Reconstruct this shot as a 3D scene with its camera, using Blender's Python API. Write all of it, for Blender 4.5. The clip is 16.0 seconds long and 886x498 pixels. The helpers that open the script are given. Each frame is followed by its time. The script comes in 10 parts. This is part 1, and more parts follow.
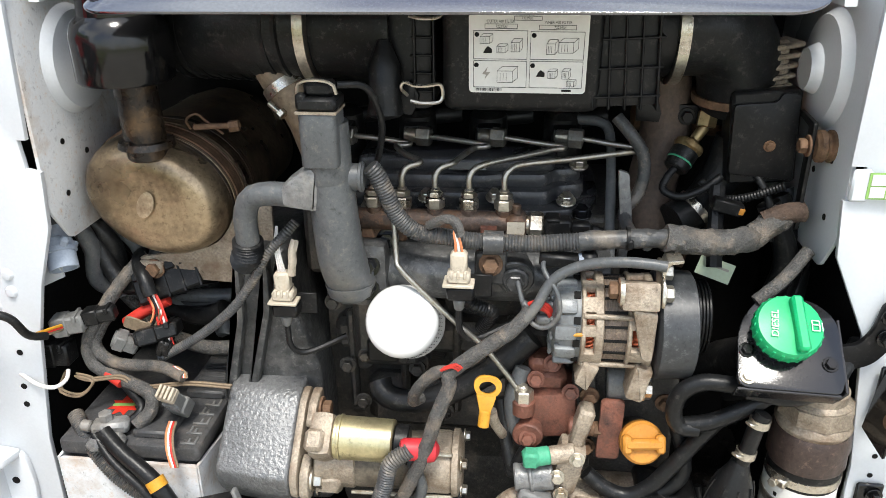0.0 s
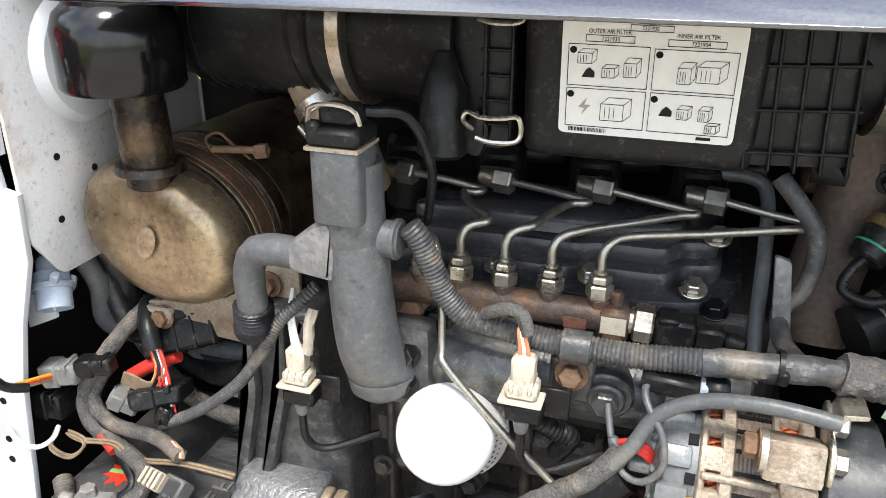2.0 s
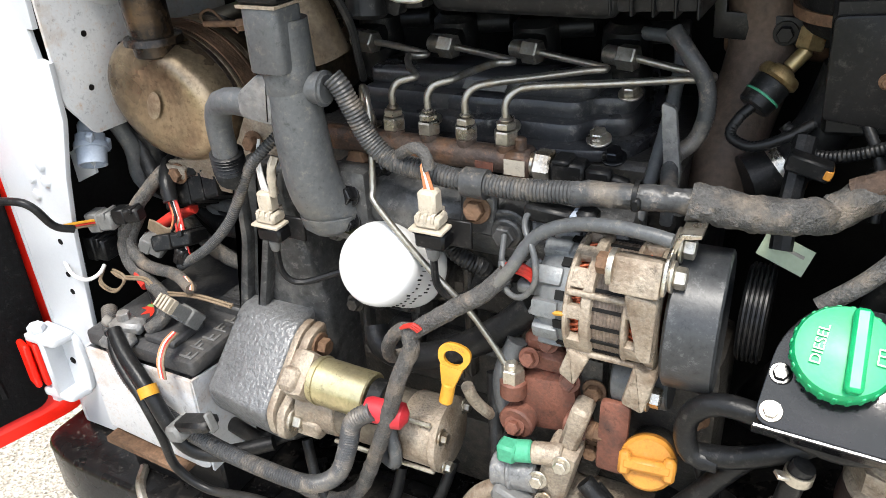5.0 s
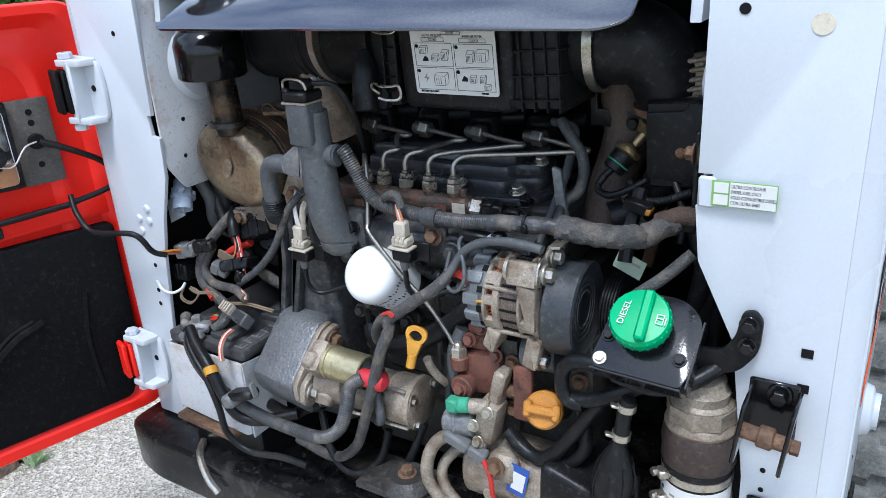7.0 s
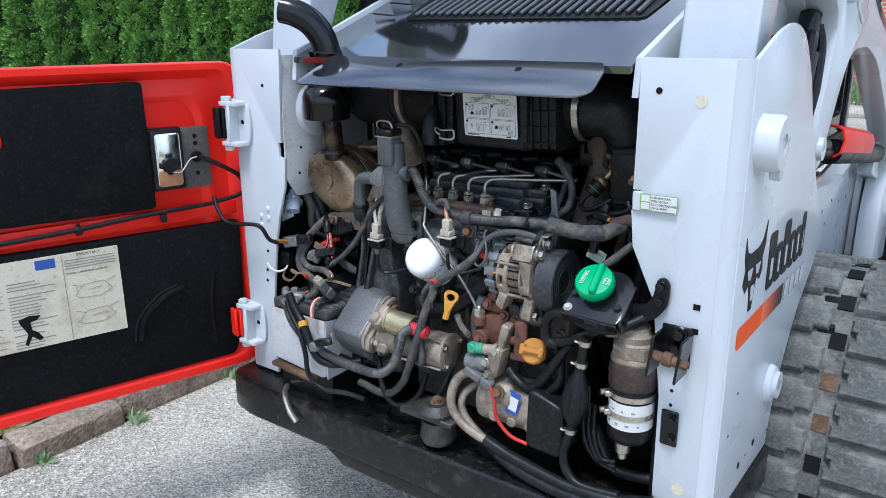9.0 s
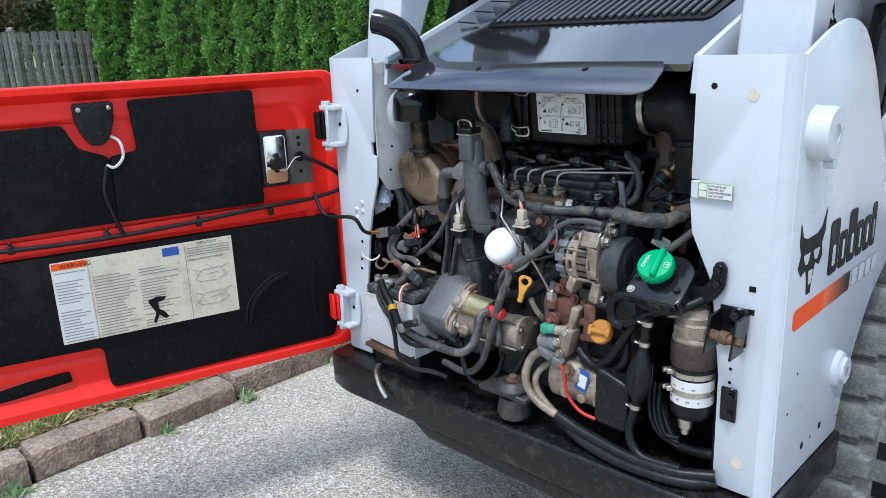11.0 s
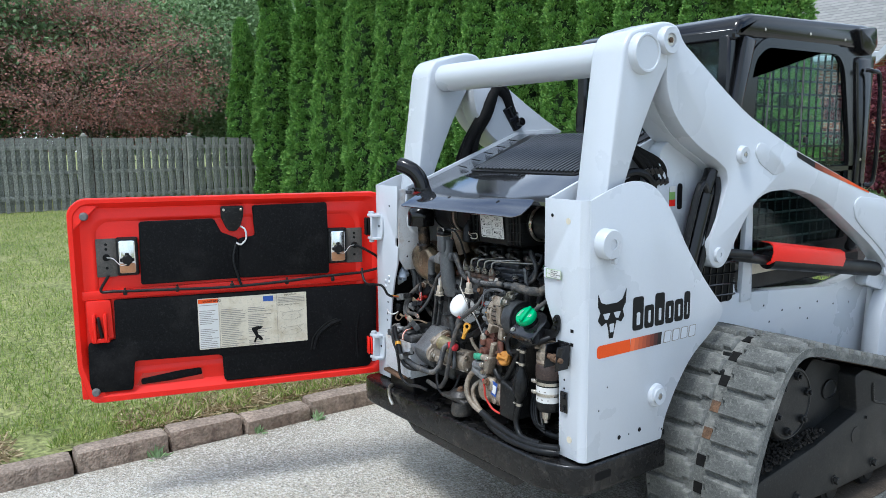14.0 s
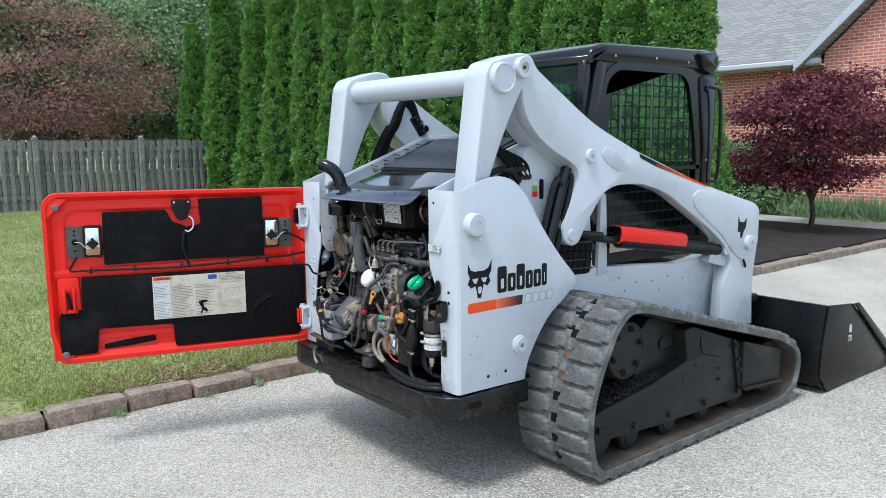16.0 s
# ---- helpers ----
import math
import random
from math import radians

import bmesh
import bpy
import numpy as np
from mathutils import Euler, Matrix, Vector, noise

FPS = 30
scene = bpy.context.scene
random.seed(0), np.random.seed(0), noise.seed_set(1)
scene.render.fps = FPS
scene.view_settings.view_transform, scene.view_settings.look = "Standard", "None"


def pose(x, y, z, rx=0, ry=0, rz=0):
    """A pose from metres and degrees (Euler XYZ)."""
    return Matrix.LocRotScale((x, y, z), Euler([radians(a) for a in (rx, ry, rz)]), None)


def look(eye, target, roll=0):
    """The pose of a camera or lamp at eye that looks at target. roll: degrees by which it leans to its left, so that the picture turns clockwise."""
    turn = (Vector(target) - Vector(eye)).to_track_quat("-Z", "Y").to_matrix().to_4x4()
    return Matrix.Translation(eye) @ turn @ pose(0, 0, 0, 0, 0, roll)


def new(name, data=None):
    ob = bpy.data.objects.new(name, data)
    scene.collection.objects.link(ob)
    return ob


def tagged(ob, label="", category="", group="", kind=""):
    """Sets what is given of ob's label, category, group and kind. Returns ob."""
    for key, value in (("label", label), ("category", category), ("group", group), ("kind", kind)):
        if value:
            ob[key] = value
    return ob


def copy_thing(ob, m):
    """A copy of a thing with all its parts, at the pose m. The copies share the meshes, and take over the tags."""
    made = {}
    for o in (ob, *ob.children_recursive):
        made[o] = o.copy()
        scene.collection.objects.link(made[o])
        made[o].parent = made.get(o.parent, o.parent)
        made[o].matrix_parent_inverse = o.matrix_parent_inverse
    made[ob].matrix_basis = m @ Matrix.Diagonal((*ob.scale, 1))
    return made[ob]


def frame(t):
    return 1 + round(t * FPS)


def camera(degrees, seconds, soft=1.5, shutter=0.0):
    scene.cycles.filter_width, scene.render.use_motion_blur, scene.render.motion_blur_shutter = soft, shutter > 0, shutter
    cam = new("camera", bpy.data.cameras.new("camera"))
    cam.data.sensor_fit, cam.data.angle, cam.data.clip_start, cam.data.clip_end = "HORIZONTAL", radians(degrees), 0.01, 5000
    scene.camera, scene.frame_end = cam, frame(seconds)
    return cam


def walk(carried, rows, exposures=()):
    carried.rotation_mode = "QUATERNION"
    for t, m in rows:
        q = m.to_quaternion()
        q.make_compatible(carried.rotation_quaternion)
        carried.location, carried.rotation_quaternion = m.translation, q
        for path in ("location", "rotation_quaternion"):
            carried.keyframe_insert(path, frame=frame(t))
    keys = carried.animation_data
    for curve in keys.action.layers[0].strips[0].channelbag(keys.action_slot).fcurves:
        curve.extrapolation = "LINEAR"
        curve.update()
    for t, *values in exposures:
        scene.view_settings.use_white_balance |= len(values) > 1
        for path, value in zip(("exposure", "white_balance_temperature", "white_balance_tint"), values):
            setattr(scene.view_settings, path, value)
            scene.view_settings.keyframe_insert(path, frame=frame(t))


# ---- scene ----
cam = camera(59.7, 16.0, 0.6)
PATH = [
    (0, (0.12, -0.861, 1.396), (-0.082, 0.957, 0.588), -0.4),
    (0.5, (0.237, -0.82, 1.384), (-0.13, 0.981, 0.594), -0.4),
    (1, (0.246, -0.751, 1.383), (-0.206, 1.027, 0.587), -1.1),
    (1.5, (0.193, -0.65, 1.375), (-0.318, 1.114, 0.585), -0.8),
    (2, (0.15, -0.575, 1.362), (-0.407, 1.17, 0.561), 0.3),
    (2.5, (0.186, -0.541, 1.345), (-0.439, 1.163, 0.504), 0.8),
    (3, (0.279, -0.53, 1.331), (-0.453, 1.093, 0.42), -0.1),
    (3.5, (0.33, -0.525, 1.32), (-0.492, 1.024, 0.357), -2.2),
    (4, (0.34, -0.52, 1.315), (-0.501, 0.996, 0.318), -3.2),
    (4.2, (0.347, -0.517, 1.314), (-0.498, 0.997, 0.318), -3.3),
    (6.3, (0.525, -0.844, 1.386), (-0.326, 0.77, 0.565), -3.4),
    (6.5, (0.562, -0.846, 1.395), (-0.326, 0.758, 0.598), -3.6),
    (7, (0.681, -0.887, 1.409), (-0.331, 0.664, 0.653), -3.9),
    (7.5, (0.781, -0.944, 1.434), (-0.317, 0.572, 0.728), -4.1),
    (8, (0.842, -1.058, 1.449), (-0.28, 0.472, 0.815), -2.8),
    (8.5, (0.934, -1.254, 1.439), (-0.192, 0.291, 0.851), -1.4),
    (8.7, (0.972, -1.323, 1.436), (-0.16, 0.224, 0.866), -0.8),
    (10.8, (1.144, -1.404, 1.448), (-0.126, 0.037, 0.891), -2.0),
    (11, (1.162, -1.435, 1.441), (-0.184, -0.061, 0.893), -2.4),
    (11.5, (1.265, -1.57, 1.467), (-0.253, -0.369, 0.964), -2.4),
    (12, (1.434, -1.674, 1.502), (-0.146, -0.528, 1.067), -1.7),
    (12.5, (1.652, -1.701, 1.512), (0.051, -0.565, 1.13), -1.7),
    (13, (1.898, -1.729, 1.516), (0.276, -0.612, 1.167), -1.4),
    (13.5, (2.136, -1.79, 1.537), (0.52, -0.655, 1.224), -1.0),
    (14, (2.391, -1.843, 1.566), (0.787, -0.682, 1.291), -0.5),
    (14.5, (2.644, -1.767, 1.573), (1.037, -0.6, 1.335), -0.7),
    (15, (2.833, -1.796, 1.572), (1.236, -0.614, 1.346), -0.7),
    (15.5, (3.005, -1.984, 1.563), (1.438, -0.768, 1.312), -0.6),
    (16, (3.13, -2.104, 1.574), (1.593, -0.854, 1.303), -0.5),
]
EXPOSURES = [(0.0, 0.92, 6600, 8), (1.0, 1.02, 6600, 8), (2.0, 1.3, 6600, 9), (3.0, 1.36, 6600, 9), (4.2, 1.3, 6600, 9), (6.3, 0.72, 6400, 10), (6.6, 0.62, 6150, 10), (7.0, 0.39, 5550, 9), (8.5, 0.26, 5500, 9), (11.0, 0.26, 5600, 8), (11.5, 0.33, 5950, 8), (12.5, 0.30, 5900, 7), (13.0, 0.25, 5750, 6), (16.0, 0.24, 5700, 6)]
walk(cam, [(t, look(eye, target, roll)) for t, eye, target, roll in PATH], EXPOSURES)

# ---- light ----
world = bpy.data.worlds.new("sky")
scene.world = world
world.use_nodes = True
wn, wl = world.node_tree.nodes, world.node_tree.links
sky = wn.new("ShaderNodeTexSky")
sky.sky_type, sky.sun_disc = "NISHITA", False
sky.sun_elevation, sky.sun_rotation = radians(66), radians(170)
sky.air_density, sky.dust_density = 1.0, 2.0
cloud = wn.new("ShaderNodeTexNoise")
cloud.inputs["Scale"].default_value, cloud.inputs["Detail"].default_value = 2.2, 7
cramp = wn.new("ShaderNodeValToRGB")
cramp.color_ramp.elements[0].position, cramp.color_ramp.elements[1].position = 0.42, 0.62
wmix = wn.new("ShaderNodeMixRGB")
wmix.inputs[2].default_value = (6.5, 6.9, 7.4, 1)
wco = wn.new("ShaderNodeTexCoord")
wl.new(wco.outputs["Generated"], cloud.inputs["Vector"])
wl.new(cloud.outputs["Fac"], cramp.inputs[0])
wl.new(cramp.outputs[0], wmix.inputs[0])
wl.new(sky.outputs[0], wmix.inputs[1])
wl.new(wmix.outputs[0], wn["Background"].inputs[0])
wn["Background"].inputs[1].default_value = 0.20
sun = new("sun", bpy.data.lights.new("sun", "SUN"))
sun.data.energy, sun.data.angle, sun.data.color = 2.5, radians(14), (1.0, 0.97, 0.92)
sun.matrix_world = look((0.45, -2.5, 5.6), (0, 0, 0))


# ---- materials ----
def mat(name, base, rough=0.5, metal=0.0, vary=0.25, scale=14.0, bump=0.15, fine=220.0, stain=None, amount=0.35, stain_scale=6.0, coat=0.0, spec=0.35, rvary=0.2):
    """A painted, rubber, metal or stone surface: base colour with broad and fine variation, optional stains, fine relief."""
    m = bpy.data.materials.new(name)
    m.use_nodes = True
    n, l = m.node_tree.nodes, m.node_tree.links
    b = n["Principled BSDF"]
    co = n.new("ShaderNodeTexCoord")
    big = n.new("ShaderNodeTexNoise")
    big.inputs["Scale"].default_value, big.inputs["Detail"].default_value = scale, 6
    sml = n.new("ShaderNodeTexNoise")
    sml.inputs["Scale"].default_value, sml.inputs["Detail"].default_value = fine, 3
    for t in (big, sml):
        l.new(co.outputs["Object"], t.inputs["Vector"])
    add = n.new("ShaderNodeMath")
    add.operation = "ADD"
    l.new(big.outputs["Fac"], add.inputs[0])
    l.new(sml.outputs["Fac"], add.inputs[1])
    mr = n.new("ShaderNodeMapRange")
    mr.inputs["From Min"].default_value, mr.inputs["From Max"].default_value = 0.65, 1.35
    mr.inputs["To Min"].default_value, mr.inputs["To Max"].default_value = 1 - vary, 1 + vary
    l.new(add.outputs[0], mr.inputs["Value"])
    mul = n.new("ShaderNodeMixRGB")
    mul.blend_type = "MULTIPLY"
    mul.inputs[0].default_value = 1
    mul.inputs[1].default_value = (*base, 1)
    l.new(mr.outputs[0], mul.inputs[2])
    out = mul.outputs[0]
    if stain:
        sn = n.new("ShaderNodeTexNoise")
        sn.inputs["Scale"].default_value, sn.inputs["Detail"].default_value, sn.inputs["Roughness"].default_value = stain_scale, 9, 0.65
        l.new(co.outputs["Object"], sn.inputs["Vector"])
        sr = n.new("ShaderNodeValToRGB")
        sr.color_ramp.elements[0].position, sr.color_ramp.elements[1].position = 0.62 - amount * 0.4, 0.8 - amount * 0.3
        l.new(sn.outputs["Fac"], sr.inputs[0])
        sm = n.new("ShaderNodeMixRGB")
        sm.inputs[2].default_value = (*stain, 1)
        l.new(sr.outputs[0], sm.inputs[0])
        l.new(out, sm.inputs[1])
        out = sm.outputs[0]
    if stain:
        # fine specks of dust and dirt
        vo = n.new("ShaderNodeTexNoise")
        vo.inputs["Scale"].default_value, vo.inputs["Detail"].default_value, vo.inputs["Roughness"].default_value = 85, 9, 0.8
        l.new(co.outputs["Object"], vo.inputs["Vector"])
        sp = n.new("ShaderNodeMapRange")
        sp.inputs["From Min"].default_value, sp.inputs["From Max"].default_value, sp.inputs["To Max"].default_value = 0.54, 0.70, 0.75
        l.new(vo.outputs["Fac"], sp.inputs["Value"])
        dm = n.new("ShaderNodeMixRGB")
        dm.inputs[2].default_value = (*[1.35 * x + 0.008 for x in stain], 1)
        l.new(sp.outputs[0], dm.inputs[0])
        l.new(out, dm.inputs[1])
        dk = n.new("ShaderNodeMapRange")
        dk.inputs["From Min"].default_value, dk.inputs["From Max"].default_value, dk.inputs["To Min"].default_value, dk.inputs["To Max"].default_value = 0.32, 0.45, 0.45, 1
        l.new(vo.outputs["Fac"], dk.inputs["Value"])
        mk = n.new("ShaderNodeMixRGB")
        mk.blend_type, mk.inputs[0].default_value = "MULTIPLY", 1
        l.new(dm.outputs[0], mk.inputs[1])
        l.new(dk.outputs[0], mk.inputs[2])
        out = mk.outputs[0]
    l.new(out, b.inputs["Base Color"])
    rr = n.new("ShaderNodeMapRange")
    rr.inputs["From Min"].default_value, rr.inputs["From Max"].default_value = 0.3, 0.7
    rr.inputs["To Min"].default_value, rr.inputs["To Max"].default_value = max(0.02, rough * (1 - rvary)), min(1, rough * (1 + rvary))
    l.new(big.outputs["Fac"], rr.inputs["Value"])
    l.new(rr.outputs[0], b.inputs["Roughness"])
    b.inputs["Metallic"].default_value = metal
    b.inputs["Coat Weight"].default_value = coat
    b.inputs["Coat Roughness"].default_value = 0.08
    b.inputs["Specular IOR Level"].default_value = spec
    if bump:
        bp = n.new("ShaderNodeBump")
        bp.inputs["Strength"].default_value, bp.inputs["Distance"].default_value = bump, 0.002
        l.new(sml.outputs["Fac"], bp.inputs["Height"])
        l.new(bp.outputs[0], b.inputs["Normal"])
    return m


WHITE = mat("white_paint", (0.50, 0.52, 0.545), 0.3, 0, 0.04, 3, 0.03, 300, coat=0.3)
WHITE_OLD = mat("stained_white_paint", (0.50, 0.51, 0.52), 0.5, 0, 0.06, 8, 0.1, 200, stain=(0.30, 0.20, 0.12), amount=0.28, stain_scale=9)
RED = mat("red_paint", (0.74, 0.016, 0.007), 0.38, 0, 0.06, 4, 0.03, 250, coat=0.08, spec=0.25)
RED_DIRTY = mat("dusty_red_paint", (0.55, 0.03, 0.015), 0.5, 0, 0.2, 12, 0.08, 250, stain=(0.09, 0.05, 0.04), amount=0.2)
BLACK_GLOSS = mat("black_gloss_paint", (0.006, 0.006, 0.0065), 0.14, 0, 0.2, 6, 0.03, 260, spec=0.36)
HOOD = mat("polished_dark_hood", (0.165, 0.17, 0.185), 0.07, 0.92, 0.12, 3, 0.02, 300)
BLACK_PAINT = mat("black_satin_paint", (0.006, 0.006, 0.0065), 0.4, 0, 0.3, 10, 0.1, 240, stain=(0.028, 0.026, 0.023), amount=0.12, spec=0.22)
BUMPER = mat("worn_black_steel", (0.006, 0.006, 0.0063), 0.26, 0, 0.35, 18, 0.2, 160, stain=(0.055, 0.048, 0.04), amount=0.16, stain_scale=14)
FRAME_BLACK = mat("track_frame_paint", (0.0125, 0.013, 0.0128), 0.42, 0, 0.3, 9, 0.15, 180, stain=(0.034, 0.031, 0.027), amount=0.14, spec=0.22)
PLASTIC = mat("black_plastic", (0.007, 0.0072, 0.0075), 0.4, 0, 0.25, 16, 0.12, 320, stain=(0.05, 0.046, 0.041), amount=0.10, spec=0.22)
DARK = mat("engine_bay_black", (0.008, 0.0078, 0.0075), 0.7, 0, 0.4, 12, 0.2, 120, spec=0.12)
COVER = mat("glossy_black_plastic", (0.030, 0.031, 0.034), 0.30, 0, 0.25, 16, 0.1, 320, stain=(0.11, 0.10, 0.09), amount=0.26)
BLOCK = mat("dusty_black_casting", (0.036, 0.034, 0.031), 0.42, 0.15, 0.4, 22, 0.5, 260, stain=(0.12, 0.10, 0.08), amount=0.24, stain_scale=16)
CAST_GREY = mat("grey_painted_casting", (0.17, 0.17, 0.168), 0.4, 0.3, 0.4, 20, 0.9, 110, stain=(0.24, 0.22, 0.19), amount=0.28, stain_scale=12)
GREY_PIPE = mat("dark_grey_painted_pipe", (0.075, 0.079, 0.082), 0.42, 0.05, 0.2, 12, 0.15, 240, stain=(0.13, 0.12, 0.10), amount=0.12)
BATTERY_TOP = mat("battery_plastic", (0.045, 0.045, 0.046), 0.5, 0, 0.3, 18, 0.15, 260, stain=(0.10, 0.09, 0.078), amount=0.25)
RUBBER = mat("black_rubber_hose", (0.009, 0.0093, 0.0098), 0.36, 0, 0.3, 25, 0.2, 300, stain=(0.04, 0.037, 0.033), amount=0.13, spec=0.22)
CONDUIT = mat("grey_dusty_conduit", (0.046, 0.047, 0.048), 0.42, 0, 0.3, 30, 0.2, 300, stain=(0.18, 0.152, 0.12), amount=0.28, stain_scale=20)
CLOTH = mat("cloth_tape", (0.062, 0.060, 0.057), 0.75, 0, 0.55, 60, 1.0, 420, stain=(0.16, 0.13, 0.10), amount=0.3, stain_scale=25)
MUFFLER = mat("heat_browned_steel", (0.31, 0.235, 0.15), 0.30, 0.7, 0.3, 9, 0.15, 140, stain=(0.06, 0.04, 0.026), amount=0.45, stain_scale=11)
RUST = mat("rusted_steel", (0.17, 0.10, 0.06), 0.75, 0.3, 0.45, 24, 0.6, 190, stain=(0.06, 0.035, 0.02), amount=0.4, stain_scale=18)
STEEL = mat("zinc_steel", (0.50, 0.465, 0.40), 0.3, 0.9, 0.25, 25, 0.15, 260, stain=(0.22, 0.15, 0.08), amount=0.25, stain_scale=30)
LINE_STEEL = mat("plated_steel_line", (0.31, 0.295, 0.26), 0.34, 0.85, 0.25, 30, 0.15, 280, stain=(0.2, 0.15, 0.09), amount=0.25, stain_scale=30)
ALU = mat("oxidised_aluminium", (0.29, 0.245, 0.19), 0.5, 0.25, 0.4, 30, 0.6, 300, stain=(0.15, 0.105, 0.07), amount=0.4, stain_scale=22)
BRASS = mat("dull_brass", (0.34, 0.26, 0.13), 0.4, 0.8, 0.25, 30, 0.15, 260, stain=(0.2, 0.12, 0.05), amount=0.3, stain_scale=30)
CHROME = mat("chromed_reflector", (0.75, 0.75, 0.76), 0.12, 1.0, 0.05, 10, 0.02, 300)
YELLOW_ZINC = mat("yellow_zinc_plating", (0.52, 0.46, 0.27), 0.35, 0.85, 0.2, 15, 0.1, 200, stain=(0.3, 0.25, 0.17), amount=0.35)
PUMP_BROWN = mat("brown_primer_casting", (0.15, 0.06, 0.04), 0.55, 0.1, 0.3, 24, 0.4, 260, stain=(0.05, 0.03, 0.025), amount=0.3, stain_scale=22)
COPPER = mat("copper_winding", (0.5, 0.13, 0.06), 0.4, 0.6, 0.4, 90, 0.5, 300)
FILTER_WHITE = mat("white_filter_enamel", (0.70, 0.70, 0.69), 0.26, 0, 0.03, 6, 0.03, 200, coat=0.2)
GREEN = mat("green_plastic_cap", (0.008, 0.33, 0.12), 0.38, 0, 0.1, 20, 0.05, 300)
GREEN_CONN = mat("green_connector", (0.05, 0.26, 0.15), 0.5, 0, 0.2, 30, 0.05, 300)
ORANGE = mat("orange_plastic", (0.40, 0.17, 0.025), 0.45, 0, 0.15, 25, 0.1, 300, stain=(0.3, 0.14, 0.04), amount=0.2)
YELLOW = mat("yellow_plastic", (0.46, 0.22, 0.018), 0.5, 0, 0.15, 25, 0.1, 300, stain=(0.28, 0.14, 0.03), amount=0.25)
RED_RUBBER = mat("red_rubber_boot", (0.42, 0.022, 0.03), 0.5, 0, 0.15, 25, 0.1, 300)
RED_WIRE = mat("red_wire", (0.45, 0.03, 0.02), 0.5, 0, 0.15, 25, 0.05, 300)
ORANGE_WIRE = mat("orange_wire", (0.55, 0.2, 0.09), 0.5, 0, 0.15, 25, 0.05, 300)
TAN_WIRE = mat("tan_wire", (0.17, 0.125, 0.08), 0.6, 0, 0.3, 25, 0.05, 300)
WHITE_WIRE = mat("white_wire", (0.62, 0.6, 0.58), 0.5, 0, 0.1, 25, 0.05, 300)
IVORY = mat("ivory_plastic", (0.42, 0.37, 0.295), 0.5, 0, 0.15, 25, 0.1, 300, stain=(0.3, 0.24, 0.17), amount=0.2)
BLUE_CONN = mat("pale_blue_grey_plastic", (0.27, 0.31, 0.37), 0.5, 0, 0.12, 25, 0.1, 300)
GREY_PLASTIC = mat("grey_plastic", (0.13, 0.13, 0.125), 0.55, 0, 0.2, 25, 0.1, 300)
FOAM = mat("black_foam", (0.005, 0.005, 0.0053), 0.75, 0, 0.35, 9, 0.5, 160, stain=(0.018, 0.017, 0.016), amount=0.2, stain_scale=4, spec=0.1)
PAPER = mat("yellowed_label", (0.60, 0.54, 0.42), 0.5, 0, 0.08, 8, 0.03, 200, stain=(0.42, 0.35, 0.24), amount=0.3, stain_scale=12)
LABEL_WHITE = mat("white_label", (0.60, 0.59, 0.56), 0.4, 0, 0.04, 8, 0.02, 200)
INK = mat("black_ink", (0.009, 0.009, 0.009), 0.5, 0, 0.1, 20, 0, spec=0.15)
INK_GREY = mat("grey_ink", (0.26, 0.24, 0.21), 0.6, 0, 0.1, 20, 0)
INK_ORANGE = mat("orange_ink", (0.72, 0.085, 0.012), 0.45, 0, 0.06, 20, 0, spec=0.15)
INK_BLUE = mat("blue_ink", (0.03, 0.08, 0.30), 0.5, 0, 0.1, 20, 0)
INK_GREEN = mat("green_ink", (0.20, 0.36, 0.10), 0.45, 0, 0.1, 20, 0)
TRACK_RUBBER = mat("worn_track_rubber", (0.105, 0.107, 0.099), 0.85, 0, 0.4, 14, 0.7, 150, stain=(0.23, 0.226, 0.205), amount=0.34, stain_scale=9, spec=0.2)
TRACK_IN = mat("dusty_track_inside", (0.075, 0.060, 0.046), 0.9, 0, 0.3, 10, 0.6, 120, stain=(0.14, 0.11, 0.08), amount=0.3, spec=0.1)
KERB_GREY = mat("grit", (0.035, 0.032, 0.028), 0.95, 0, 0.4, 30, 0.5, 120, spec=0.1)
BUCKET_BLACK = mat("bucket_black_paint", (0.0045, 0.0048, 0.005), 0.25, 0, 0.25, 6, 0.06, 200, stain=(0.016, 0.016, 0.016), amount=0.08, spec=0.28)


def glass(name, tint, rough=0.02):
    m = bpy.data.materials.new(name)
    m.use_nodes = True
    b = m.node_tree.nodes["Principled BSDF"]
    b.inputs["Base Color"].default_value = (*tint, 1)
    b.inputs["Transmission Weight"].default_value, b.inputs["Roughness"].default_value, b.inputs["IOR"].default_value = 1, rough, 1.18
    return m


GLASS = glass("tinted_cab_glass", (0.58, 0.84, 0.80))
DRUM = mat("dusty_drum_paint", (0.032, 0.034, 0.036), 0.36, 0, 0.2, 10, 0.1, 240, stain=(0.09, 0.09, 0.09), amount=0.14)


# ---- mesh helpers ----
def box(size, loc, rot=(0, 0, 0), bevel=0.003, seg=1):
    bm = bmesh.new()
    bmesh.ops.create_cube(bm, size=1)
    bmesh.ops.scale(bm, vec=size, verts=bm.verts)
    if bevel:
        bmesh.ops.bevel(bm, geom=bm.edges[:], offset=min(bevel, min(size) * 0.45), segments=seg, affect="EDGES", profile=0.6)
    bmesh.ops.transform(bm, matrix=pose(*loc, *rot), verts=bm.verts)
    return bm


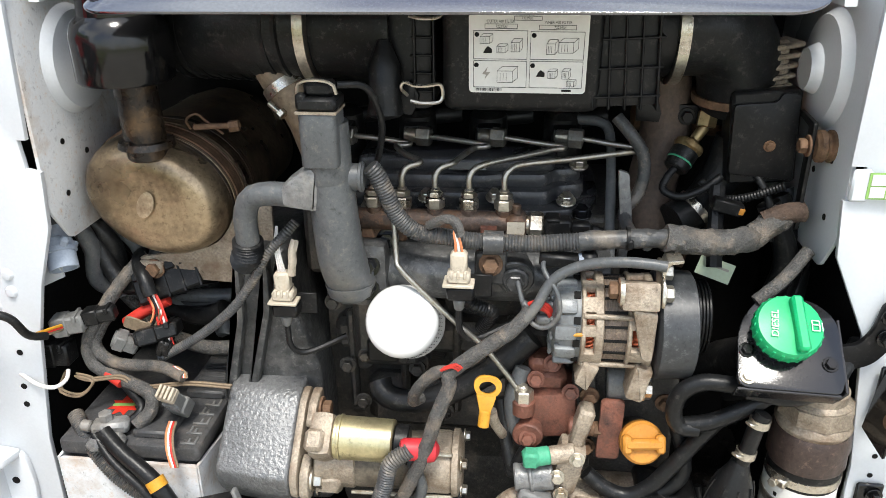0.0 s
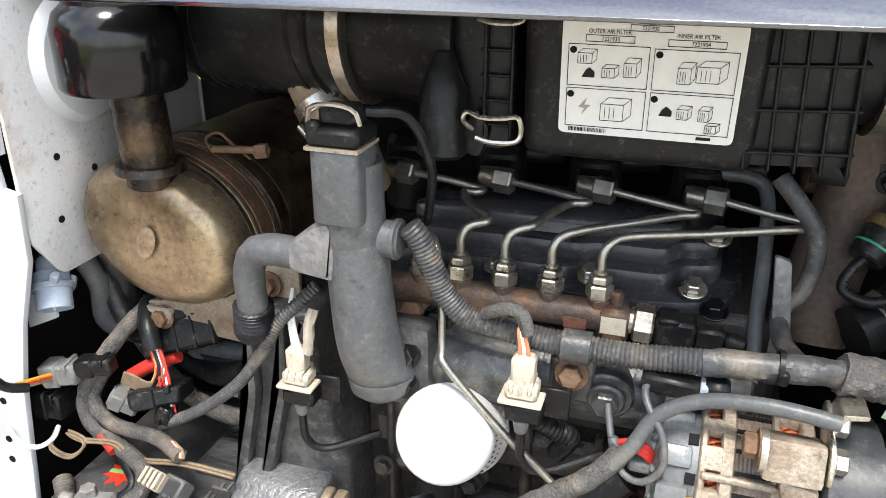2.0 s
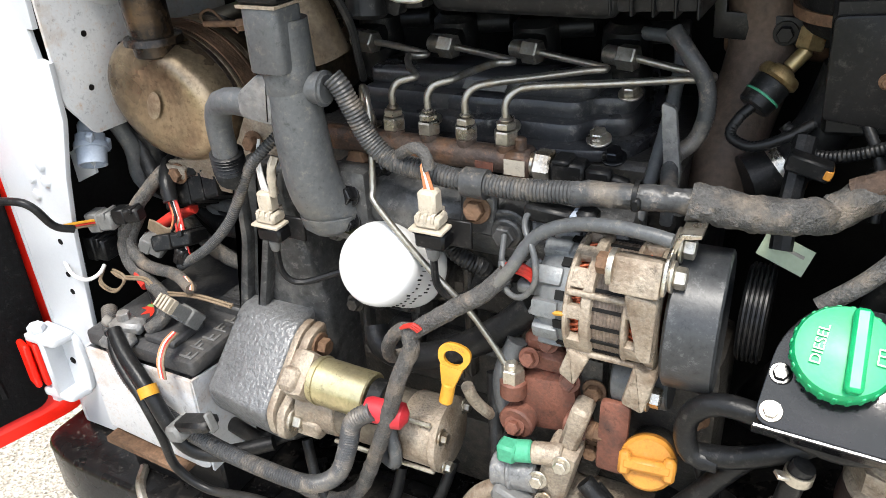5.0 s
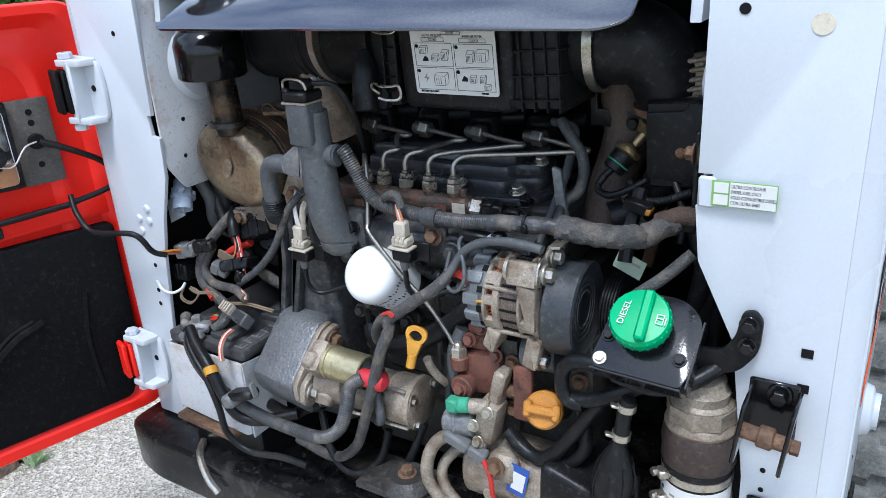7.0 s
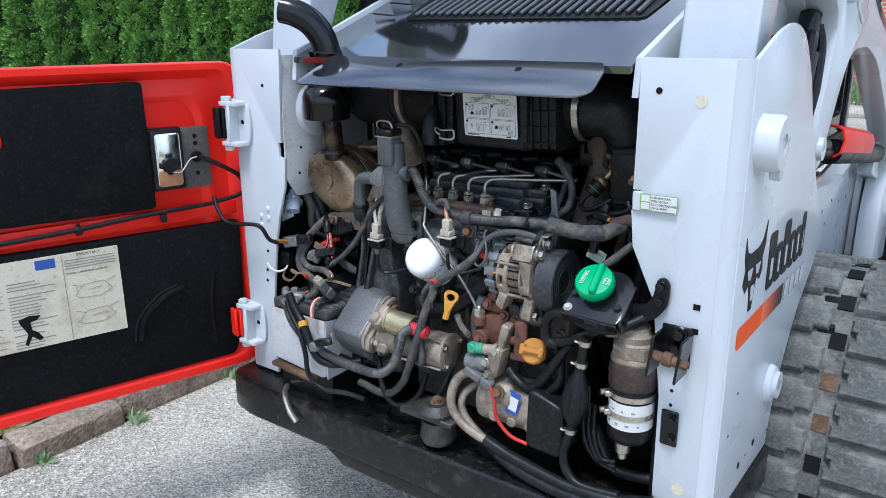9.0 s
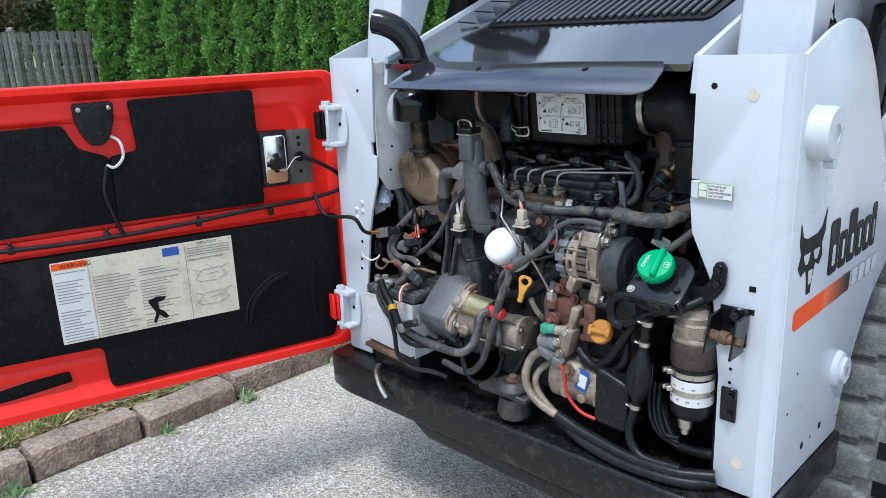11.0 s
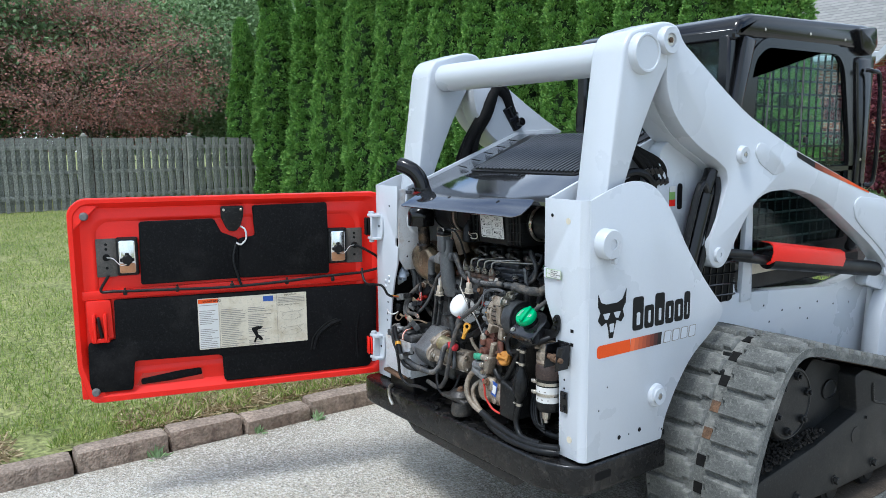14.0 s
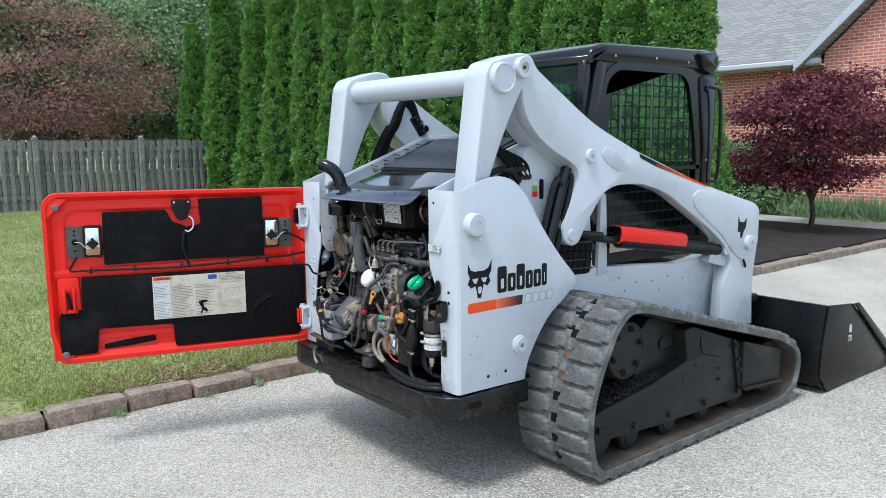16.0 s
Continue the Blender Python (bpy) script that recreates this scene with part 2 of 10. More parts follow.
def prism(poly, axis, a, b, bevel=0.0, seg=2):
    """A flat outline pulled out along an axis: x takes (y, z), y takes (x, z), z takes (x, y)."""
    bm = bmesh.new()
    put = {"x": lambda p, v: (v, p[0], p[1]), "y": lambda p, v: (p[0], v, p[1]), "z": lambda p, v: (p[0], p[1], v)}[axis]
    lo = [bm.verts.new(put(p, a)) for p in poly]
    hi = [bm.verts.new(put(p, b)) for p in poly]
    f1, f2 = bm.faces.new(lo), bm.faces.new(hi)
    for i in range(len(poly)):
        j = (i + 1) % len(poly)
        bm.faces.new((lo[i], lo[j], hi[j], hi[i]))
    bmesh.ops.recalc_face_normals(bm, faces=bm.faces)
    if bevel:
        edges = [e for f in (f1, f2) for e in f.edges]
        bmesh.ops.bevel(bm, geom=list(set(edges)), offset=bevel, segments=seg, affect="EDGES", profile=0.5)
    return bm


def rounded(poly, r, n=4):
    """A polygon with its corners rounded; r: one radius, or one for each corner."""
    out, k = [], len(poly)
    for i in range(k):
        p, a, c = Vector(poly[i]).to_2d(), Vector(poly[i - 1]).to_2d(), Vector(poly[(i + 1) % k]).to_2d()
        ri = r[i] if isinstance(r, (list, tuple)) else r
        da, dc = (a - p), (c - p)
        ri = min(ri, da.length * 0.45, dc.length * 0.45)
        if ri < 1e-4:
            out.append(tuple(p))
            continue
        s, e = p + da.normalized() * ri, p + dc.normalized() * ri
        for j in range(n + 1):
            t = j / n
            out.append(tuple(s * (1 - t) ** 2 + p * 2 * t * (1 - t) + e * t * t))
    return out


def lathe(profile, base, way, seg=28, squash=(1, 1)):
    """Turns a profile of (radius, height) about the line from base along way."""
    bm = bmesh.new()
    m = Matrix.Translation(base) @ Vector(way).to_track_quat("Z", "Y").to_matrix().to_4x4()
    rings = []
    for r, h in profile:
        if r < 1e-5:
            rings.append([bm.verts.new(m @ Vector((0, 0, h)))])
        else:
            rings.append([bm.verts.new(m @ Vector((r * squash[0] * math.cos(2 * math.pi * i / seg), r * squash[1] * math.sin(2 * math.pi * i / seg), h))) for i in range(seg)])
    for a, b in zip(rings, rings[1:]):
        for i in range(seg):
            j = (i + 1) % seg
            if len(a) == 1 and len(b) == 1:
                continue
            if len(a) == 1:
                bm.faces.new((a[0], b[i], b[j]))
            elif len(b) == 1:
                bm.faces.new((a[i], a[j], b[0]))
            else:
                bm.faces.new((a[i], a[j], b[j], b[i]))
    for ring in (rings[0], rings[-1]):
        if len(ring) > 1:
            bm.faces.new(ring)
    bmesh.ops.recalc_face_normals(bm, faces=bm.faces)
    return bm


def cyl(a, b, r, r2=None, seg=20, bevel=0.002):
    a, b = Vector(a), Vector(b)
    h, r2 = (b - a).length, r if r2 is None else r2
    c = min(bevel, r * 0.4, r2 * 0.4, h * 0.4)
    return lathe([(0, 0), (r - c, 0), (r, c), (r2, h - c), (r2 - c, h), (0, h)], a, b - a, seg)


def curve_points(points, step):
    """A smooth line through the points, evenly stepped."""
    p = [Vector(q) for q in points]
    p = [p[0] * 2 - p[1]] + p + [p[-1] * 2 - p[-2]]
    dense = []
    for i in range(1, len(p) - 2):
        for k in range(12):
            t = k / 12
            dense.append(0.5 * ((2 * p[i]) + (p[i + 1] - p[i - 1]) * t + (2 * p[i - 1] - 5 * p[i] + 4 * p[i + 1] - p[i + 2]) * t * t + (3 * p[i] - p[i - 1] - 3 * p[i + 1] + p[i + 2]) * t ** 3))
    dense.append(p[-2])
    out, need = [dense[0]], step
    for a, b in zip(dense, dense[1:]):
        d = (b - a).length
        while d >= need:
            a = a + (b - a) * (need / d)
            out.append(a)
            d, need = (b - a).length, step
        need -= d
    if (out[-1] - dense[-1]).length > step * 0.3:
        out.append(dense[-1])
    return out


def tube(points, r, seg=10, step=None, ribs=0.0, r2=None, rough=0.0):
    """A hose or wire along the points; ribs: depth of its rings; rough: unevenness of a wrapped loom."""
    step = step or max(0.006, r * 0.8)
    if ribs:
        step = 0.0019
    pts = curve_points(points, step)
    bm, prev, side = bmesh.new(), None, None
    for i, p in enumerate(pts):
        d = (pts[min(i + 1, len(pts) - 1)] - pts[max(i - 1, 0)]).normalized()
        if side is None:
            side = d.orthogonal().normalized()
        side = (side - d * side.dot(d)).normalized()
        up = d.cross(side)
        t = i / max(1, len(pts) - 1)
        rad = r + ((r2 if r2 is not None else r) - r) * t
        if ribs:
            rad *= 1 - ribs * (i % 2 == 0)
        ring = []
        for k in range(seg):
            a = 2 * math.pi * k / seg
            rr = rad * (1 + (rough * (noise.noise(p * 90 + Vector((k * 0.7, 0, 0)))) if rough else 0))
            ring.append(bm.verts.new(p + side * (rr * math.cos(a)) + up * (rr * math.sin(a))))
        if prev:
            for k in range(seg):
                bm.faces.new((prev[k], prev[(k + 1) % seg], ring[(k + 1) % seg], ring[k]))
        else:
            bm.faces.new(ring[::-1])
        prev = ring
    bm.faces.new(prev)
    return bm


def mix(*bms):
    out = bmesh.new()
    for b in bms:
        me = bpy.data.meshes.new("tmp")
        b.to_mesh(me)
        out.from_mesh(me)
        bpy.data.meshes.remove(me)
        b.free()
    return out


def moved(bm, m):
    bmesh.ops.transform(bm, matrix=m, verts=bm.verts)
    return bm


def hexnut(centre, way, r, h, seg=6):
    c = r * 0.12
    return lathe([(0, 0), (r - c, 0), (r, c), (r, h - c), (r - c, h), (0, h)], centre, way, seg)


def bolt(centre, way, r):
    """A washer, a hexagon head and its end."""
    w = Vector(way).normalized()
    c = Vector(centre)
    return mix(cyl(c, c + w * r * 0.3, r * 1.45, seg=16, bevel=0.0005), hexnut(c + w * r * 0.3, w, r, r * 1.0))


def mesh_of(name, bm, material, angle=38):
    me = bpy.data.meshes.new(name)
    bm.to_mesh(me)
    bm.free()
    me.materials.append(material)
    me.shade_smooth()
    me.set_sharp_from_angle(angle=radians(angle))
    return me


def part(name, bm, material, parent, label=""):
    ob = new(name, mesh_of(name, bm, material))
    ob.parent = parent
    if parent.type == "EMPTY":
        ob.matrix_parent_inverse = Matrix.Translation(-parent.location)
    return tagged(ob, label)


def thing(name, base, label, category, group=""):
    ob = new(name)
    ob.location, ob.empty_display_size = base, 0.05
    return tagged(ob, label, category, group)


def solo(name, bm, material, label, category, group="", kind=""):
    return tagged(new(name, mesh_of(name, bm, material)), label, category, group, kind)


def writing(text, size, m, material, name, parent, depth=0.0006, align="LEFT", squeeze=1.0, bold=0.0):
    """Words in the built-in font, lying in the plane of m, as one mesh."""
    cu = bpy.data.curves.new(name, "FONT")
    cu.body, cu.size, cu.extrude, cu.align_x, cu.offset = text, size, depth, align, bold
    ob = bpy.data.objects.new("tmp", cu)
    scene.collection.objects.link(ob)
    dg = bpy.context.evaluated_depsgraph_get()
    me = bpy.data.meshes.new_from_object(ob.evaluated_get(dg))
    bpy.data.objects.remove(ob)
    bpy.data.curves.remove(cu)
    me.transform(m @ Matrix.Diagonal((squeeze, 1, 1, 1)))
    me.name = name
    me.materials.clear()
    me.materials.append(material)
    out = new(name, me)
    out.parent = parent
    if parent.type == "EMPTY":
        out.matrix_parent_inverse = Matrix.Translation(-parent.location)
    return out


# ---- the track loader ----
loader = thing("track_loader", (0, 1.2, 0), "white compact track loader with black cab and open red tailgate", "track loader")

# side and rear sheet metal, right then left
SIDE = rounded([(-0.005, 0.488), (0.385, 0.482), (0.40, 0.556), (0.468, 0.672), (0.55, 0.768), (0.66, 0.835), (0.752, 0.912), (0.604, 1.055), (0.488, 1.195), (0.40, 1.33), (0.31, 1.412), (0.215, 1.434), (0.12, 1.418), (-0.005, 1.374)],
               [0, 0.01, 0.05, 0.08, 0.1, 0.1, 0.05, 0.2, 0.2, 0.1, 0.06, 0.06, 0.05, 0])
INNER_R = [(0.471, 1.374), (0.470, 1.138), (0.486, 1.138), (0.486, 1.099), (0.469, 1.099), (0.476, 1.03), (0.524, 0.93), (0.548, 0.74), (0.550, 0.488)]
INNER_L = [(-0.463, 1.374), (-0.476, 1.144), (-0.487, 1.144), (-0.484, 1.108), (-0.466, 1.104), (-0.472, 1.03), (-0.500, 0.95), (-0.520, 0.87), (-0.545, 0.70), (-0.548, 0.488)]


def upright(s, inner, name_label):
    """One rear corner: the side plate, the rear plate bent round to it, and its inner wall."""
    side = prism(SIDE, "x", s * 0.657, s * 0.665, 0.002)
    rear = prism([(p[0], p[1]) for p in inner] + [(s * 0.636, 0.488), (s * 0.636, 1.374)], "y", -0.022, -0.014, 0.001)
    arc = [(s * 0.636 + s * 0.029 * math.sin(a), 0.007 - 0.029 * math.cos(a)) for a in [math.pi / 2 * i / 6 for i in range(7)]]
    arc_in = [(s * 0.636 + s * 0.021 * math.sin(a), 0.007 - 0.021 * math.cos(a)) for a in [math.pi / 2 * i / 6 for i in range(7)]]
    corner = prism(arc + arc_in[::-1], "z", 0.488, 1.374)
    return part("corner_panel", mix(side, rear, corner), WHITE, loader, name_label)


right_panel = upright(1, INNER_R, "white painted steel corner panel")
left_panel = upright(-1, INNER_L, "white painted steel corner panel")
for s, panel in ((1, right_panel), (-1, left_panel)):
    xi = 0.474 if s > 0 else -0.470
    part("inner_wall", prism(rounded([(-0.014, 1.36), (0.30, 1.36), (0.30, 1.0), (0.02, 1.0), (-0.014, 1.05)], 0.01), "x", xi, xi + s * 0.005, 0.001), WHITE_OLD if s < 0 else WHITE, panel)
    part("round_boss", mix(lathe([(0, 0), (0.07, 0), (0.062, 0.012), (0.03, 0.018), (0.024, 0.03), (0, 0.03)], (xi, 0.1, 1.22), (-s, 0, 0), 32)), WHITE, panel)
    for y, z in ((0.04, 1.126), (0.09, 1.10), (0.03, 1.06), (0.12, 1.07)):
        part("hole", cyl((xi - s * 0.0005, y, z), (xi - s * 0.0015, y, z), 0.004, seg=12, bevel=0), DARK, panel)
    # bosses, holes and bolts on the outside
    b = part("round_boss", lathe([(0, 0), (0.052, 0), (0.05, 0.004), (0.05, 0.034), (0.046, 0.04), (0.018, 0.041), (0.018, 0.037), (0, 0.037)], (s * 0.664, 0.062, 1.230), (s, 0, 0), 36), WHITE, panel)
    part("pin", cyl((s * 0.68, 0.085, 1.172), (s * 0.70, 0.085, 1.172), 0.011, seg=16), WHITE, panel)
    b = part("round_boss", lathe([(0, 0), (0.044, 0), (0.04, 0.012), (0.03, 0.016), (0.03, 0.024), (0.012, 0.024), (0.012, 0.018), (0, 0.018)], (s * 0.664, 0.345, 0.656), (s, 0, 0), 32), WHITE, panel)
    part("bolt", hexnut((s * 0.682, 0.345, 0.656), (s, 0, 0), 0.009, 0.006), STEEL, panel)
    for y, z, r in ((0.155, 0.542, 0.008), (0.205, 0.542, 0.003), (0.262, 0.546, 0.008), (0.385, 0.52, 0.0035), (0.09, 0.735, 0.003), (0.05, 0.66, 0.003)):
        part("hole", cyl((s * 0.6652, y, z), (s * 0.666, y, z), r, seg=14, bevel=0), DARK, panel)
part("sticker", cyl((0.582, -0.0222, 1.303), (0.582, -0.0230, 1.303), 0.011, seg=24, bevel=0), PAPER, right_panel, "faded round sticker")
part("sticker", cyl((0.60, -0.0222, 0.555), (0.60, -0.0230, 0.555), 0.012, seg=24, bevel=0), PAPER, right_panel, "faded round sticker")
part("hole", cyl((0.507, -0.0222, 1.318), (0.507, -0.0230, 1.318), 0.006, seg=14, bevel=0), DARK, right_panel)
for x, z in ((0.606, 0.936), (0.606, 0.889)):
    part("square_hole", box((0.013, 0.002, 0.011), (x, -0.0225, z), bevel=0), DARK, right_panel)
for x, z in ((0.573, 0.76), (0.573, 0.73), (0.578, 0.66)):
    part("hole", cyl((x, -0.0222, z), (x, -0.0230, z), 0.0035, seg=12, bevel=0), DARK, right_panel)
for x, z in ((-0.544, 0.963), (-0.544, 0.938), (-0.572, 0.940), (-0.572, 0.915)):
    part("rivet", lathe([(0, 0), (0.009, 0), (0.006, 0.004), (0, 0.005)], (x, -0.022, z), (0, -1, 0), 14), WHITE, left_panel)
for x, z in ((-0.53, 1.285), (-0.555, 0.845), (-0.562, 0.79), (-0.565, 0.76)):
    part("hole", cyl((x, -0.0222, z), (x, -0.0230, z), 0.0045, seg=12, bevel=0), DARK, left_panel)
# tab with the fuel sticker
part("tab", box((0.020, 0.006, 0.037), (0.482, -0.0260, 1.1185), bevel=0.004), WHITE, right_panel)
stk = part("fuel_sticker", box((0.070, 0.001, 0.030), (0.523, -0.0296, 1.1195), bevel=0), INK_GREEN, right_panel, "green and white fuel sticker")
part("sticker_field", box((0.049, 0.001, 0.028), (0.5325, -0.0304, 1.1195), bevel=0), LABEL_WHITE, stk)
part("sticker_field", box((0.0155, 0.001, 0.012), (0.4985, -0.0304, 1.1265), bevel=0), LABEL_WHITE, stk)
part("sticker_field", box((0.0155, 0.001, 0.012), (0.4985, -0.0304, 1.1125), bevel=0), LABEL_WHITE, stk)
for k, line in enumerate(("ULTRA LOW SULFUR", "DIESEL FUEL ONLY", "SOLO COMBUSTIBLE DIESEL", "CON ULTRA BAJO")):
    writing(line, 0.0053, pose(0.5095, -0.0312, 1.1275 - k * 0.0063, 90, 0, 0), INK, "sticker_text", stk, 0.0001, squeeze=0.72)

# marking on the side: head-shaped mark, word bars, stripe
for s in (1, -1):
    panel = right_panel if s > 0 else left_panel
    X = s * 0.6656
    head = [(0.036, 1.062), (0.052, 1.032), (0.075, 1.024), (0.13, 1.024), (0.155, 1.034), (0.175, 1.068), (0.172, 1.02), (0.158, 0.998), (0.166, 0.972), (0.15, 0.955), (0.128, 0.965), (0.118, 0.935), (0.112, 0.905), (0.092, 0.905), (0.088, 0.935), (0.078, 0.962), (0.055, 0.952), (0.036, 0.972), (0.048, 0.998), (0.036, 1.02)]
    mk = part("side_mark", prism(head, "x", X, X + s * 0.0008), INK, panel, "black pointed mark beside the black word bars")
    for hy, hz in ((0.078, 0.985), (0.13, 0.985)):
        part("mark_gap", prism(rounded([(hy - 0.018, hz + 0.008), (hy + 0.018, hz + 0.008), (hy + 0.006, hz - 0.014), (hy - 0.008, hz - 0.012)], 0.004), "x", X + s * 0.001, X + s * 0.0014), WHITE, mk)
    part("mark_gap", prism(rounded([(0.092, 0.955), (0.116, 0.955), (0.112, 0.925), (0.096, 0.925)], 0.004), "x", X + s * 0.001, X + s * 0.0014), WHITE, mk)
    y0 = 0.21
    for w, h in ((0.062, 0.118), (0.056, 0.082), (0.058, 0.118), (0.052, 0.082), (0.054, 0.082), (0.04, 0.105)):
        part("word_bar", prism(rounded([(y0, 0.912), (y0 + w - 0.006, 0.912), (y0 + w - 0.006, 0.912 + h), (y0, 0.912 + h)], 0.012, 3), "x", X, X + s * 0.0008), INK, panel)
        part("mark_gap", prism(rounded([(y0 + 0.02, 0.93), (y0 + w - 0.024, 0.93), (y0 + w - 0.024, 0.975), (y0 + 0.02, 0.975)], 0.005, 2), "x", X + s * 0.001, X + s * 0.0014), WHITE, panel)
        y0 += w
    part("stripe", prism(rounded([(0.035, 0.842), (0.20, 0.842), (0.20, 0.886), (0.035, 0.886)], [0.014, 0.001, 0.001, 0.014]), "x", X, X + s * 0.0008), INK_ORANGE, panel, "orange stripe fading to black")
    for k in range(8):
        part("stripe_band", prism([(0.2 + k * 0.0206, 0.842), (0.2 + (k + 1) * 0.0206, 0.842), (0.2 + (k + 1) * 0.0206 + 0.004, 0.886), (0.2 + k * 0.0206 + 0.004, 0.886)], "x", X, X + s * 0.0008),
             mat("stripe_shade", (0.75 * (1 - k / 7) ** 1.4 + 0.015, 0.13 * (1 - k / 7) ** 1.4 + 0.012, 0.03 * (1 - k / 7) + 0.012), 0.45, 0, 0.05, 20, 0), panel)
    for k in range(4):
        ya = 0.378 + k * 0.048
        ring = [(ya, 0.842), (ya + 0.04, 0.842), (ya + 0.046, 0.886), (ya + 0.006, 0.886)]
        part("model_bar", prism(rounded(ring, 0.006, 2), "x", X, X + s * 0.0006), INK_GREY, panel)
        part("mark_gap", prism(rounded([(ya + 0.004, 0.8445), (ya + 0.037, 0.8445), (ya + 0.0425, 0.8835), (ya + 0.0095, 0.8835)], 0.005, 2), "x", X + s * 0.0007, X + s * 0.001), WHITE, panel)

# rear posts, cross tube and lift arms
POST = rounded([(0.100, 1.34), (0.165, 1.34), (0.205, 1.44), (0.262, 1.57), (0.32, 1.686), (0.40, 1.82), (0.47, 1.862), (0.484, 1.91), (0.455, 1.962), (0.385, 1.972), (0.27, 1.942), (0.205, 1.922), (0.174, 1.875)],
               [0, 0, 0.1, 0.1, 0.1, 0.04, 0.03, 0.03, 0.03, 0.03, 0.05, 0.02, 0.02])
ARM = rounded([(0.395, 1.86), (0.40, 1.935), (0.45, 1.955), (0.482, 1.905), (0.76, 1.735), (0.89, 1.662), (1.02, 1.608), (1.243, 1.522), (1.88, 1.322), (2.43, 1.192), (2.495, 1.15), (2.492, 0.98), (2.44, 0.70), (2.46, 0.416), (2.09, 0.483), (2.10, 0.70), (2.185, 0.84), (2.165, 0.89), (2.09, 0.965), (1.94, 1.065), (1.77, 1.155), (1.49, 1.303), (1.27, 1.356), (1.07, 1.356), (0.98, 1.328), (0.925, 1.275), (0.845, 1.175), (0.785, 1.085), (0.735, 1.070), (0.682, 1.10), (0.672, 1.165), (0.735, 1.29), (0.782, 1.405), (0.768, 1.45), (0.71, 1.486), (0.592, 1.538), (0.49, 1.607), (0.425, 1.68), (0.395, 1.76)],
              [0.02, 0.03, 0.03, 0.03, 0.06, 0.06, 0.06, 0.06, 0.1, 0.03, 0.03, 0.08, 0.08, 0.02, 0.02, 0.06, 0.04, 0.04, 0.06, 0.1, 0.1, 0.1, 0.06, 0.06, 0.05, 0.05, 0.06, 0.03, 0.03, 0.03, 0.05, 0.08, 0.03, 0.03, 0.05, 0.06, 0.06, 0.06, 0.05])
for s in (1, -1):
    post_ob = part("rear_post", prism(POST, "x", s * 0.487, s * 0.632, 0.011, 3), WHITE, loader)
    arm_ob = part("lift_arm", prism(ARM, "x", s * 0.560, s * 0.634, 0.005), WHITE, loader, "white lift arm with an orange stripe")
    part("pivot_cap", lathe([(0, 0), (0.048, 0), (0.048, 0.022), (0.044, 0.028), (0.024, 0.028), (0.024, 0.020), (0, 0.020)], (s * 0.632, 0.384, 1.904), (s, 0, 0), 32), WHITE, arm_ob)
    part("pin_end", cyl((s * 0.646, 0.384, 1.904), (s * 0.6545, 0.384, 1.904), 0.021, seg=24), STEEL, arm_ob)
    part("bolt", hexnut((s * 0.654, 0.384, 1.904), (s, 0, 0), 0.010, 0.005), RUST, arm_ob)
    part("boss", lathe([(0, 0), (0.036, 0), (0.034, 0.016), (0.03, 0.02), (0.012, 0.02), (0.012, 0.016), (0, 0.016)], (s * 0.632, 0.860, 1.507), (s, 0, 0), 28), WHITE, arm_ob)
    part("bolt", hexnut((s * 0.647, 0.860, 1.507), (s, 0, 0), 0.008, 0.006), STEEL, arm_ob)
    part("boss", lathe([(0, 0), (0.03, 0), (0.028, 0.014), (0.01, 0.014), (0.01, 0.01), (0, 0.01)], (s * 0.632, 0.733, 1.127), (s, 0, 0), 28), WHITE, arm_ob)
    part("boss", lathe([(0, 0), (0.05, 0), (0.048, 0.03), (0.04, 0.034), (0.014, 0.034), (0.014, 0.028), (0, 0.028)], (s * 0.632, 2.362, 0.948), (s, 0, 0), 28), WHITE, arm_ob)
    part("relief_panel", prism(rounded([(0.945, 1.515), (0.965, 1.55), (1.01, 1.552), (1.15, 1.475), (1.172, 1.435), (1.09, 1.418), (0.985, 1.468)], 0.02), "x", s * 0.628, s * 0.6385, 0.004), WHITE, arm_ob)
    part("relief_panel", prism(rounded([(1.75, 1.27), (1.80, 1.30), (2.03, 1.276), (2.41, 1.183), (2.478, 1.14), (2.478, 0.92), (2.30, 0.84), (2.20, 0.90), (2.05, 1.03), (1.86, 1.14), (1.77, 1.20)], 0.04), "x", s * 0.628, s * 0.641, 0.005), WHITE, arm_ob)
    part("stripe", prism([(1.25, 1.514), (1.40, 1.466), (1.40, 1.440), (1.258, 1.490)], "x", s * 0.6345, s * 0.6351), INK, arm_ob)
    for k in range(7):
        ya, yb = 1.40 + 0.07 * k, 1.40 + 0.07 * (k + 1)
        top, low = lambda y: 1.466 - 0.300 * (y - 1.40), lambda y: 1.440 - 0.262 * (y - 1.40)
        f = min(1.0, 0.25 + 0.19 * k)
        part("stripe", prism([(ya, top(ya)), (yb, top(yb)), (yb, low(yb)), (ya, low(ya))], "x", s * 0.6345, s * 0.6351), INK_ORANGE if f == 1.0 else mat("arm_stripe_shade", (0.70 * f, 0.12 * f, 0.03 * f), 0.45, 0, 0.05, 20, 0), arm_ob)
    part("mark", prism([(2.235, 1.128), (2.255, 1.085), (2.30, 1.078), (2.335, 1.105), (2.325, 1.045), (2.30, 1.02), (2.285, 0.985), (2.265, 0.985), (2.262, 1.02), (2.232, 1.025), (2.236, 1.075)], "x", s * 0.6412, s * 0.6418), INK, arm_ob, "black pointed mark")
    part("slot", prism(rounded([(2.30, 0.845), (2.32, 0.855), (2.355, 0.80), (2.335, 0.79)], 0.01), "x", s * 0.641, s * 0.6418), DARK, arm_ob)
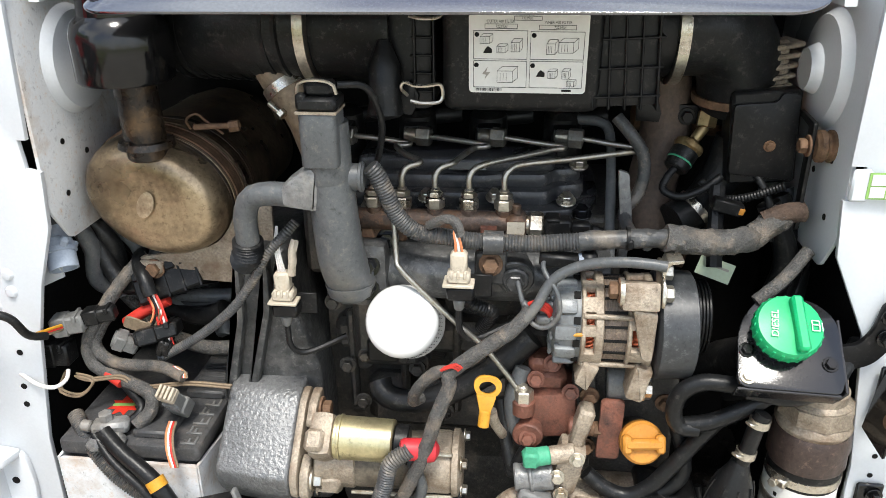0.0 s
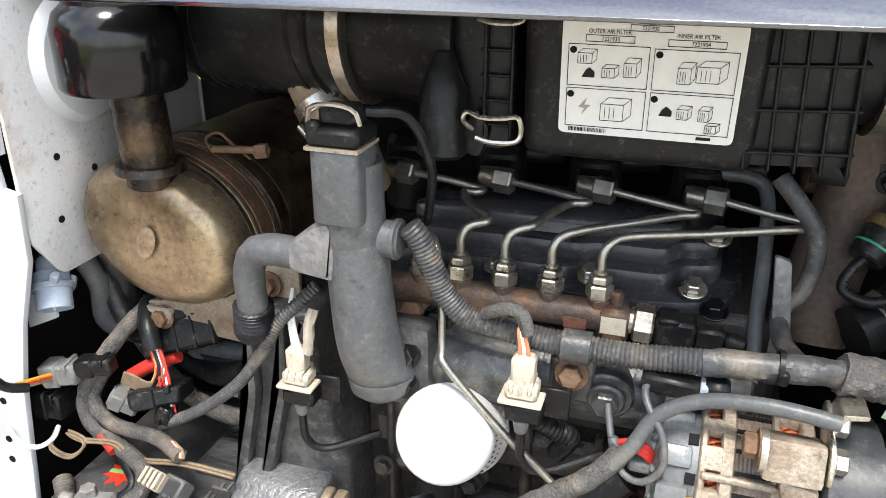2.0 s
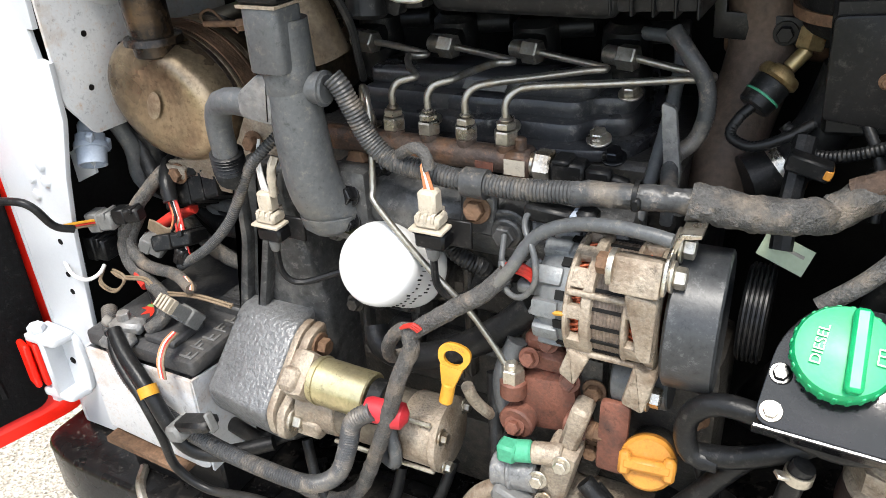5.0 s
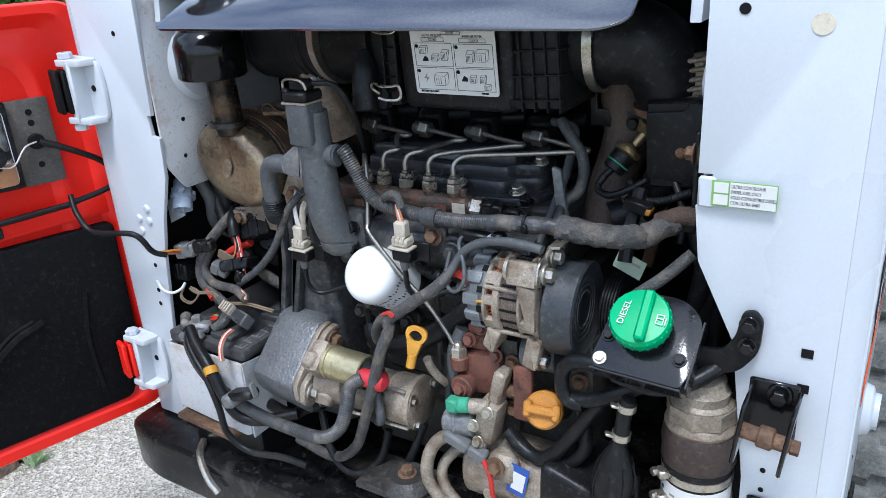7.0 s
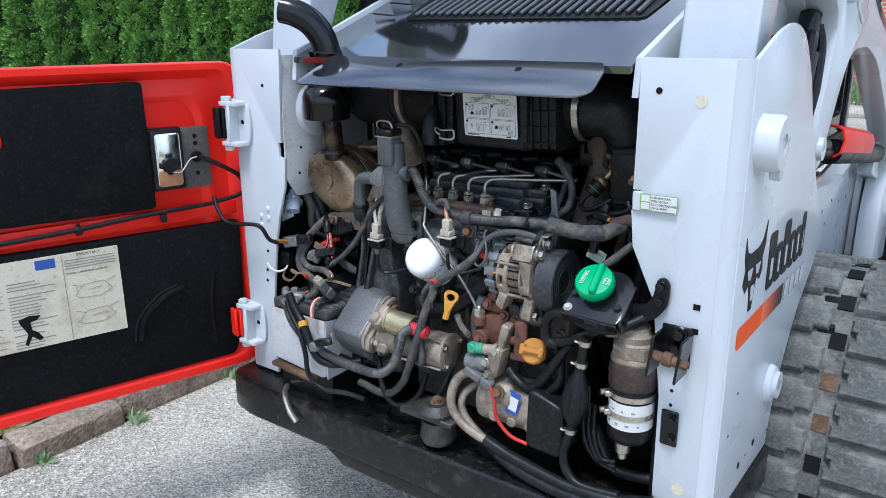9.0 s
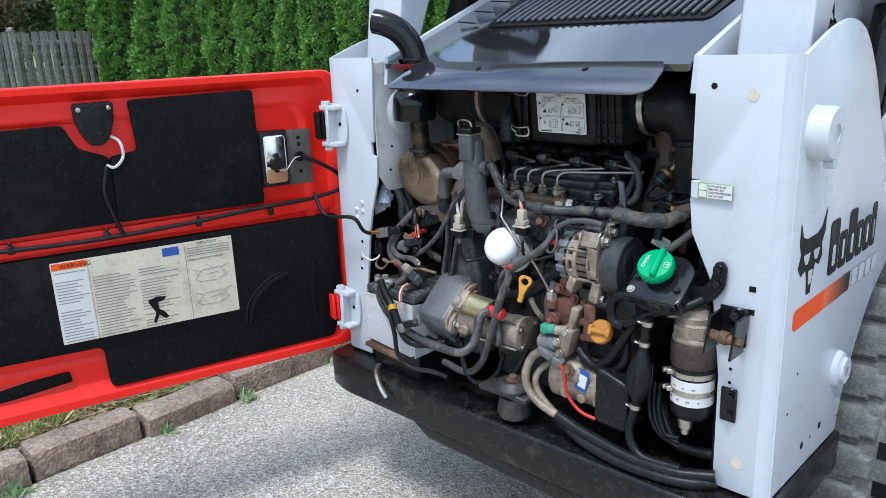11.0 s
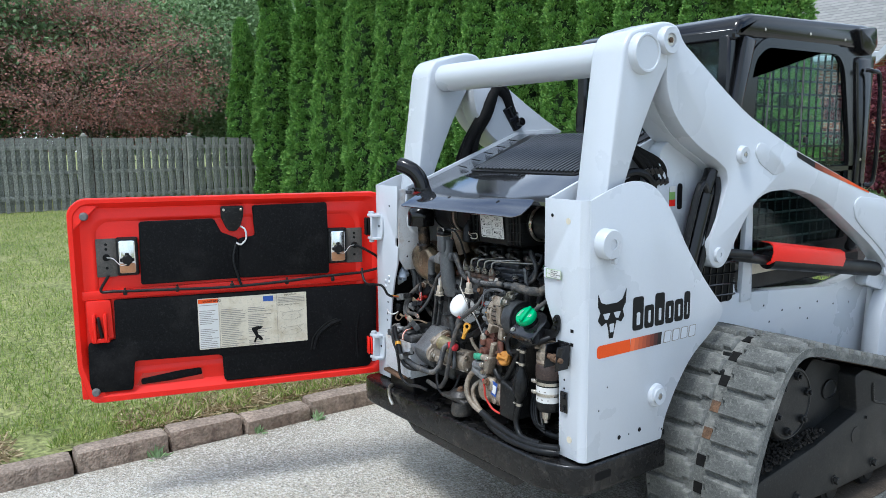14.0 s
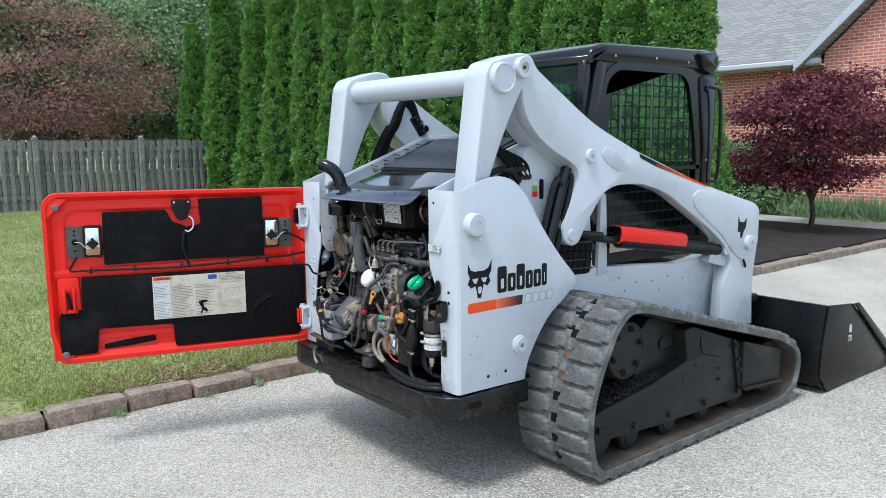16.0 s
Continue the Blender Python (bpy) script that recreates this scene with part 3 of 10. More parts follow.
    # inner face plates beneath the arm's bend
    part("arm_web", prism(rounded([(0.398, 1.86), (0.48, 1.893), (0.76, 1.722), (0.89, 1.650), (1.0, 1.60), (1.05, 1.42), (0.785, 1.402), (0.766, 1.447), (0.71, 1.483), (0.592, 1.535), (0.49, 1.604), (0.427, 1.677), (0.398, 1.76)], [0.02, 0.03, 0.05, 0.05, 0.05, 0.05, 0.02, 0.03, 0.05, 0.06, 0.06, 0.06, 0.05]), "x", s * 0.455, s * 0.562, 0.004), WHITE, arm_ob)
    # tube end through the post
    part("tube_end", lathe([(0.054, 0), (0.070, 0), (0.068, 0.008), (0.066, 0.026), (0.063, 0.030), (0.057, 0.030), (0.054, 0.026)], (s * 0.631, 0.262, 1.854), (s, 0, 0), 40), WHITE, post_ob)
    part("tube_bore", lathe([(0, 0), (0.0545, 0), (0.0545, 0.003), (0.046, 0.003), (0.044, 0.0015), (0, 0.0015)], (s * 0.6315, 0.262, 1.854), (s, 0, 0), 36), WHITE_OLD, post_ob)
    part("link", cyl((s * 0.6, 0.77, 1.13), (s * 0.6, 1.0, 1.10), 0.018), BLACK_PAINT, arm_ob)
part("cross_tube", cyl((-0.495, 0.262, 1.850), (0.495, 0.262, 1.850), 0.060, seg=40), WHITE, loader, "white steel cross tube between the posts")

# hood: lip, sloping sheet, louvres
lip = prism(rounded([(-0.335, 1.252), (-0.305, 1.360), (0.386, 1.360), (0.400, 1.335), (0.404, 1.268), (0.375, 1.250), (-0.32, 1.244)], [0.02, 0.002, 0.002, 0.02, 0.03, 0.02, 0.02]), "y", -0.003, 0.001, 0.0008)
lip = moved(lip, Matrix.Translation((0, 0.006, 1.36)) @ Matrix.Rotation(radians(-59), 4, "X") @ Matrix.Translation((0, 0, -1.36)))
hood = part("hood", prism([(0.006, 1.356), (0.16, 1.412), (0.66, 1.598), (0.90, 1.612), (0.90, 1.59), (0.66, 1.57), (0.16, 1.388), (0.006, 1.342)], "x", -0.44, 0.44, 0.002), HOOD, loader, "polished black hood reflecting the sky")
part("hood_lip", lip, HOOD, hood, "glossy bent lip")
for x in (-0.30, -0.08, 0.22):
    part("hole", lathe([(0, 0), (0.008, 0), (0.008, 0.0006), (0, 0.0006)], (x, -0.0215, 1.3465), (0, -0.515, 0.857), 14), DARK, hood)
LOUVRE = mat("satin_dark_louvre", (0.055, 0.057, 0.062), 0.22, 0.3, 0.2, 8, 0.05, 240, spec=0.5)
part("hood_panel", moved(prism(rounded([(-0.27, 0.085), (0.37, 0.085), (0.40, 0.52), (-0.34, 0.52)], 0.02), "z", 0, 0.004, 0.0015), Matrix.Translation((0, 0.15, 1.4088)) @ Matrix.Rotation(math.atan(0.372), 4, "X")), BLACK_PAINT, hood, "black louvred panel")
for k in range(26):
    part("louvre", moved(box((0.012, 0.41, 0.012), (-0.24 + 0.0235 * k, 0.305, 0.008), (0, 20, 0), bevel=0.003), Matrix.Translation((0, 0.15, 1.4088)) @ Matrix.Rotation(math.atan(0.372), 4, "X")), LOUVRE, hood)
for k in range(5):
    part("slot", moved(box((0.085, 0.007, 0.0016), (-0.375 - 0.002 * k, 0.13 + 0.082 * k, 0.0012), (0, 0, -12), bevel=0.0005), Matrix.Translation((0, 0.15, 1.4088)) @ Matrix.Rotation(math.atan(0.372), 4, "X")), DARK, hood)
for s in (1, -1):
    part("hood_rail", prism([(0.01, 1.30), (0.02, 1.372), (0.66, 1.612), (0.92, 1.625), (0.92, 1.55), (0.66, 1.52), (0.10, 1.30)], "x", s * 0.442, s * 0.456, 0.002), WHITE, loader)

# bumper
BUMP = rounded([(-0.69, -0.075), (-0.60, -0.10), (0.53, -0.10), (0.63, -0.055), (0.672, 0.0), (0.672, 0.40), (0.62, 0.40), (0.60, 0.10), (-0.60, 0.10), (-0.66, 0.30), (-0.70, 0.30)], [0.03, 0.04, 0.05, 0.03, 0.02, 0, 0, 0.02, 0.02, 0, 0])
bumper = part("bumper", mix(prism(BUMP, "z", 0.372, 0.478, 0.010, 3), prism([(-0.30, 0.372), (-0.24, 0.338), (0.40, 0.332), (0.46, 0.372)], "y", -0.094, -0.07, 0.003)), BUMPER, loader, "worn black steel bumper with chipped paint")
part("tray", box((1.2, 0.42, 0.02), (0, 0.28, 0.463), bevel=0.002), BUMPER, bumper)
for x, y, r in ((-0.245, -0.056, 0.02), (-0.072, -0.02, 0.012), (0.138, -0.075, 0.02), (-0.38, -0.03, 0.012), (0.32, -0.065, 0.015)):
    part("hole", lathe([(0, 0), (r, 0), (r, 0.0008), (0, 0.0008)], (x, y, 0.4782), (0, 0, 1), 20), DARK, bumper)
part("slot", prism(rounded([(0.03, 0.415), (0.11, 0.415), (0.11, 0.445), (0.03, 0.445)], 0.012), "x", 0.672, 0.6728), DARK, bumper)
part("latch_hook", tube([(-0.47, -0.06, 0.485), (-0.45, -0.09, 0.478), (-0.41, -0.112, 0.45), (-0.385, -0.113, 0.425)], 0.008, 8), STEEL, bumper, "worn bare steel edge")

# chassis: firewall, floor, side frames, lower hull
part("firewall", box((1.1, 0.02, 0.95), (0, 0.43, 0.92), bevel=0), DARK, loader)
part("bay_side", box((0.02, 0.44, 0.88), (0.545, 0.22, 0.9), bevel=0), DARK, loader)
part("bay_side", box((0.02, 0.44, 0.88), (-0.585, 0.22, 0.9), bevel=0), DARK, loader)
part("bay_floor", box((1.1, 0.40, 0.02), (0, 0.23, 0.45), bevel=0), DARK, loader)
part("lower_hull", prism(rounded([(0.46, 0.30), (2.35, 0.30), (2.45, 0.45), (2.45, 0.62), (0.46, 0.62)], 0.04), "x", -0.50, 0.50), FRAME_BLACK, loader)
BODY = rounded([(0.45, 0.60), (2.42, 0.44), (2.46, 0.75), (2.33, 0.84), (2.18, 0.93), (2.02, 0.885), (1.80, 0.862), (1.10, 0.918), (1.03, 0.92), (1.00, 1.25), (0.85, 1.62), (0.52, 1.55), (0.46, 1.2)], [0.02, 0.02, 0.04, 0.04, 0.05, 0.05, 0.05, 0.02, 0.03, 0.05, 0.05, 0.05, 0.05])
for s in (1, -1):
    body = part("side_frame", prism(BODY, "x", s * 0.44, s * 0.52, 0.005), WHITE, loader)
    for y, z in ((1.25, 0.84), (1.4, 0.80), (1.55, 0.79), (1.7, 0.80), (1.85, 0.77), (2.0, 0.76), (1.3, 0.76), (1.62, 0.73)):
        part("hole", cyl((s * 0.5203, y, z), (s * 0.521, y, z), 0.005, seg=10, bevel=0), DARK, body)
    part("upright_rib", prism([(1.06, 0.88), (1.14, 0.88), (1.12, 1.30), (1.08, 1.32)], "x", s * 0.505, s * 0.530, 0.004), WHITE, body)
    part("front_leg", prism(rounded([(2.15, 0.46), (2.44, 0.40), (2.42, 0.95), (2.25, 0.98), (2.18, 0.80)], 0.04), "x", s * 0.52, s * 0.548, 0.005), WHITE, body)
    part("cylinder_lug", mix(prism(rounded([(1.98, 0.86), (2.22, 0.80), (2.20, 0.98), (2.14, 1.02), (2.06, 0.96)], 0.04), "x", s * 0.545, s * 0.60, 0.004), cyl((s * 0.53, 2.14, 0.92), (s * 0.63, 2.14, 0.92), 0.03)), WHITE, body)
    wb = part("warning_sticker", box((0.0008, 0.035, 0.075), (s * 0.5206, 0.592, 1.352), bevel=0), INK_GREEN, body, "green, red and white sticker")
    part("sticker_field", box((0.0008, 0.035, 0.025), (s * 0.5216, 0.592, 1.327), bevel=0), RED, wb)
    part("sticker_field", box((0.0008, 0.035, 0.022), (s * 0.5216, 0.592, 1.38), bevel=0), LABEL_WHITE, wb)
    part("slot", prism(rounded([(0.622, 1.30), (0.652, 1.30), (0.652, 1.40), (0.622, 1.40)], 0.014), "x", s * 0.5205, s * 0.5215), DARK, body)
    # lift cylinder with hoses
    part("cylinder", mix(cyl((s * 0.575, 0.55, 0.86), (s * 0.575, 0.715, 1.36), 0.036), cyl((s * 0.575, 0.715, 1.36), (s * 0.575, 0.755, 1.45), 0.026)), BLACK_GLOSS, loader, "black lift cylinder")
    part("hydraulic_hose", tube([(s * 0.60, 0.50, 0.95), (s * 0.605, 0.56, 1.15), (s * 0.605, 0.63, 1.36), (s * 0.60, 0.67, 1.40), (s * 0.595, 0.70, 1.37)], 0.014, 8), RUBBER, loader)
    part("hydraulic_hose", tube([(s * 0.60, 0.62, 0.95), (s * 0.61, 0.70, 1.20), (s * 0.605, 0.755, 1.36), (s * 0.59, 0.77, 1.42)], 0.013, 8), RUBBER, loader)
    # tilt cylinder with its red guard
    part("tilt_cylinder", mix(cyl((s * 0.585, 0.88, 1.105), (s * 0.585, 1.2, 1.05), 0.02), cyl((s * 0.585, 1.15, 1.06), (s * 0.585, 2.10, 0.925), 0.038)), BLACK_PAINT, loader)
    guard = [(s * 0.60, 1.045), (s * 0.622, 1.06), (s * 0.63, 1.10), (s * 0.622, 1.13), (s * 0.60, 1.142), (s * 0.565, 1.142), (s * 0.565, 1.137), (s * 0.598, 1.136), (s * 0.616, 1.126), (s * 0.624, 1.1), (s * 0.617, 1.063), (s * 0.598, 1.05)]
    g = prism(guard, "y", 0, 0.60, 0.001)
    part("cylinder_guard", moved(g, Matrix.Translation((0, 1.13, 0)) @ Matrix.Translation((0, 0, 1.09)) @ Matrix.Rotation(radians(-8.2), 4, "X") @ Matrix.Translation((0, 0, -1.09))), RED, loader, "bright red cylinder guard")

# bundles of hoses under the cross tube and beside the hood
for k in range(4):
    a, b = 0.024 * (k % 2), k // 2
    part("hydraulic_hose", tube([(-0.52 + a, 0.352 + 0.055 * b, 1.36), (-0.518 + a, 0.36 + 0.055 * b, 1.46), (-0.505 + a, 0.395 + 0.04 * b, 1.56 + 0.01 * k), (-0.478 + a, 0.455 + 0.022 * b, 1.68), (-0.47 + a, 0.49 + 0.015 * b, 1.76), (-0.468 + a, 0.53, 1.80 + 0.008 * k), (-0.47 + a, 0.58, 1.775 + 0.008 * k), (-0.475 + a, 0.62, 1.72), (-0.478 + a, 0.65, 1.67)], 0.021, 10, rough=0.1), DARK, loader)
part("hose_fitting", mix(cyl((-0.462, 0.60, 1.73), (-0.465, 0.67, 1.63), 0.034), hexnut((-0.462, 0.63, 1.69), (-0.1, 0.5, -0.8), 0.04, 0.02), cyl((-0.45, 0.66, 1.65), (-0.41, 0.66, 1.66), 0.02)), BLACK_GLOSS, loader)
for k in range(4):
    part("hydraulic_hose", tube([(0.50 - 0.012 * k, 0.30 + 0.02 * k, 1.56), (0.50, 0.38 + 0.02 * k, 1.52), (0.51, 0.46 + 0.025 * k, 1.44 + 0.01 * k), (0.50, 0.52 + 0.02 * k, 1.36)], 0.014, 8), DARK, loader)
    part("hose_fitting", mix(hexnut((0.508, 0.44 + 0.024 * k, 1.465), (0, 0.6, -0.8), 0.02, 0.03), hexnut((0.512, 0.475 + 0.024 * k, 1.42), (0, 0.6, -0.8), 0.019, 0.02)), BLACK_GLOSS, loader)
part("hydraulic_hose", tube([(0.50, 0.28, 1.42), (0.515, 0.36, 1.45), (0.52, 0.43, 1.44), (0.515, 0.49, 1.39)], 0.015, 8), RUBBER, loader)

# cab: pillars and roof from one shell with real openings
cab = part("cab_roof", prism(rounded([(1.05, 1.985), (1.08, 2.060), (1.17, 2.092), (2.16, 2.118), (2.215, 2.105), (2.23, 2.04), (2.16, 1.995)], 0.03), "x", -0.46, 0.46, 0.03, 3), BLACK_GLOSS, loader, "glossy black cab roof")
for s in (1, -1):
    part("rear_pillar", prism(rounded([(1.055, 0.90), (1.11, 0.90), (1.125, 1.70), (1.21, 1.99), (1.12, 2.0), (1.06, 1.70)], 0.02), "x", s * 0.395, s * 0.46, 0.015, 3), BLACK_GLOSS, loader)
    part("front_pillar", prism(rounded([(2.09, 1.0), (2.20, 1.0), (2.24, 1.96), (2.06, 1.96), (2.12, 1.5)], 0.03), "x", s * 0.40, s * 0.46, 0.01, 2), BLACK_GLOSS, loader)
    part("sill", box((0.06, 1.16, 0.10), (s * 0.43, 1.62, 0.95), bevel=0.01), BLACK_PAINT, loader)
    part("mid_rail", box((0.03, 0.98, 0.035), (s * 0.437, 1.63, 1.42), (0, 0, 0), bevel=0.006), BLACK_GLOSS, loader)
    frame_w = rounded([(1.20, 1.07), (2.06, 1.07), (2.055, 1.52), (1.965, 1.90), (1.90, 1.965), (1.30, 1.962), (1.215, 1.91), (1.16, 1.72)], [0.05, 0.03, 0.1, 0.08, 0.05, 0.04, 0.05, 0.1])
    pane = part("side_window", prism(frame_w, "x", s * 0.428, s * 0.433), GLASS, loader, "tinted side window with a wire grille behind")
    pane.visible_shadow = False
    for k in range(15):
        y = 1.16 + k * 0.062
        part("grille_bar", cyl((s * 0.415, y, 1.02), (s * 0.415, y, 1.96), 0.0055, seg=6, bevel=0), BLACK_PAINT, pane)
    for k in range(15):
        z = 1.05 + k * 0.06
        part("grille_bar", cyl((s * 0.412, 1.12, z), (s * 0.412, 2.06, z), 0.0055, seg=6, bevel=0), BLACK_PAINT, pane)
    part("grab_rail", tube([(s * 0.47, 2.13, 1.90), (s * 0.50, 2.15, 1.89), (s * 0.505, 2.20, 1.86), (s * 0.505, 2.22, 1.62), (s * 0.50, 2.21, 1.36), (s * 0.47, 2.18, 1.33)], 0.011, 8), BLACK_GLOSS, loader)
    for z in (1.99, 1.46):
        part("screw", cyl((s * 0.459, 2.15, z), (s * 0.463, 2.15, z), 0.008, seg=12), STEEL, loader)
part("rear_wall", prism([(-0.40, 1.0), (0.40, 1.0), (0.40, 1.56), (-0.40, 1.56)], "y", 1.04, 1.09, 0.004), BLACK_PAINT, loader)
for k in range(5):
    part("roof_rib", box((0.035, 0.80, 0.010), (-0.30 + 0.15 * k, 1.66, 2.107), (1.5, 0, 0), bevel=0.004), BLACK_GLOSS, cab)
for s in (1, -1):
    for y, z in ((1.26, 2.028), (1.62, 2.035), (1.93, 2.03)):
        part("screw", cyl((s * 0.459, y, z), (s * 0.4635, y, z), 0.007, seg=12), STEEL, cab)
rw = part("rear_window", prism(rounded([(-0.37, 1.58), (0.37, 1.58), (0.38, 1.98), (-0.38, 1.98)], 0.05), "y", 1.06, 1.066), GLASS, loader, "tinted rear window")
rw.visible_shadow = False
part("window_frame", mix(box((0.90, 0.05, 0.05), (0, 1.075, 2.0), bevel=0.01), box((0.06, 0.05, 0.46), (0.405, 1.07, 1.77), bevel=0.01), box((0.06, 0.05, 0.46), (-0.405, 1.07, 1.77), bevel=0.01)), BLACK_GLOSS, rw)
part("cab_floor", box((0.86, 1.1, 0.04), (0, 1.62, 0.80), bevel=0.005), DARK, loader)
part("cab_front", mix(box((0.86, 0.04, 0.5), (0, 2.18, 1.2), bevel=0.005)), DARK, loader)
part("operator_seat", mix(box((0.5, 0.45, 0.14), (0, 1.55, 1.15), bevel=0.04, seg=3), box((0.48, 0.14, 0.6), (0, 1.32, 1.48), (8, 0, 0), bevel=0.05, seg=3)), FOAM, loader, "black operator's seat")
grille = part("service_opening", prism(rounded([(0.70, 0.905), (1.01, 0.895), (1.02, 1.06), (0.98, 1.09), (0.66, 1.10)], 0.03), "x", 0.516, 0.5225, 0.001), DARK, loader, "dark service opening behind a wire grille")
for k in range(7):
    part("grille_bar", cyl((0.525, 0.70 + 0.045 * k, 0.90), (0.525, 0.715 + 0.045 * k, 1.09), 0.0045, seg=6, bevel=0), BLACK_GLOSS, grille)
for k in range(4):
    part("grille_bar", cyl((0.529, 0.69, 0.94 + 0.045 * k), (0.529, 1.015, 0.925 + 0.045 * k), 0.0045, seg=6, bevel=0), BLACK_GLOSS, grille)
part("decal_plate", box((0.001, 0.22, 0.055), (0.4615, 1.35, 1.0), bevel=0), PAPER, loader)
part("decal_plate", box((0.001, 0.30, 0.045), (0.4615, 1.66, 0.985), bevel=0), PAPER, loader)

# tracks
TRK = rounded([(0.60, 0.025), (2.28, 0.025), (2.425, 0.10), (2.462, 0.25), (2.40, 0.355), (2.24, 0.440), (1.38, 0.672), (0.89, 0.806), (0.775, 0.815), (0.672, 0.745), (0.566, 0.56), (0.502, 0.395), (0.490, 0.25), (0.525, 0.10)],
              [0.08, 0.1, 0.08, 0.08, 0.08, 0.1, 0.2, 0.1, 0.08, 0.1, 0.15, 0.15, 0.08, 0.05], 5)


def offset(poly, d):
    """The outline pushed inwards by d."""
    out, k = [], len(poly)
    for i in range(k):
        a, p, c = Vector(poly[i - 1]), Vector(poly[i]), Vector(poly[(i + 1) % k])
        t = (c - a).normalized()
        out.append(tuple(p + Vector((-t.y, t.x)) * d))
    return out


def ring(outer, inner, a, b):
    bm = bmesh.new()
    k = len(outer)
    v = [[bm.verts.new((x, *p)) for p in poly] for x in (a, b) for poly in (outer, inner)]
    for i in range(k):
        j = (i + 1) % k
        bm.faces.new((v[0][i], v[0][j], v[2][j], v[2][i]))
        bm.faces.new((v[1][i], v[3][i], v[3][j], v[1][j]))
        bm.faces.new((v[0][i], v[1][i], v[1][j], v[0][j]))
        bm.faces.new((v[2][i], v[2][j], v[3][j], v[3][i]))
    bmesh.ops.recalc_face_normals(bm, faces=bm.faces)
    return bm


# rubber-edged frame round each side window
for s in (1, -1):
    win = rounded([(1.20, 1.07), (2.06, 1.07), (2.055, 1.52), (1.965, 1.90), (1.90, 1.965), (1.30, 1.962), (1.215, 1.91), (1.16, 1.72)], [0.05, 0.03, 0.1, 0.08, 0.05, 0.04, 0.05, 0.1])
    part("window_surround", ring(offset(win, -0.040), offset(win, 0.004), s * 0.425, s * 0.452), BLACK_GLOSS, loader, "black window surround")
    part("door_skin", ring(rounded([(1.06, 0.98), (2.20, 0.98), (2.22, 1.5), (2.23, 2.02), (1.15, 2.03), (1.075, 1.7)], [0.03, 0.03, 0.1, 0.05, 0.09, 0.1]), offset(win, -0.02), s * 0.434, s * 0.446), BLACK_GLOSS, loader, "black door skin")
    part("slider_edge", box((0.006, 0.006, 0.44), (s * 0.436, 1.345, 1.74), (-3, 0, 0), bevel=0.001), GREY_PLASTIC, loader)
    part("slider_edge", box((0.006, 0.006, 0.46), (s * 0.436, 1.62, 1.72), bevel=0.001), GREY_PLASTIC, loader)
    part("slider_latch", box((0.012, 0.03, 0.025), (s * 0.44, 1.66, 1.56), bevel=0.004), BLACK_PAINT, loader)
    part("rain_visor", prism(rounded([(2.02, 2.09), (2.19, 2.108), (2.21, 2.02), (2.15, 1.965), (2.06, 1.99)], 0.02), "x", s * 0.44, s * 0.485, 0.012), BLACK_GLOSS, loader, "black corner visor")


def lug_mesh(w):
    """A low block with a notched outer end and a stepped inner end."""
    h = w / 2
    poly = [(-h, -0.045), (h * 0.68, -0.045), (h * 0.72, -0.030), (h, -0.030), (h, 0.032), (h * 0.66, 0.032), (h * 0.62, 0.045), (-h, 0.045), (-h, 0.014), (-h * 0.86, 0.011), (-h * 0.86, -0.011), (-h, -0.014)]
    b = prism(poly, "z", -0.006, 0.022, 0.0)
    for v in b.verts:
        if v.co.z > 0:
            v.co.x *= 0.95
            v.co.y *= 0.88
    bmesh.ops.bevel(b, geom=[e for e in b.edges if e.verts[0].co.z > 0 and e.verts[1].co.z > 0], offset=0.004, segments=1, affect="EDGES")
    return b


length = [0.0]
for i in range(len(TRK)):
    length.append(length[-1] + (Vector(TRK[(i + 1) % len(TRK)]) - Vector(TRK[i])).length)
N_LUG = 46


def along(d):
    d %= length[-1]
    for i in range(len(TRK)):
        if length[i + 1] >= d:
            a, b = Vector(TRK[i]), Vector(TRK[(i + 1) % len(TRK)])
            t = (b - a).normalized()
            return a + t * (d - length[i]), t
    return Vector(TRK[0]), Vector((1, 0))


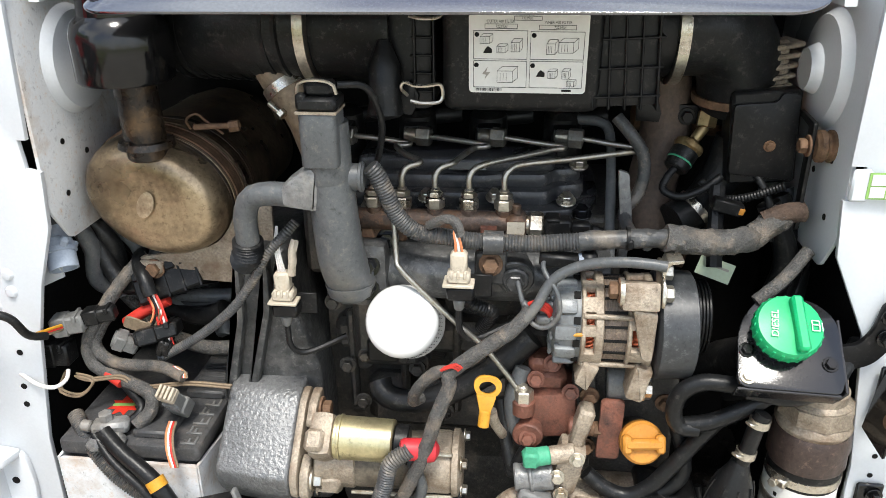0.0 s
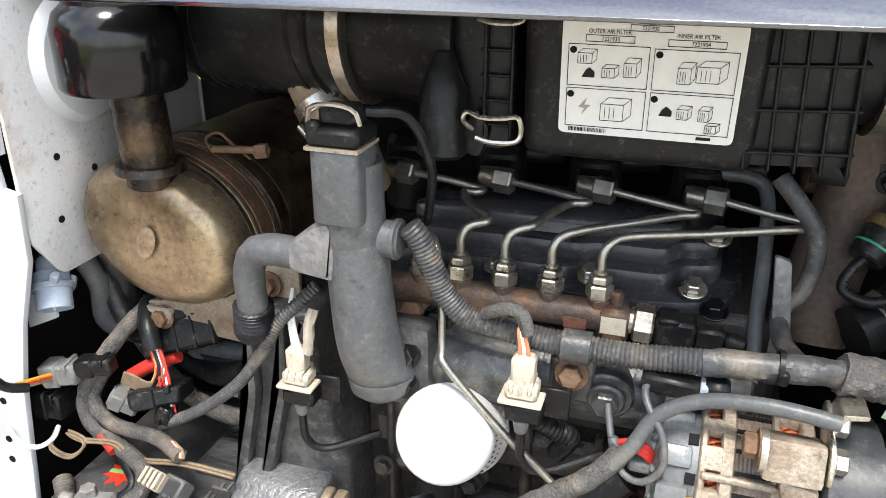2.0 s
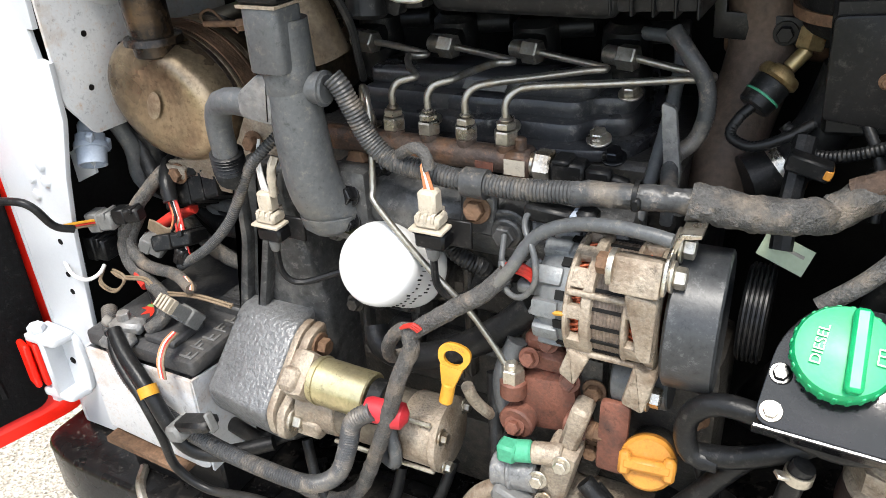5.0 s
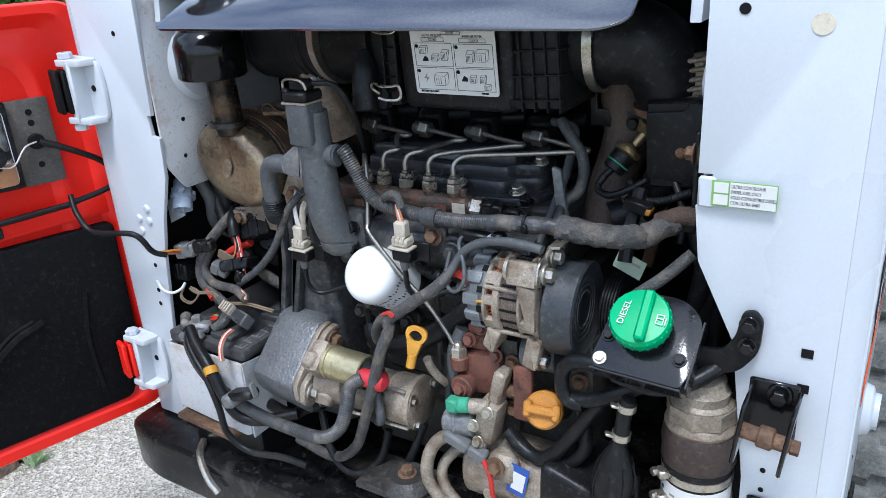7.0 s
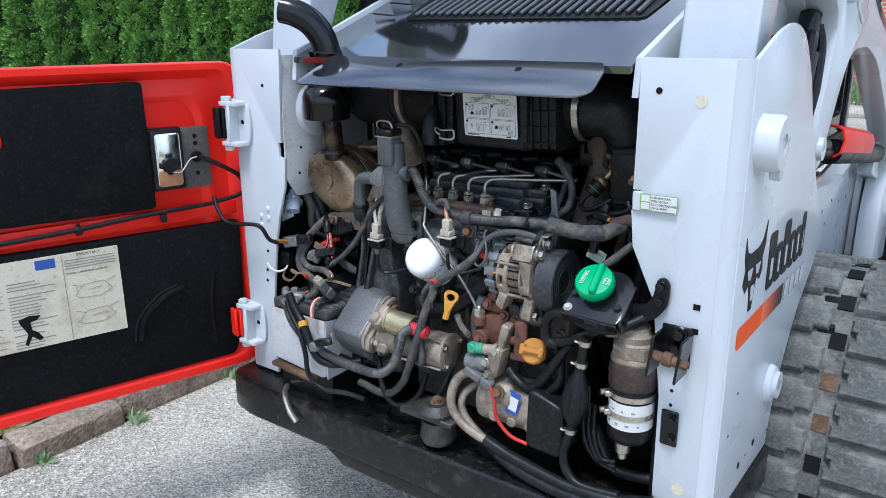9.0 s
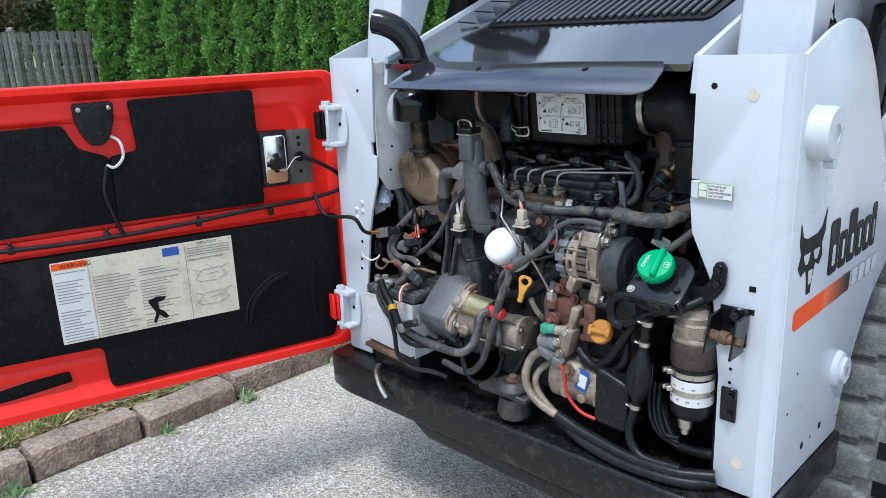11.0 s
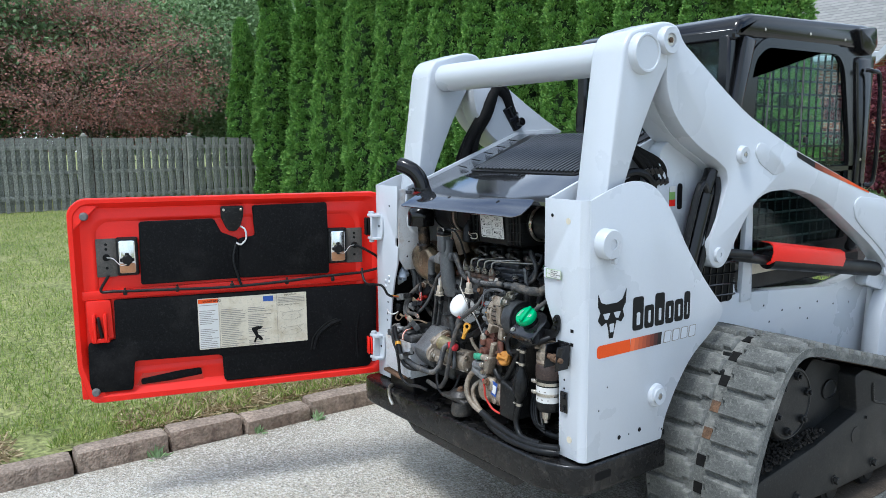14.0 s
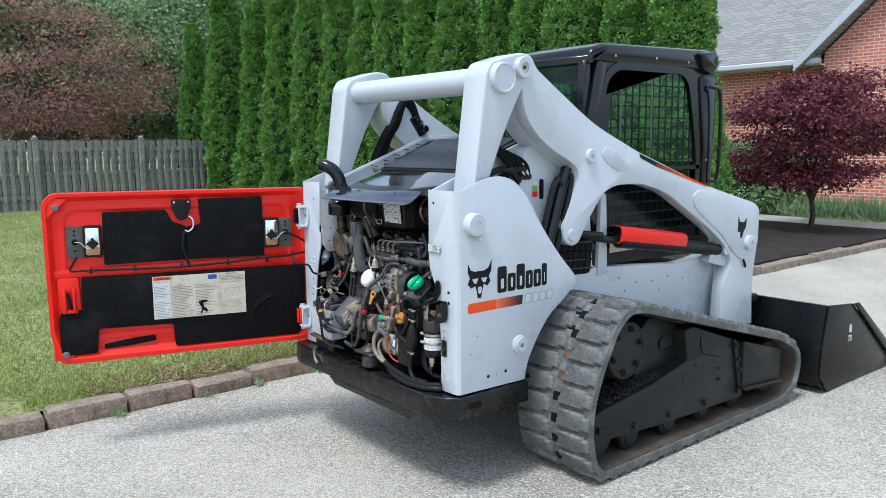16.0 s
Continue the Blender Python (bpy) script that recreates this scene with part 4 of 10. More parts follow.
LUGS = [mesh_of("tread_lug", lug_mesh(w), TRACK_RUBBER) for w in (0.205, 0.19)]
for s in (1, -1):
    belt = part("rubber_track", ring(TRK, offset(TRK, 0.032), s * 0.515, s * 0.965), TRACK_RUBBER, loader, "worn grey rubber track with block treads")
    part("track_inside", ring(offset(TRK, 0.0335), offset(TRK, 0.036), s * 0.53, s * 0.95), TRACK_IN, belt, "brown dusty inner face")
    for i in range(N_LUG):
        for k, x in enumerate((0.628, 0.868)):
            p, t = along((i + (0.35 if k == 1 else 0)) * length[-1] / N_LUG)
            o = new("tread_lug", LUGS[k])
            o.parent = belt
            nrm = Vector((t.y, -t.x))
            o.matrix_basis = Matrix(((s, 0, 0, s * x), (0, t.x, nrm.x, p.x - nrm.x * 0.003), (0, t.y, nrm.y, p.y - nrm.y * 0.003), (0, 0, 0, 1)))
        p, t = along((i + 0.5) * length[-1] / N_LUG)
        nrm = Vector((t.y, -t.x))
        part("drive_slot", moved(box((0.036, 0.042, 0.004), (0, 0, 0), bevel=0), Matrix(((1, 0, 0, s * 0.752), (0, t.x, nrm.x, p.x + nrm.x * 0.001), (0, t.y, nrm.y, p.y + nrm.y * 0.001), (0, 0, 0, 1)))), RUST if i % 8 < 2 else DARK, belt)
    FRM = rounded([(0.585, 0.185), (0.585, 0.31), (0.66, 0.333), (1.01, 0.375), (1.335, 0.447), (1.30, 0.605), (1.375, 0.622), (1.815, 0.47), (1.835, 0.45), (1.89, 0.18), (1.885, 0.132), (1.185, 0.145)], 0.015)
    fr = part("track_frame", prism(FRM, "x", s * 0.60, s * 0.908, 0.007), FRAME_BLACK, loader, "black steel track frame")
    part("inner_wall", prism(rounded([(0.98, 0.36), (1.34, 0.43), (1.33, 0.63), (1.10, 0.70), (1.00, 0.62)], 0.03), "x", s * 0.60, s * 0.835, 0.006), FRAME_BLACK, fr)
    part("oval_relief", lathe([(0, 0), (0.055, 0), (0.055, 0.008), (0.049, 0.010), (0.045, 0.004), (0, 0.004)], (s * 0.834, 1.235, 0.545), (s, 0, 0), 32, (1, 0.75)), FRAME_BLACK, fr)
    cov = part("cover_plate", prism(rounded([(1.845, 0.20), (2.265, 0.165), (2.272, 0.345), (1.845, 0.466)], 0.018), "x", s * 0.70, s * 0.932, 0.006), FRAME_BLACK, fr)
    part("cover_rim", prism(rounded([(1.855, 0.178), (2.265, 0.148), (2.268, 0.166), (1.855, 0.200)], 0.004), "x", s * 0.86, s * 0.946, 0.003), FRAME_BLACK, cov)
    part("seam", prism(rounded([(1.755, 0.49), (1.785, 0.48), (1.86, 0.19), (1.83, 0.19)], 0.008), "x", s * 0.905, s * 0.921, 0.004), FRAME_BLACK, fr)
    for y, z in ((1.772, 0.456), (1.80, 0.37), (1.822, 0.305)):
        part("bolt", bolt((s * 0.921, y, z), (s, 0, 0), 0.011), FRAME_BLACK, fr)
    part("weld_bead", tube([(s * 0.909, 1.451, 0.548), (s * 0.910, 1.458, 0.49), (s * 0.910, 1.475, 0.463), (s * 0.910, 1.56, 0.437), (s * 0.909, 1.658, 0.408)], 0.006, 6, rough=0.2), FRAME_BLACK, fr)
    part("rim", lathe([(0.030, 0), (0.036, 0), (0.034, 0.004), (0.030, 0.004)], (s * 0.907, 1.332, 0.348), (s, 0, 0), 28), FRAME_BLACK, fr)
    part("hole", cyl((s * 0.9072, 1.332, 0.348), (s * 0.909, 1.332, 0.348), 0.031, seg=24, bevel=0), FOAM, fr)
    for y, z, r in ((0.623, 0.243, 0.016), (0.891, 0.203, 0.015), (1.182, 0.192, 0.015), (1.502, 0.186, 0.015), (1.829, 0.180, 0.015), (1.411, 0.407, 0.007), (1.627, 0.349, 0.007), (1.632, 0.288, 0.009)):
        part("bolt", bolt((s * 0.907, y, z), (s, 0, 0), r), FRAME_BLACK, fr)
    for y in (0.92, 1.235, 1.55, 1.87):
        part("roller", lathe([(0, 0), (0.045, 0), (0.05, 0.006), (0.070, 0.010), (0.074, 0.016), (0.074, 0.04), (0.055, 0.044), (0.055, 0.19), (0.074, 0.194), (0.074, 0.22), (0, 0.22)], (s * 0.875, y, 0.132), (-s, 0, 0), 28), FRAME_BLACK, fr)
    part("rear_idler", cyl((s * 0.62, 0.65, 0.20), (s * 0.88, 0.65, 0.20), 0.12, seg=32, bevel=0.01), FRAME_BLACK, fr)
    part("front_idler", cyl((s * 0.62, 2.22, 0.24), (s * 0.88, 2.22, 0.24), 0.16, seg=32, bevel=0.01), FRAME_BLACK, fr)
    sp = [(0.195 if k % 2 else 0.225) for k in range(34)]
    spr = prism([(0.828 + r * math.cos(2 * math.pi * k / 34), 0.588 + r * math.sin(2 * math.pi * k / 34)) for k, r in enumerate(sp)], "x", s * 0.70, s * 0.74, 0.004)
    part("sprocket", spr, FRAME_BLACK, fr)
    hub = part("drive_hub", lathe([(0, 0), (0.142, 0), (0.142, 0.145), (0.135, 0.155), (0.128, 0.157), (0.125, 0.153), (0, 0.153)], (s * 0.752, 0.828, 0.588), (s, 0, 0), 44), FRAME_BLACK, fr, "round black drive hub with bolts")
    for k in range(6):
        a = 2 * math.pi * (k + 0.25) / 6
        c = (s * 0.904, 0.828 + 0.105 * math.cos(a), 0.588 + 0.105 * math.sin(a))
        part("bolt", mix(hexnut(c, (s, 0, 0), 0.016, 0.016), cyl((c[0] + s * 0.014, c[1], c[2]), (c[0] + s * 0.026, c[1], c[2]), 0.009, seg=10)), FRAME_BLACK, hub)
    grit = random.Random(5)
    part("dirt", mix(*[box((grit.uniform(0.004, 0.009),) * 3, (s * grit.uniform(0.76, 0.895), y, 0.335 + (y - 0.66) * 0.155 + grit.uniform(0, 0.012)), (grit.uniform(0, 90), grit.uniform(0, 90), 0), bevel=0) for y in [grit.uniform(0.67, 1.12) for _ in range(650)]]), KERB_GREY, fr)

# bucket on the front
bucket = thing("loader_bucket", (0, 3.1, 0), "black steel loader bucket resting on the driveway", "bucket")
SHELL = [(2.67, 0.56), (2.62, 0.30), (2.60, 0.14), (2.64, 0.05), (2.76, 0.004), (3.75, 0.004), (3.75, 0.024), (2.78, 0.024), (2.66, 0.065), (2.625, 0.15), (2.645, 0.30), (2.695, 0.56)]
part("shell", prism(SHELL, "x", -1.0, 1.0, 0.002), BUCKET_BLACK, bucket)
for s in (1, -1):
    sd = part("side_plate", prism([(2.72, 0.006), (3.74, 0.006), (3.70, 0.05), (3.02, 0.53), (2.69, 0.56), (2.62, 0.30), (2.61, 0.12)], "x", s * 1.0, s * 1.014, 0.002), BUCKET_BLACK, bucket)
    part("edge_bar", prism([(3.02, 0.53), (3.08, 0.53), (3.78, 0.05), (3.78, 0.006), (3.66, 0.006), (3.66, 0.055)], "x", s * 1.014, s * 1.03, 0.003), BUCKET_BLACK, sd)
    part("sticker", box((0.001, 0.035, 0.05), (s * 1.0148, 3.0, 0.37), bevel=0), LABEL_WHITE, sd)
    writing("78", 0.06, pose(s * 1.0150, 2.965 if s > 0 else 3.03, 0.285, 90, 0, 90 * s), LABEL_WHITE, "size_number", sd)
part("attach_frame", mix(box((1.1, 0.06, 0.42), (0, 2.56, 0.33), bevel=0.01), box((1.16, 0.10, 0.05), (0, 2.58, 0.56), bevel=0.01)), BLACK_PAINT, bucket)
for k in range(4):
    part("lock_lever", cyl((0.25 + 0.09 * k, 2.52, 0.40), (0.28 + 0.09 * k, 2.50, 0.55), 0.016), BLACK_GLOSS, bucket)

# ---- the open tailgate ----
TG = Matrix(((-0.29, 0.957, 0, -0.68), (-0.957, -0.29, 0, 0.043), (0, 0, 1, 0), (0, 0, 0, 1)))


def gate(bm):
    return moved(bm, TG)


def plate(outline, w0, w1, r, bevel=0.0):
    return gate(prism(rounded(outline, r), "y", w0, w1, bevel))


OUT = [(0.0, 0.475), (1.305, 0.470), (1.345, 0.62), (1.345, 1.30), (1.30, 1.345), (0.03, 1.340), (0.0, 1.28)]
tg = part("tailgate", plate(OUT, -0.055, -0.030, [0.06, 0.03, 0.02, 0.03, 0.03, 0.07, 0.05], 0.008), RED, loader, "open red tailgate with black sound pads inside")
outer = rounded(OUT, [0.07, 0.04, 0.03, 0.05, 0.04, 0.08, 0.06], 5)


def inset(poly, d):
    cx, cz = sum(p[0] for p in poly) / len(poly), sum(p[1] for p in poly) / len(poly)
    hx, hz = 0.67, 0.435
    return [(cx + (p[0] - cx) * (1 - d / hx), cz + (p[1] - cz) * (1 - d / hz)) for p in poly]


rimbm = bmesh.new()
loops = []
for d, w in ((0.0, -0.05), (0.0, -0.006), (0.004, 0.0), (0.022, 0.0), (0.028, -0.006), (0.05, -0.028), (0.085, -0.028), (0.095, -0.022), (0.105, -0.022), (0.118, -0.0295)):
    loops.append([rimbm.verts.new((p[0], w, p[1])) for p in inset(outer, d)])
for a, b in zip(loops, loops[1:]):
    for i in range(len(a)):
        j = (i + 1) % len(a)
        rimbm.faces.new((a[i], a[j], b[j], b[i]))
bmesh.ops.recalc_face_normals(rimbm, faces=rimbm.faces)
part("rim", gate(rimbm), RED, tg)
part("stiffener", plate([(0.0, 0.925), (1.31, 0.915), (1.31, 0.955), (0.0, 0.965)], -0.030, -0.016, 0.01, 0.004), RED, tg)
part("pad", plate([(1.071, 1.241), (1.075, 0.972), (0.668, 0.975), (0.665, 1.15), (0.735, 1.18), (0.765, 1.243)], -0.03, -0.002, 0.012, 0.004), FOAM, tg, "black foam sound pad")
part("pad", plate([(0.668, 0.975), (0.265, 0.972), (0.268, 1.298), (0.60, 1.294), (0.592, 1.16), (0.664, 1.15)], -0.03, -0.001, 0.012, 0.004), FOAM, tg, "black foam sound pad")
part("pad", plate([(1.187, 0.912), (0.045, 0.907), (0.05, 0.62), (0.085, 0.513), (0.752, 0.512), (0.756, 0.635), (1.12, 0.641), (1.133, 0.516), (1.305, 0.516), (1.298, 0.732), (1.19, 0.74)], -0.03, -0.001, [0.01, 0.012, 0.02, 0.02, 0.02, 0.02, 0.012, 0.012, 0.01, 0.012, 0.012], 0.004), FOAM, tg, "large black foam sound pad with cuts")
part("pad_cut", gate(tube([(0.36, 0.0, 0.62), (0.345, 0.0, 0.68), (0.29, 0.001, 0.735), (0.235, 0.0, 0.755)], 0.004, 6)), DARK, tg)
part("pad_fold", gate(tube([(0.345, -0.004, 0.62), (0.325, 0.0, 0.685), (0.27, 0.002, 0.73), (0.22, -0.003, 0.745)], 0.010, 8)), FOAM, tg)
part("pad_fold", gate(tube([(0.14, -0.003, 0.56), (0.145, -0.002, 0.68), (0.13, -0.003, 0.78)], 0.006, 6)), FOAM, tg)
part("torn_strip", plate([(1.09, 0.585), (0.845, 0.585), (0.84, 0.525), (1.12, 0.525)], -0.029, -0.024, 0.008, 0.001), RED_DIRTY, tg, "oily torn pad remnant")
part("torn_strip", plate([(1.10, 0.555), (0.95, 0.575), (0.85, 0.58), (0.845, 0.55), (0.98, 0.535), (1.10, 0.53)], -0.0245, -0.019, 0.008, 0.001), FOAM, tg)
# lubrication label with torn patch
lab = part("service_label", plate([(0.851, 0.893), (0.376, 0.893), (0.376, 0.665), (0.851, 0.665)], -0.001, 0.0008, 0.003), PAPER, tg, "yellowed service label with orange warning header")
LM = TG @ Matrix(((-1, 0, 0, 0), (0, 0, 1, 0), (0, 1, 0, 0), (0, 0, 0, 1)))


def on_label(u0, z0, u1, z1, material, h=0.0012, name="printed_bar"):
    return part(name, gate(box((abs(u1 - u0), 0.0005, abs(z1 - z0)), ((u0 + u1) / 2, h, (z0 + z1) / 2), bevel=0)), material, lab)


on_label(0.848, 0.890, 0.764, 0.872, INK_ORANGE)
on_label(0.762, 0.891, 0.7605, 0.668, INK_GREY)
on_label(0.848, 0.870, 0.765, 0.668, LABEL_WHITE, 0.0009, "printed_field")
writing("WARNING", 0.016, LM @ pose(-0.83, 0.875, 0.0018), INK, "printed_word", lab, 0.0001)
writing("IMPORTANT", 0.010, LM @ pose(-0.475, 0.882, 0.0014), INK, "printed_word", lab, 0.0001)
writing("GENERAL LUBRICATION DIAGRAMS", 0.006, LM @ pose(-0.505, 0.838, 0.0014), INK, "printed_word", lab, 0.0001)
on_label(0.57, 0.886, 0.525, 0.862, INK_BLUE)
rr = random.Random(2)
for col, (ua, ub) in enumerate(((0.845, 0.768), (0.755, 0.645), (0.638, 0.528))):
    for k in range(24):
        z = 0.864 - k * 0.0083
        if z > 0.672 and not (col and k < 3) and rr.random() > 0.12:
            on_label(ua, z, ua + (ub - ua) * rr.uniform(0.55, 1), z - 0.0028, INK_GREY)
for k in range(4):
    on_label(0.505, 0.875 - k * 0.007, 0.385, 0.8725 - k * 0.007, INK_GREY)
on_label(0.51, 0.89, 0.5085, 0.67, INK_GREY)
for cz in (0.79, 0.72):
    part("printed_diagram", gate(mix(*[tube([(u0, 0.0013, cz + z0), ((u0 + u1) / 2, 0.0013, cz + (z0 + z1) / 2), (u1, 0.0013, cz + z1)], 0.0007, 4, step=0.01) for u0, z0, u1, z1 in ((0.49, -0.01, 0.47, 0.015), (0.47, 0.015, 0.42, 0.018), (0.42, 0.018, 0.40, -0.005), (0.40, -0.005, 0.43, -0.02), (0.43, -0.02, 0.48, -0.018), (0.48, -0.018, 0.49, -0.01), (0.46, 0.0, 0.425, 0.004), (0.495, 0.02, 0.47, 0.01), (0.39, 0.025, 0.415, 0.015))])), INK_GREY, lab)
tear = [(0.625, 0.745), (0.60, 0.752), (0.575, 0.748), (0.585, 0.738), (0.60, 0.735), (0.598, 0.715), (0.585, 0.705), (0.575, 0.688), (0.585, 0.684), (0.600, 0.698), (0.612, 0.675), (0.618, 0.68), (0.608, 0.705), (0.615, 0.72), (0.622, 0.733)]
part("torn_patch", plate(tear, 0.001, 0.0022, 0.002), DARK, lab)
# lamps
AMBER = mat("amber_lens", (0.42, 0.20, 0.09), 0.3, 0, 0.15, 12, 0.05, 200, stain=(0.2, 0.1, 0.06), amount=0.3)
LAMP_STEEL = mat("dusty_lamp_steel", (0.085, 0.078, 0.068), 0.6, 0.1, 0.3, 14, 0.2, 200, stain=(0.15, 0.12, 0.09), amount=0.3)
for left in (True, False):
    br_u = (1.165, 1.245) if left else (0.105, 0.180)
    lm_u = (1.080, 1.165) if left else (0.180, 0.268)
    lamp = part("tail_lamp", plate([(lm_u[0], 1.015), (lm_u[1], 1.015), (lm_u[1], 1.178), (lm_u[0], 1.178)], -0.03, -0.008, 0.008, 0.003), BLACK_PAINT, tg, "chromed tail lamp with black socket")
    c = (lm_u[0] + lm_u[1]) / 2
    part("rim", plate([(c - 0.041, 1.019), (c + 0.041, 1.019), (c + 0.041, 1.175), (c - 0.041, 1.175)], -0.012, 0.006, 0.012, 0.004), PLASTIC, lamp, "dusty black lamp rim")
    part("reflector", plate([(c - 0.033, 1.027), (c + 0.033, 1.027), (c + 0.033, 1.167), (c - 0.033, 1.167)], -0.01, 0.011, 0.012, 0.004), CHROME, lamp)
    part("socket", gate(mix(cyl((c, 0.009, 1.085), (c, 0.022, 1.085), 0.022, 0.019), box((0.056, 0.010, 0.016), (c, 0.013, 1.085), bevel=0.003), box((0.016, 0.010, 0.056), (c, 0.013, 1.087), bevel=0.003))), PLASTIC, lamp)
    part("lens_back", plate([(c - 0.031, 1.029), (c + 0.031, 1.029), (c + 0.031, 1.070), (c - 0.031, 1.070)], 0.010, 0.0125, 0.008, 0.001), AMBER, lamp, "amber lower lens")
    bk = part("lamp_bracket", plate([(br_u[0], 1.012), (br_u[1], 1.012), (br_u[1], 1.174), (br_u[0], 1.174)], -0.03, -0.018, 0.004, 0.002), LAMP_STEEL, tg, "dusty grey steel lamp bracket")
    bc = (br_u[0] + br_u[1]) / 2
    part("grommet", gate(cyl((bc, -0.019, 1.095), (bc, -0.010, 1.095), 0.015, seg=16)), DARK, bk)
    for z in (1.05, 1.13, 1.15):
        part("hole", gate(cyl((bc, -0.0181, z), (bc, -0.0173, z), 0.006, seg=12, bevel=0)), DARK, bk)
    part("lamp_wire", gate(tube([(bc, -0.012, 1.095), ((2 * bc + c) / 3, 0.008, 1.092), ((bc + 2 * c) / 3, 0.014, 1.064), (c, 0.020, 1.068)], 0.0016, 6)), WHITE_WIRE, lamp)
# latch box, catch, bumpers, hinges, cable
lt = part("latch_box", plate([(0.735, 1.295), (0.637, 1.295), (0.640, 1.25), (0.655, 1.205), (0.672, 1.186), (0.702, 1.186), (0.718, 1.205), (0.735, 1.25)], -0.03, 0.006, 0.01, 0.004), PLASTIC, tg, "black plastic latch housing")
for u in (0.722, 0.650):
    part("screw", gate(cyl((u, 0.005, 1.28), (u, 0.009, 1.28), 0.006, seg=12)), STEEL, lt)
part("latch_wire", gate(tube([(0.66, -0.005, 1.21), (0.635, 0.002, 1.19), (0.632, 0.002, 1.15), (0.655, 0.0, 1.125), (0.675, 0.0, 1.132)], 0.004, 6)), WHITE_WIRE, tg)
catch = part("catch", mix(plate([(1.30, 0.915), (1.20, 0.915), (1.195, 0.745), (1.285, 0.735), (1.295, 0.80)], -0.03, -0.012, 0.012, 0.005), gate(box((0.014, 0.035, 0.12), (1.268, 0.0, 0.80), bevel=0.004)), gate(box((0.014, 0.035, 0.12), (1.225, 0.0, 0.80), bevel=0.004)), gate(box((0.07, 0.02, 0.02), (1.246, 0.0, 0.745), bevel=0.004))), RED, tg, "red catch bracket")
part("hook", gate(box((0.012, 0.03, 0.09), (1.247, 0.0, 0.80), (0, 8, 0), bevel=0.004)), BLACK_PAINT, catch)
for z in (1.272, 0.521):
    u = 1.28
    part("corner_gusset", plate([(1.335, z + (0.045 if z > 1 else -0.03)), (1.22, z + (0.045 if z > 1 else -0.03)), (1.335, z + (-0.07 if z > 1 else 0.08))], -0.028, -0.004, 0.012, 0.004), RED, tg)
    part("rubber_stop", gate(cyl((u, -0.005, z), (u, 0.018, z), 0.018, 0.014)), GREY_PLASTIC, tg)
for z in (1.185, 0.625):
    h = part("hinge", mix(prism(rounded([(-0.655, z - 0.062), (-0.585, z - 0.056), (-0.578, z + 0.0), (-0.585, z + 0.056), (-0.655, z + 0.062)], [0.004, 0.02, 0.02, 0.02, 0.004]), "y", -0.031, -0.022, 0.002),
                          prism(rounded([(-0.664, -0.062), (-0.600, -0.060), (-0.590, -0.024), (-0.655, -0.024)], 0.008), "z", z + 0.046, z + 0.058, 0.002), prism(rounded([(-0.664, -0.062), (-0.600, -0.060), (-0.590, -0.024), (-0.655, -0.024)], 0.008), "z", z - 0.058, z - 0.046, 0.002),
                          box((0.010, 0.036, 0.11), (-0.628, -0.044, z), bevel=0.003)), WHITE, loader, "white hinge bracket with a pin")
    part("hinge_pin", mix(cyl((-0.648, -0.046, z - 0.072), (-0.648, -0.046, z + 0.07), 0.008, seg=14), hexnut((-0.648, -0.046, z + 0.058), (0, 0, 1), 0.013, 0.012), hexnut((-0.648, -0.046, z - 0.072), (0, 0, 1), 0.012, 0.012)), WHITE, h)
    part("hinge_hole", cyl((-0.607, -0.0312, z + 0.004), (-0.607, -0.0322, z + 0.004), 0.006, seg=12, bevel=0), DARK, h)
    part("gate_knuckle", mix(*[box((0.034, 0.010, 0.080), (-0.662 - 0.010 * k, -0.052 - 0.010 * k, z), (0, 0, -18), bevel=0.003) for k in range(2)]), DARK if z > 1 else RED, h)
part("gate_cable", gate(tube([(1.20, -0.008, 1.02), (1.235, -0.012, 0.955), (1.18, -0.008, 0.95), (1.0, -0.004, 0.945), (0.75, -0.002, 0.938), (0.5, -0.002, 0.945), (0.3, -0.004, 0.958), (0.12, -0.002, 0.965)], 0.006, 8)), RUBBER, tg)
part("gate_cable", gate(tube([(0.138, -0.008, 1.095), (0.09, 0.004, 1.07), (0.035, 0.004, 1.03), (0.03, 0.002, 0.985), (0.12, -0.002, 0.965)], 0.006, 8)), RUBBER, tg)
part("gate_cable", gate(tube([(0.675, -0.002, 1.13), (0.69, 0.002, 1.06), (0.672, 0.003, 0.98), (0.66, 0.0, 0.94)], 0.006, 8)), RUBBER, tg)
for u in (1.14, 0.93, 0.70, 0.46, 0.25):
    part("cable_clip", gate(mix(box((0.016, 0.012, 0.022), (u, -0.004, 0.943), bevel=0.003), cyl((u, -0.004, 0.96), (u, 0.002, 0.96), 0.005, seg=10))), PLASTIC, tg)


# ---- the engine bay ----
def hose(name, points, r, material, label, category="hose", **kw):
    return solo(name, tube(points, r, kw.pop("seg", 12), **kw), material, label, category)


# engine: block, housings, covers
eng = thing("diesel_engine", (0.0, 0.15, 0.46), "dusty black four-cylinder diesel engine filling the open bay", "engine")
part("block", mix(box((0.44, 0.26, 0.30), (0.06, 0.24, 0.76), bevel=0.012, seg=2), box((0.40, 0.05, 0.05), (0.06, 0.10, 0.84), bevel=0.01), box((0.36, 0.06, 0.09), (0.08, 0.115, 0.72), bevel=0.015), box((0.10, 0.07, 0.12), (-0.06, 0.09, 0.86), bevel=0.012), *[cyl((x, 0.075, 0.80), (x, 0.12, 0.80), 0.016) for x in (-0.1, -0.02, 0.07)]), BLOCK, eng)
part("sump", box((0.42, 0.26, 0.14), (0.05, 0.24, 0.56), bevel=0.03, seg=2), BLOCK, eng)
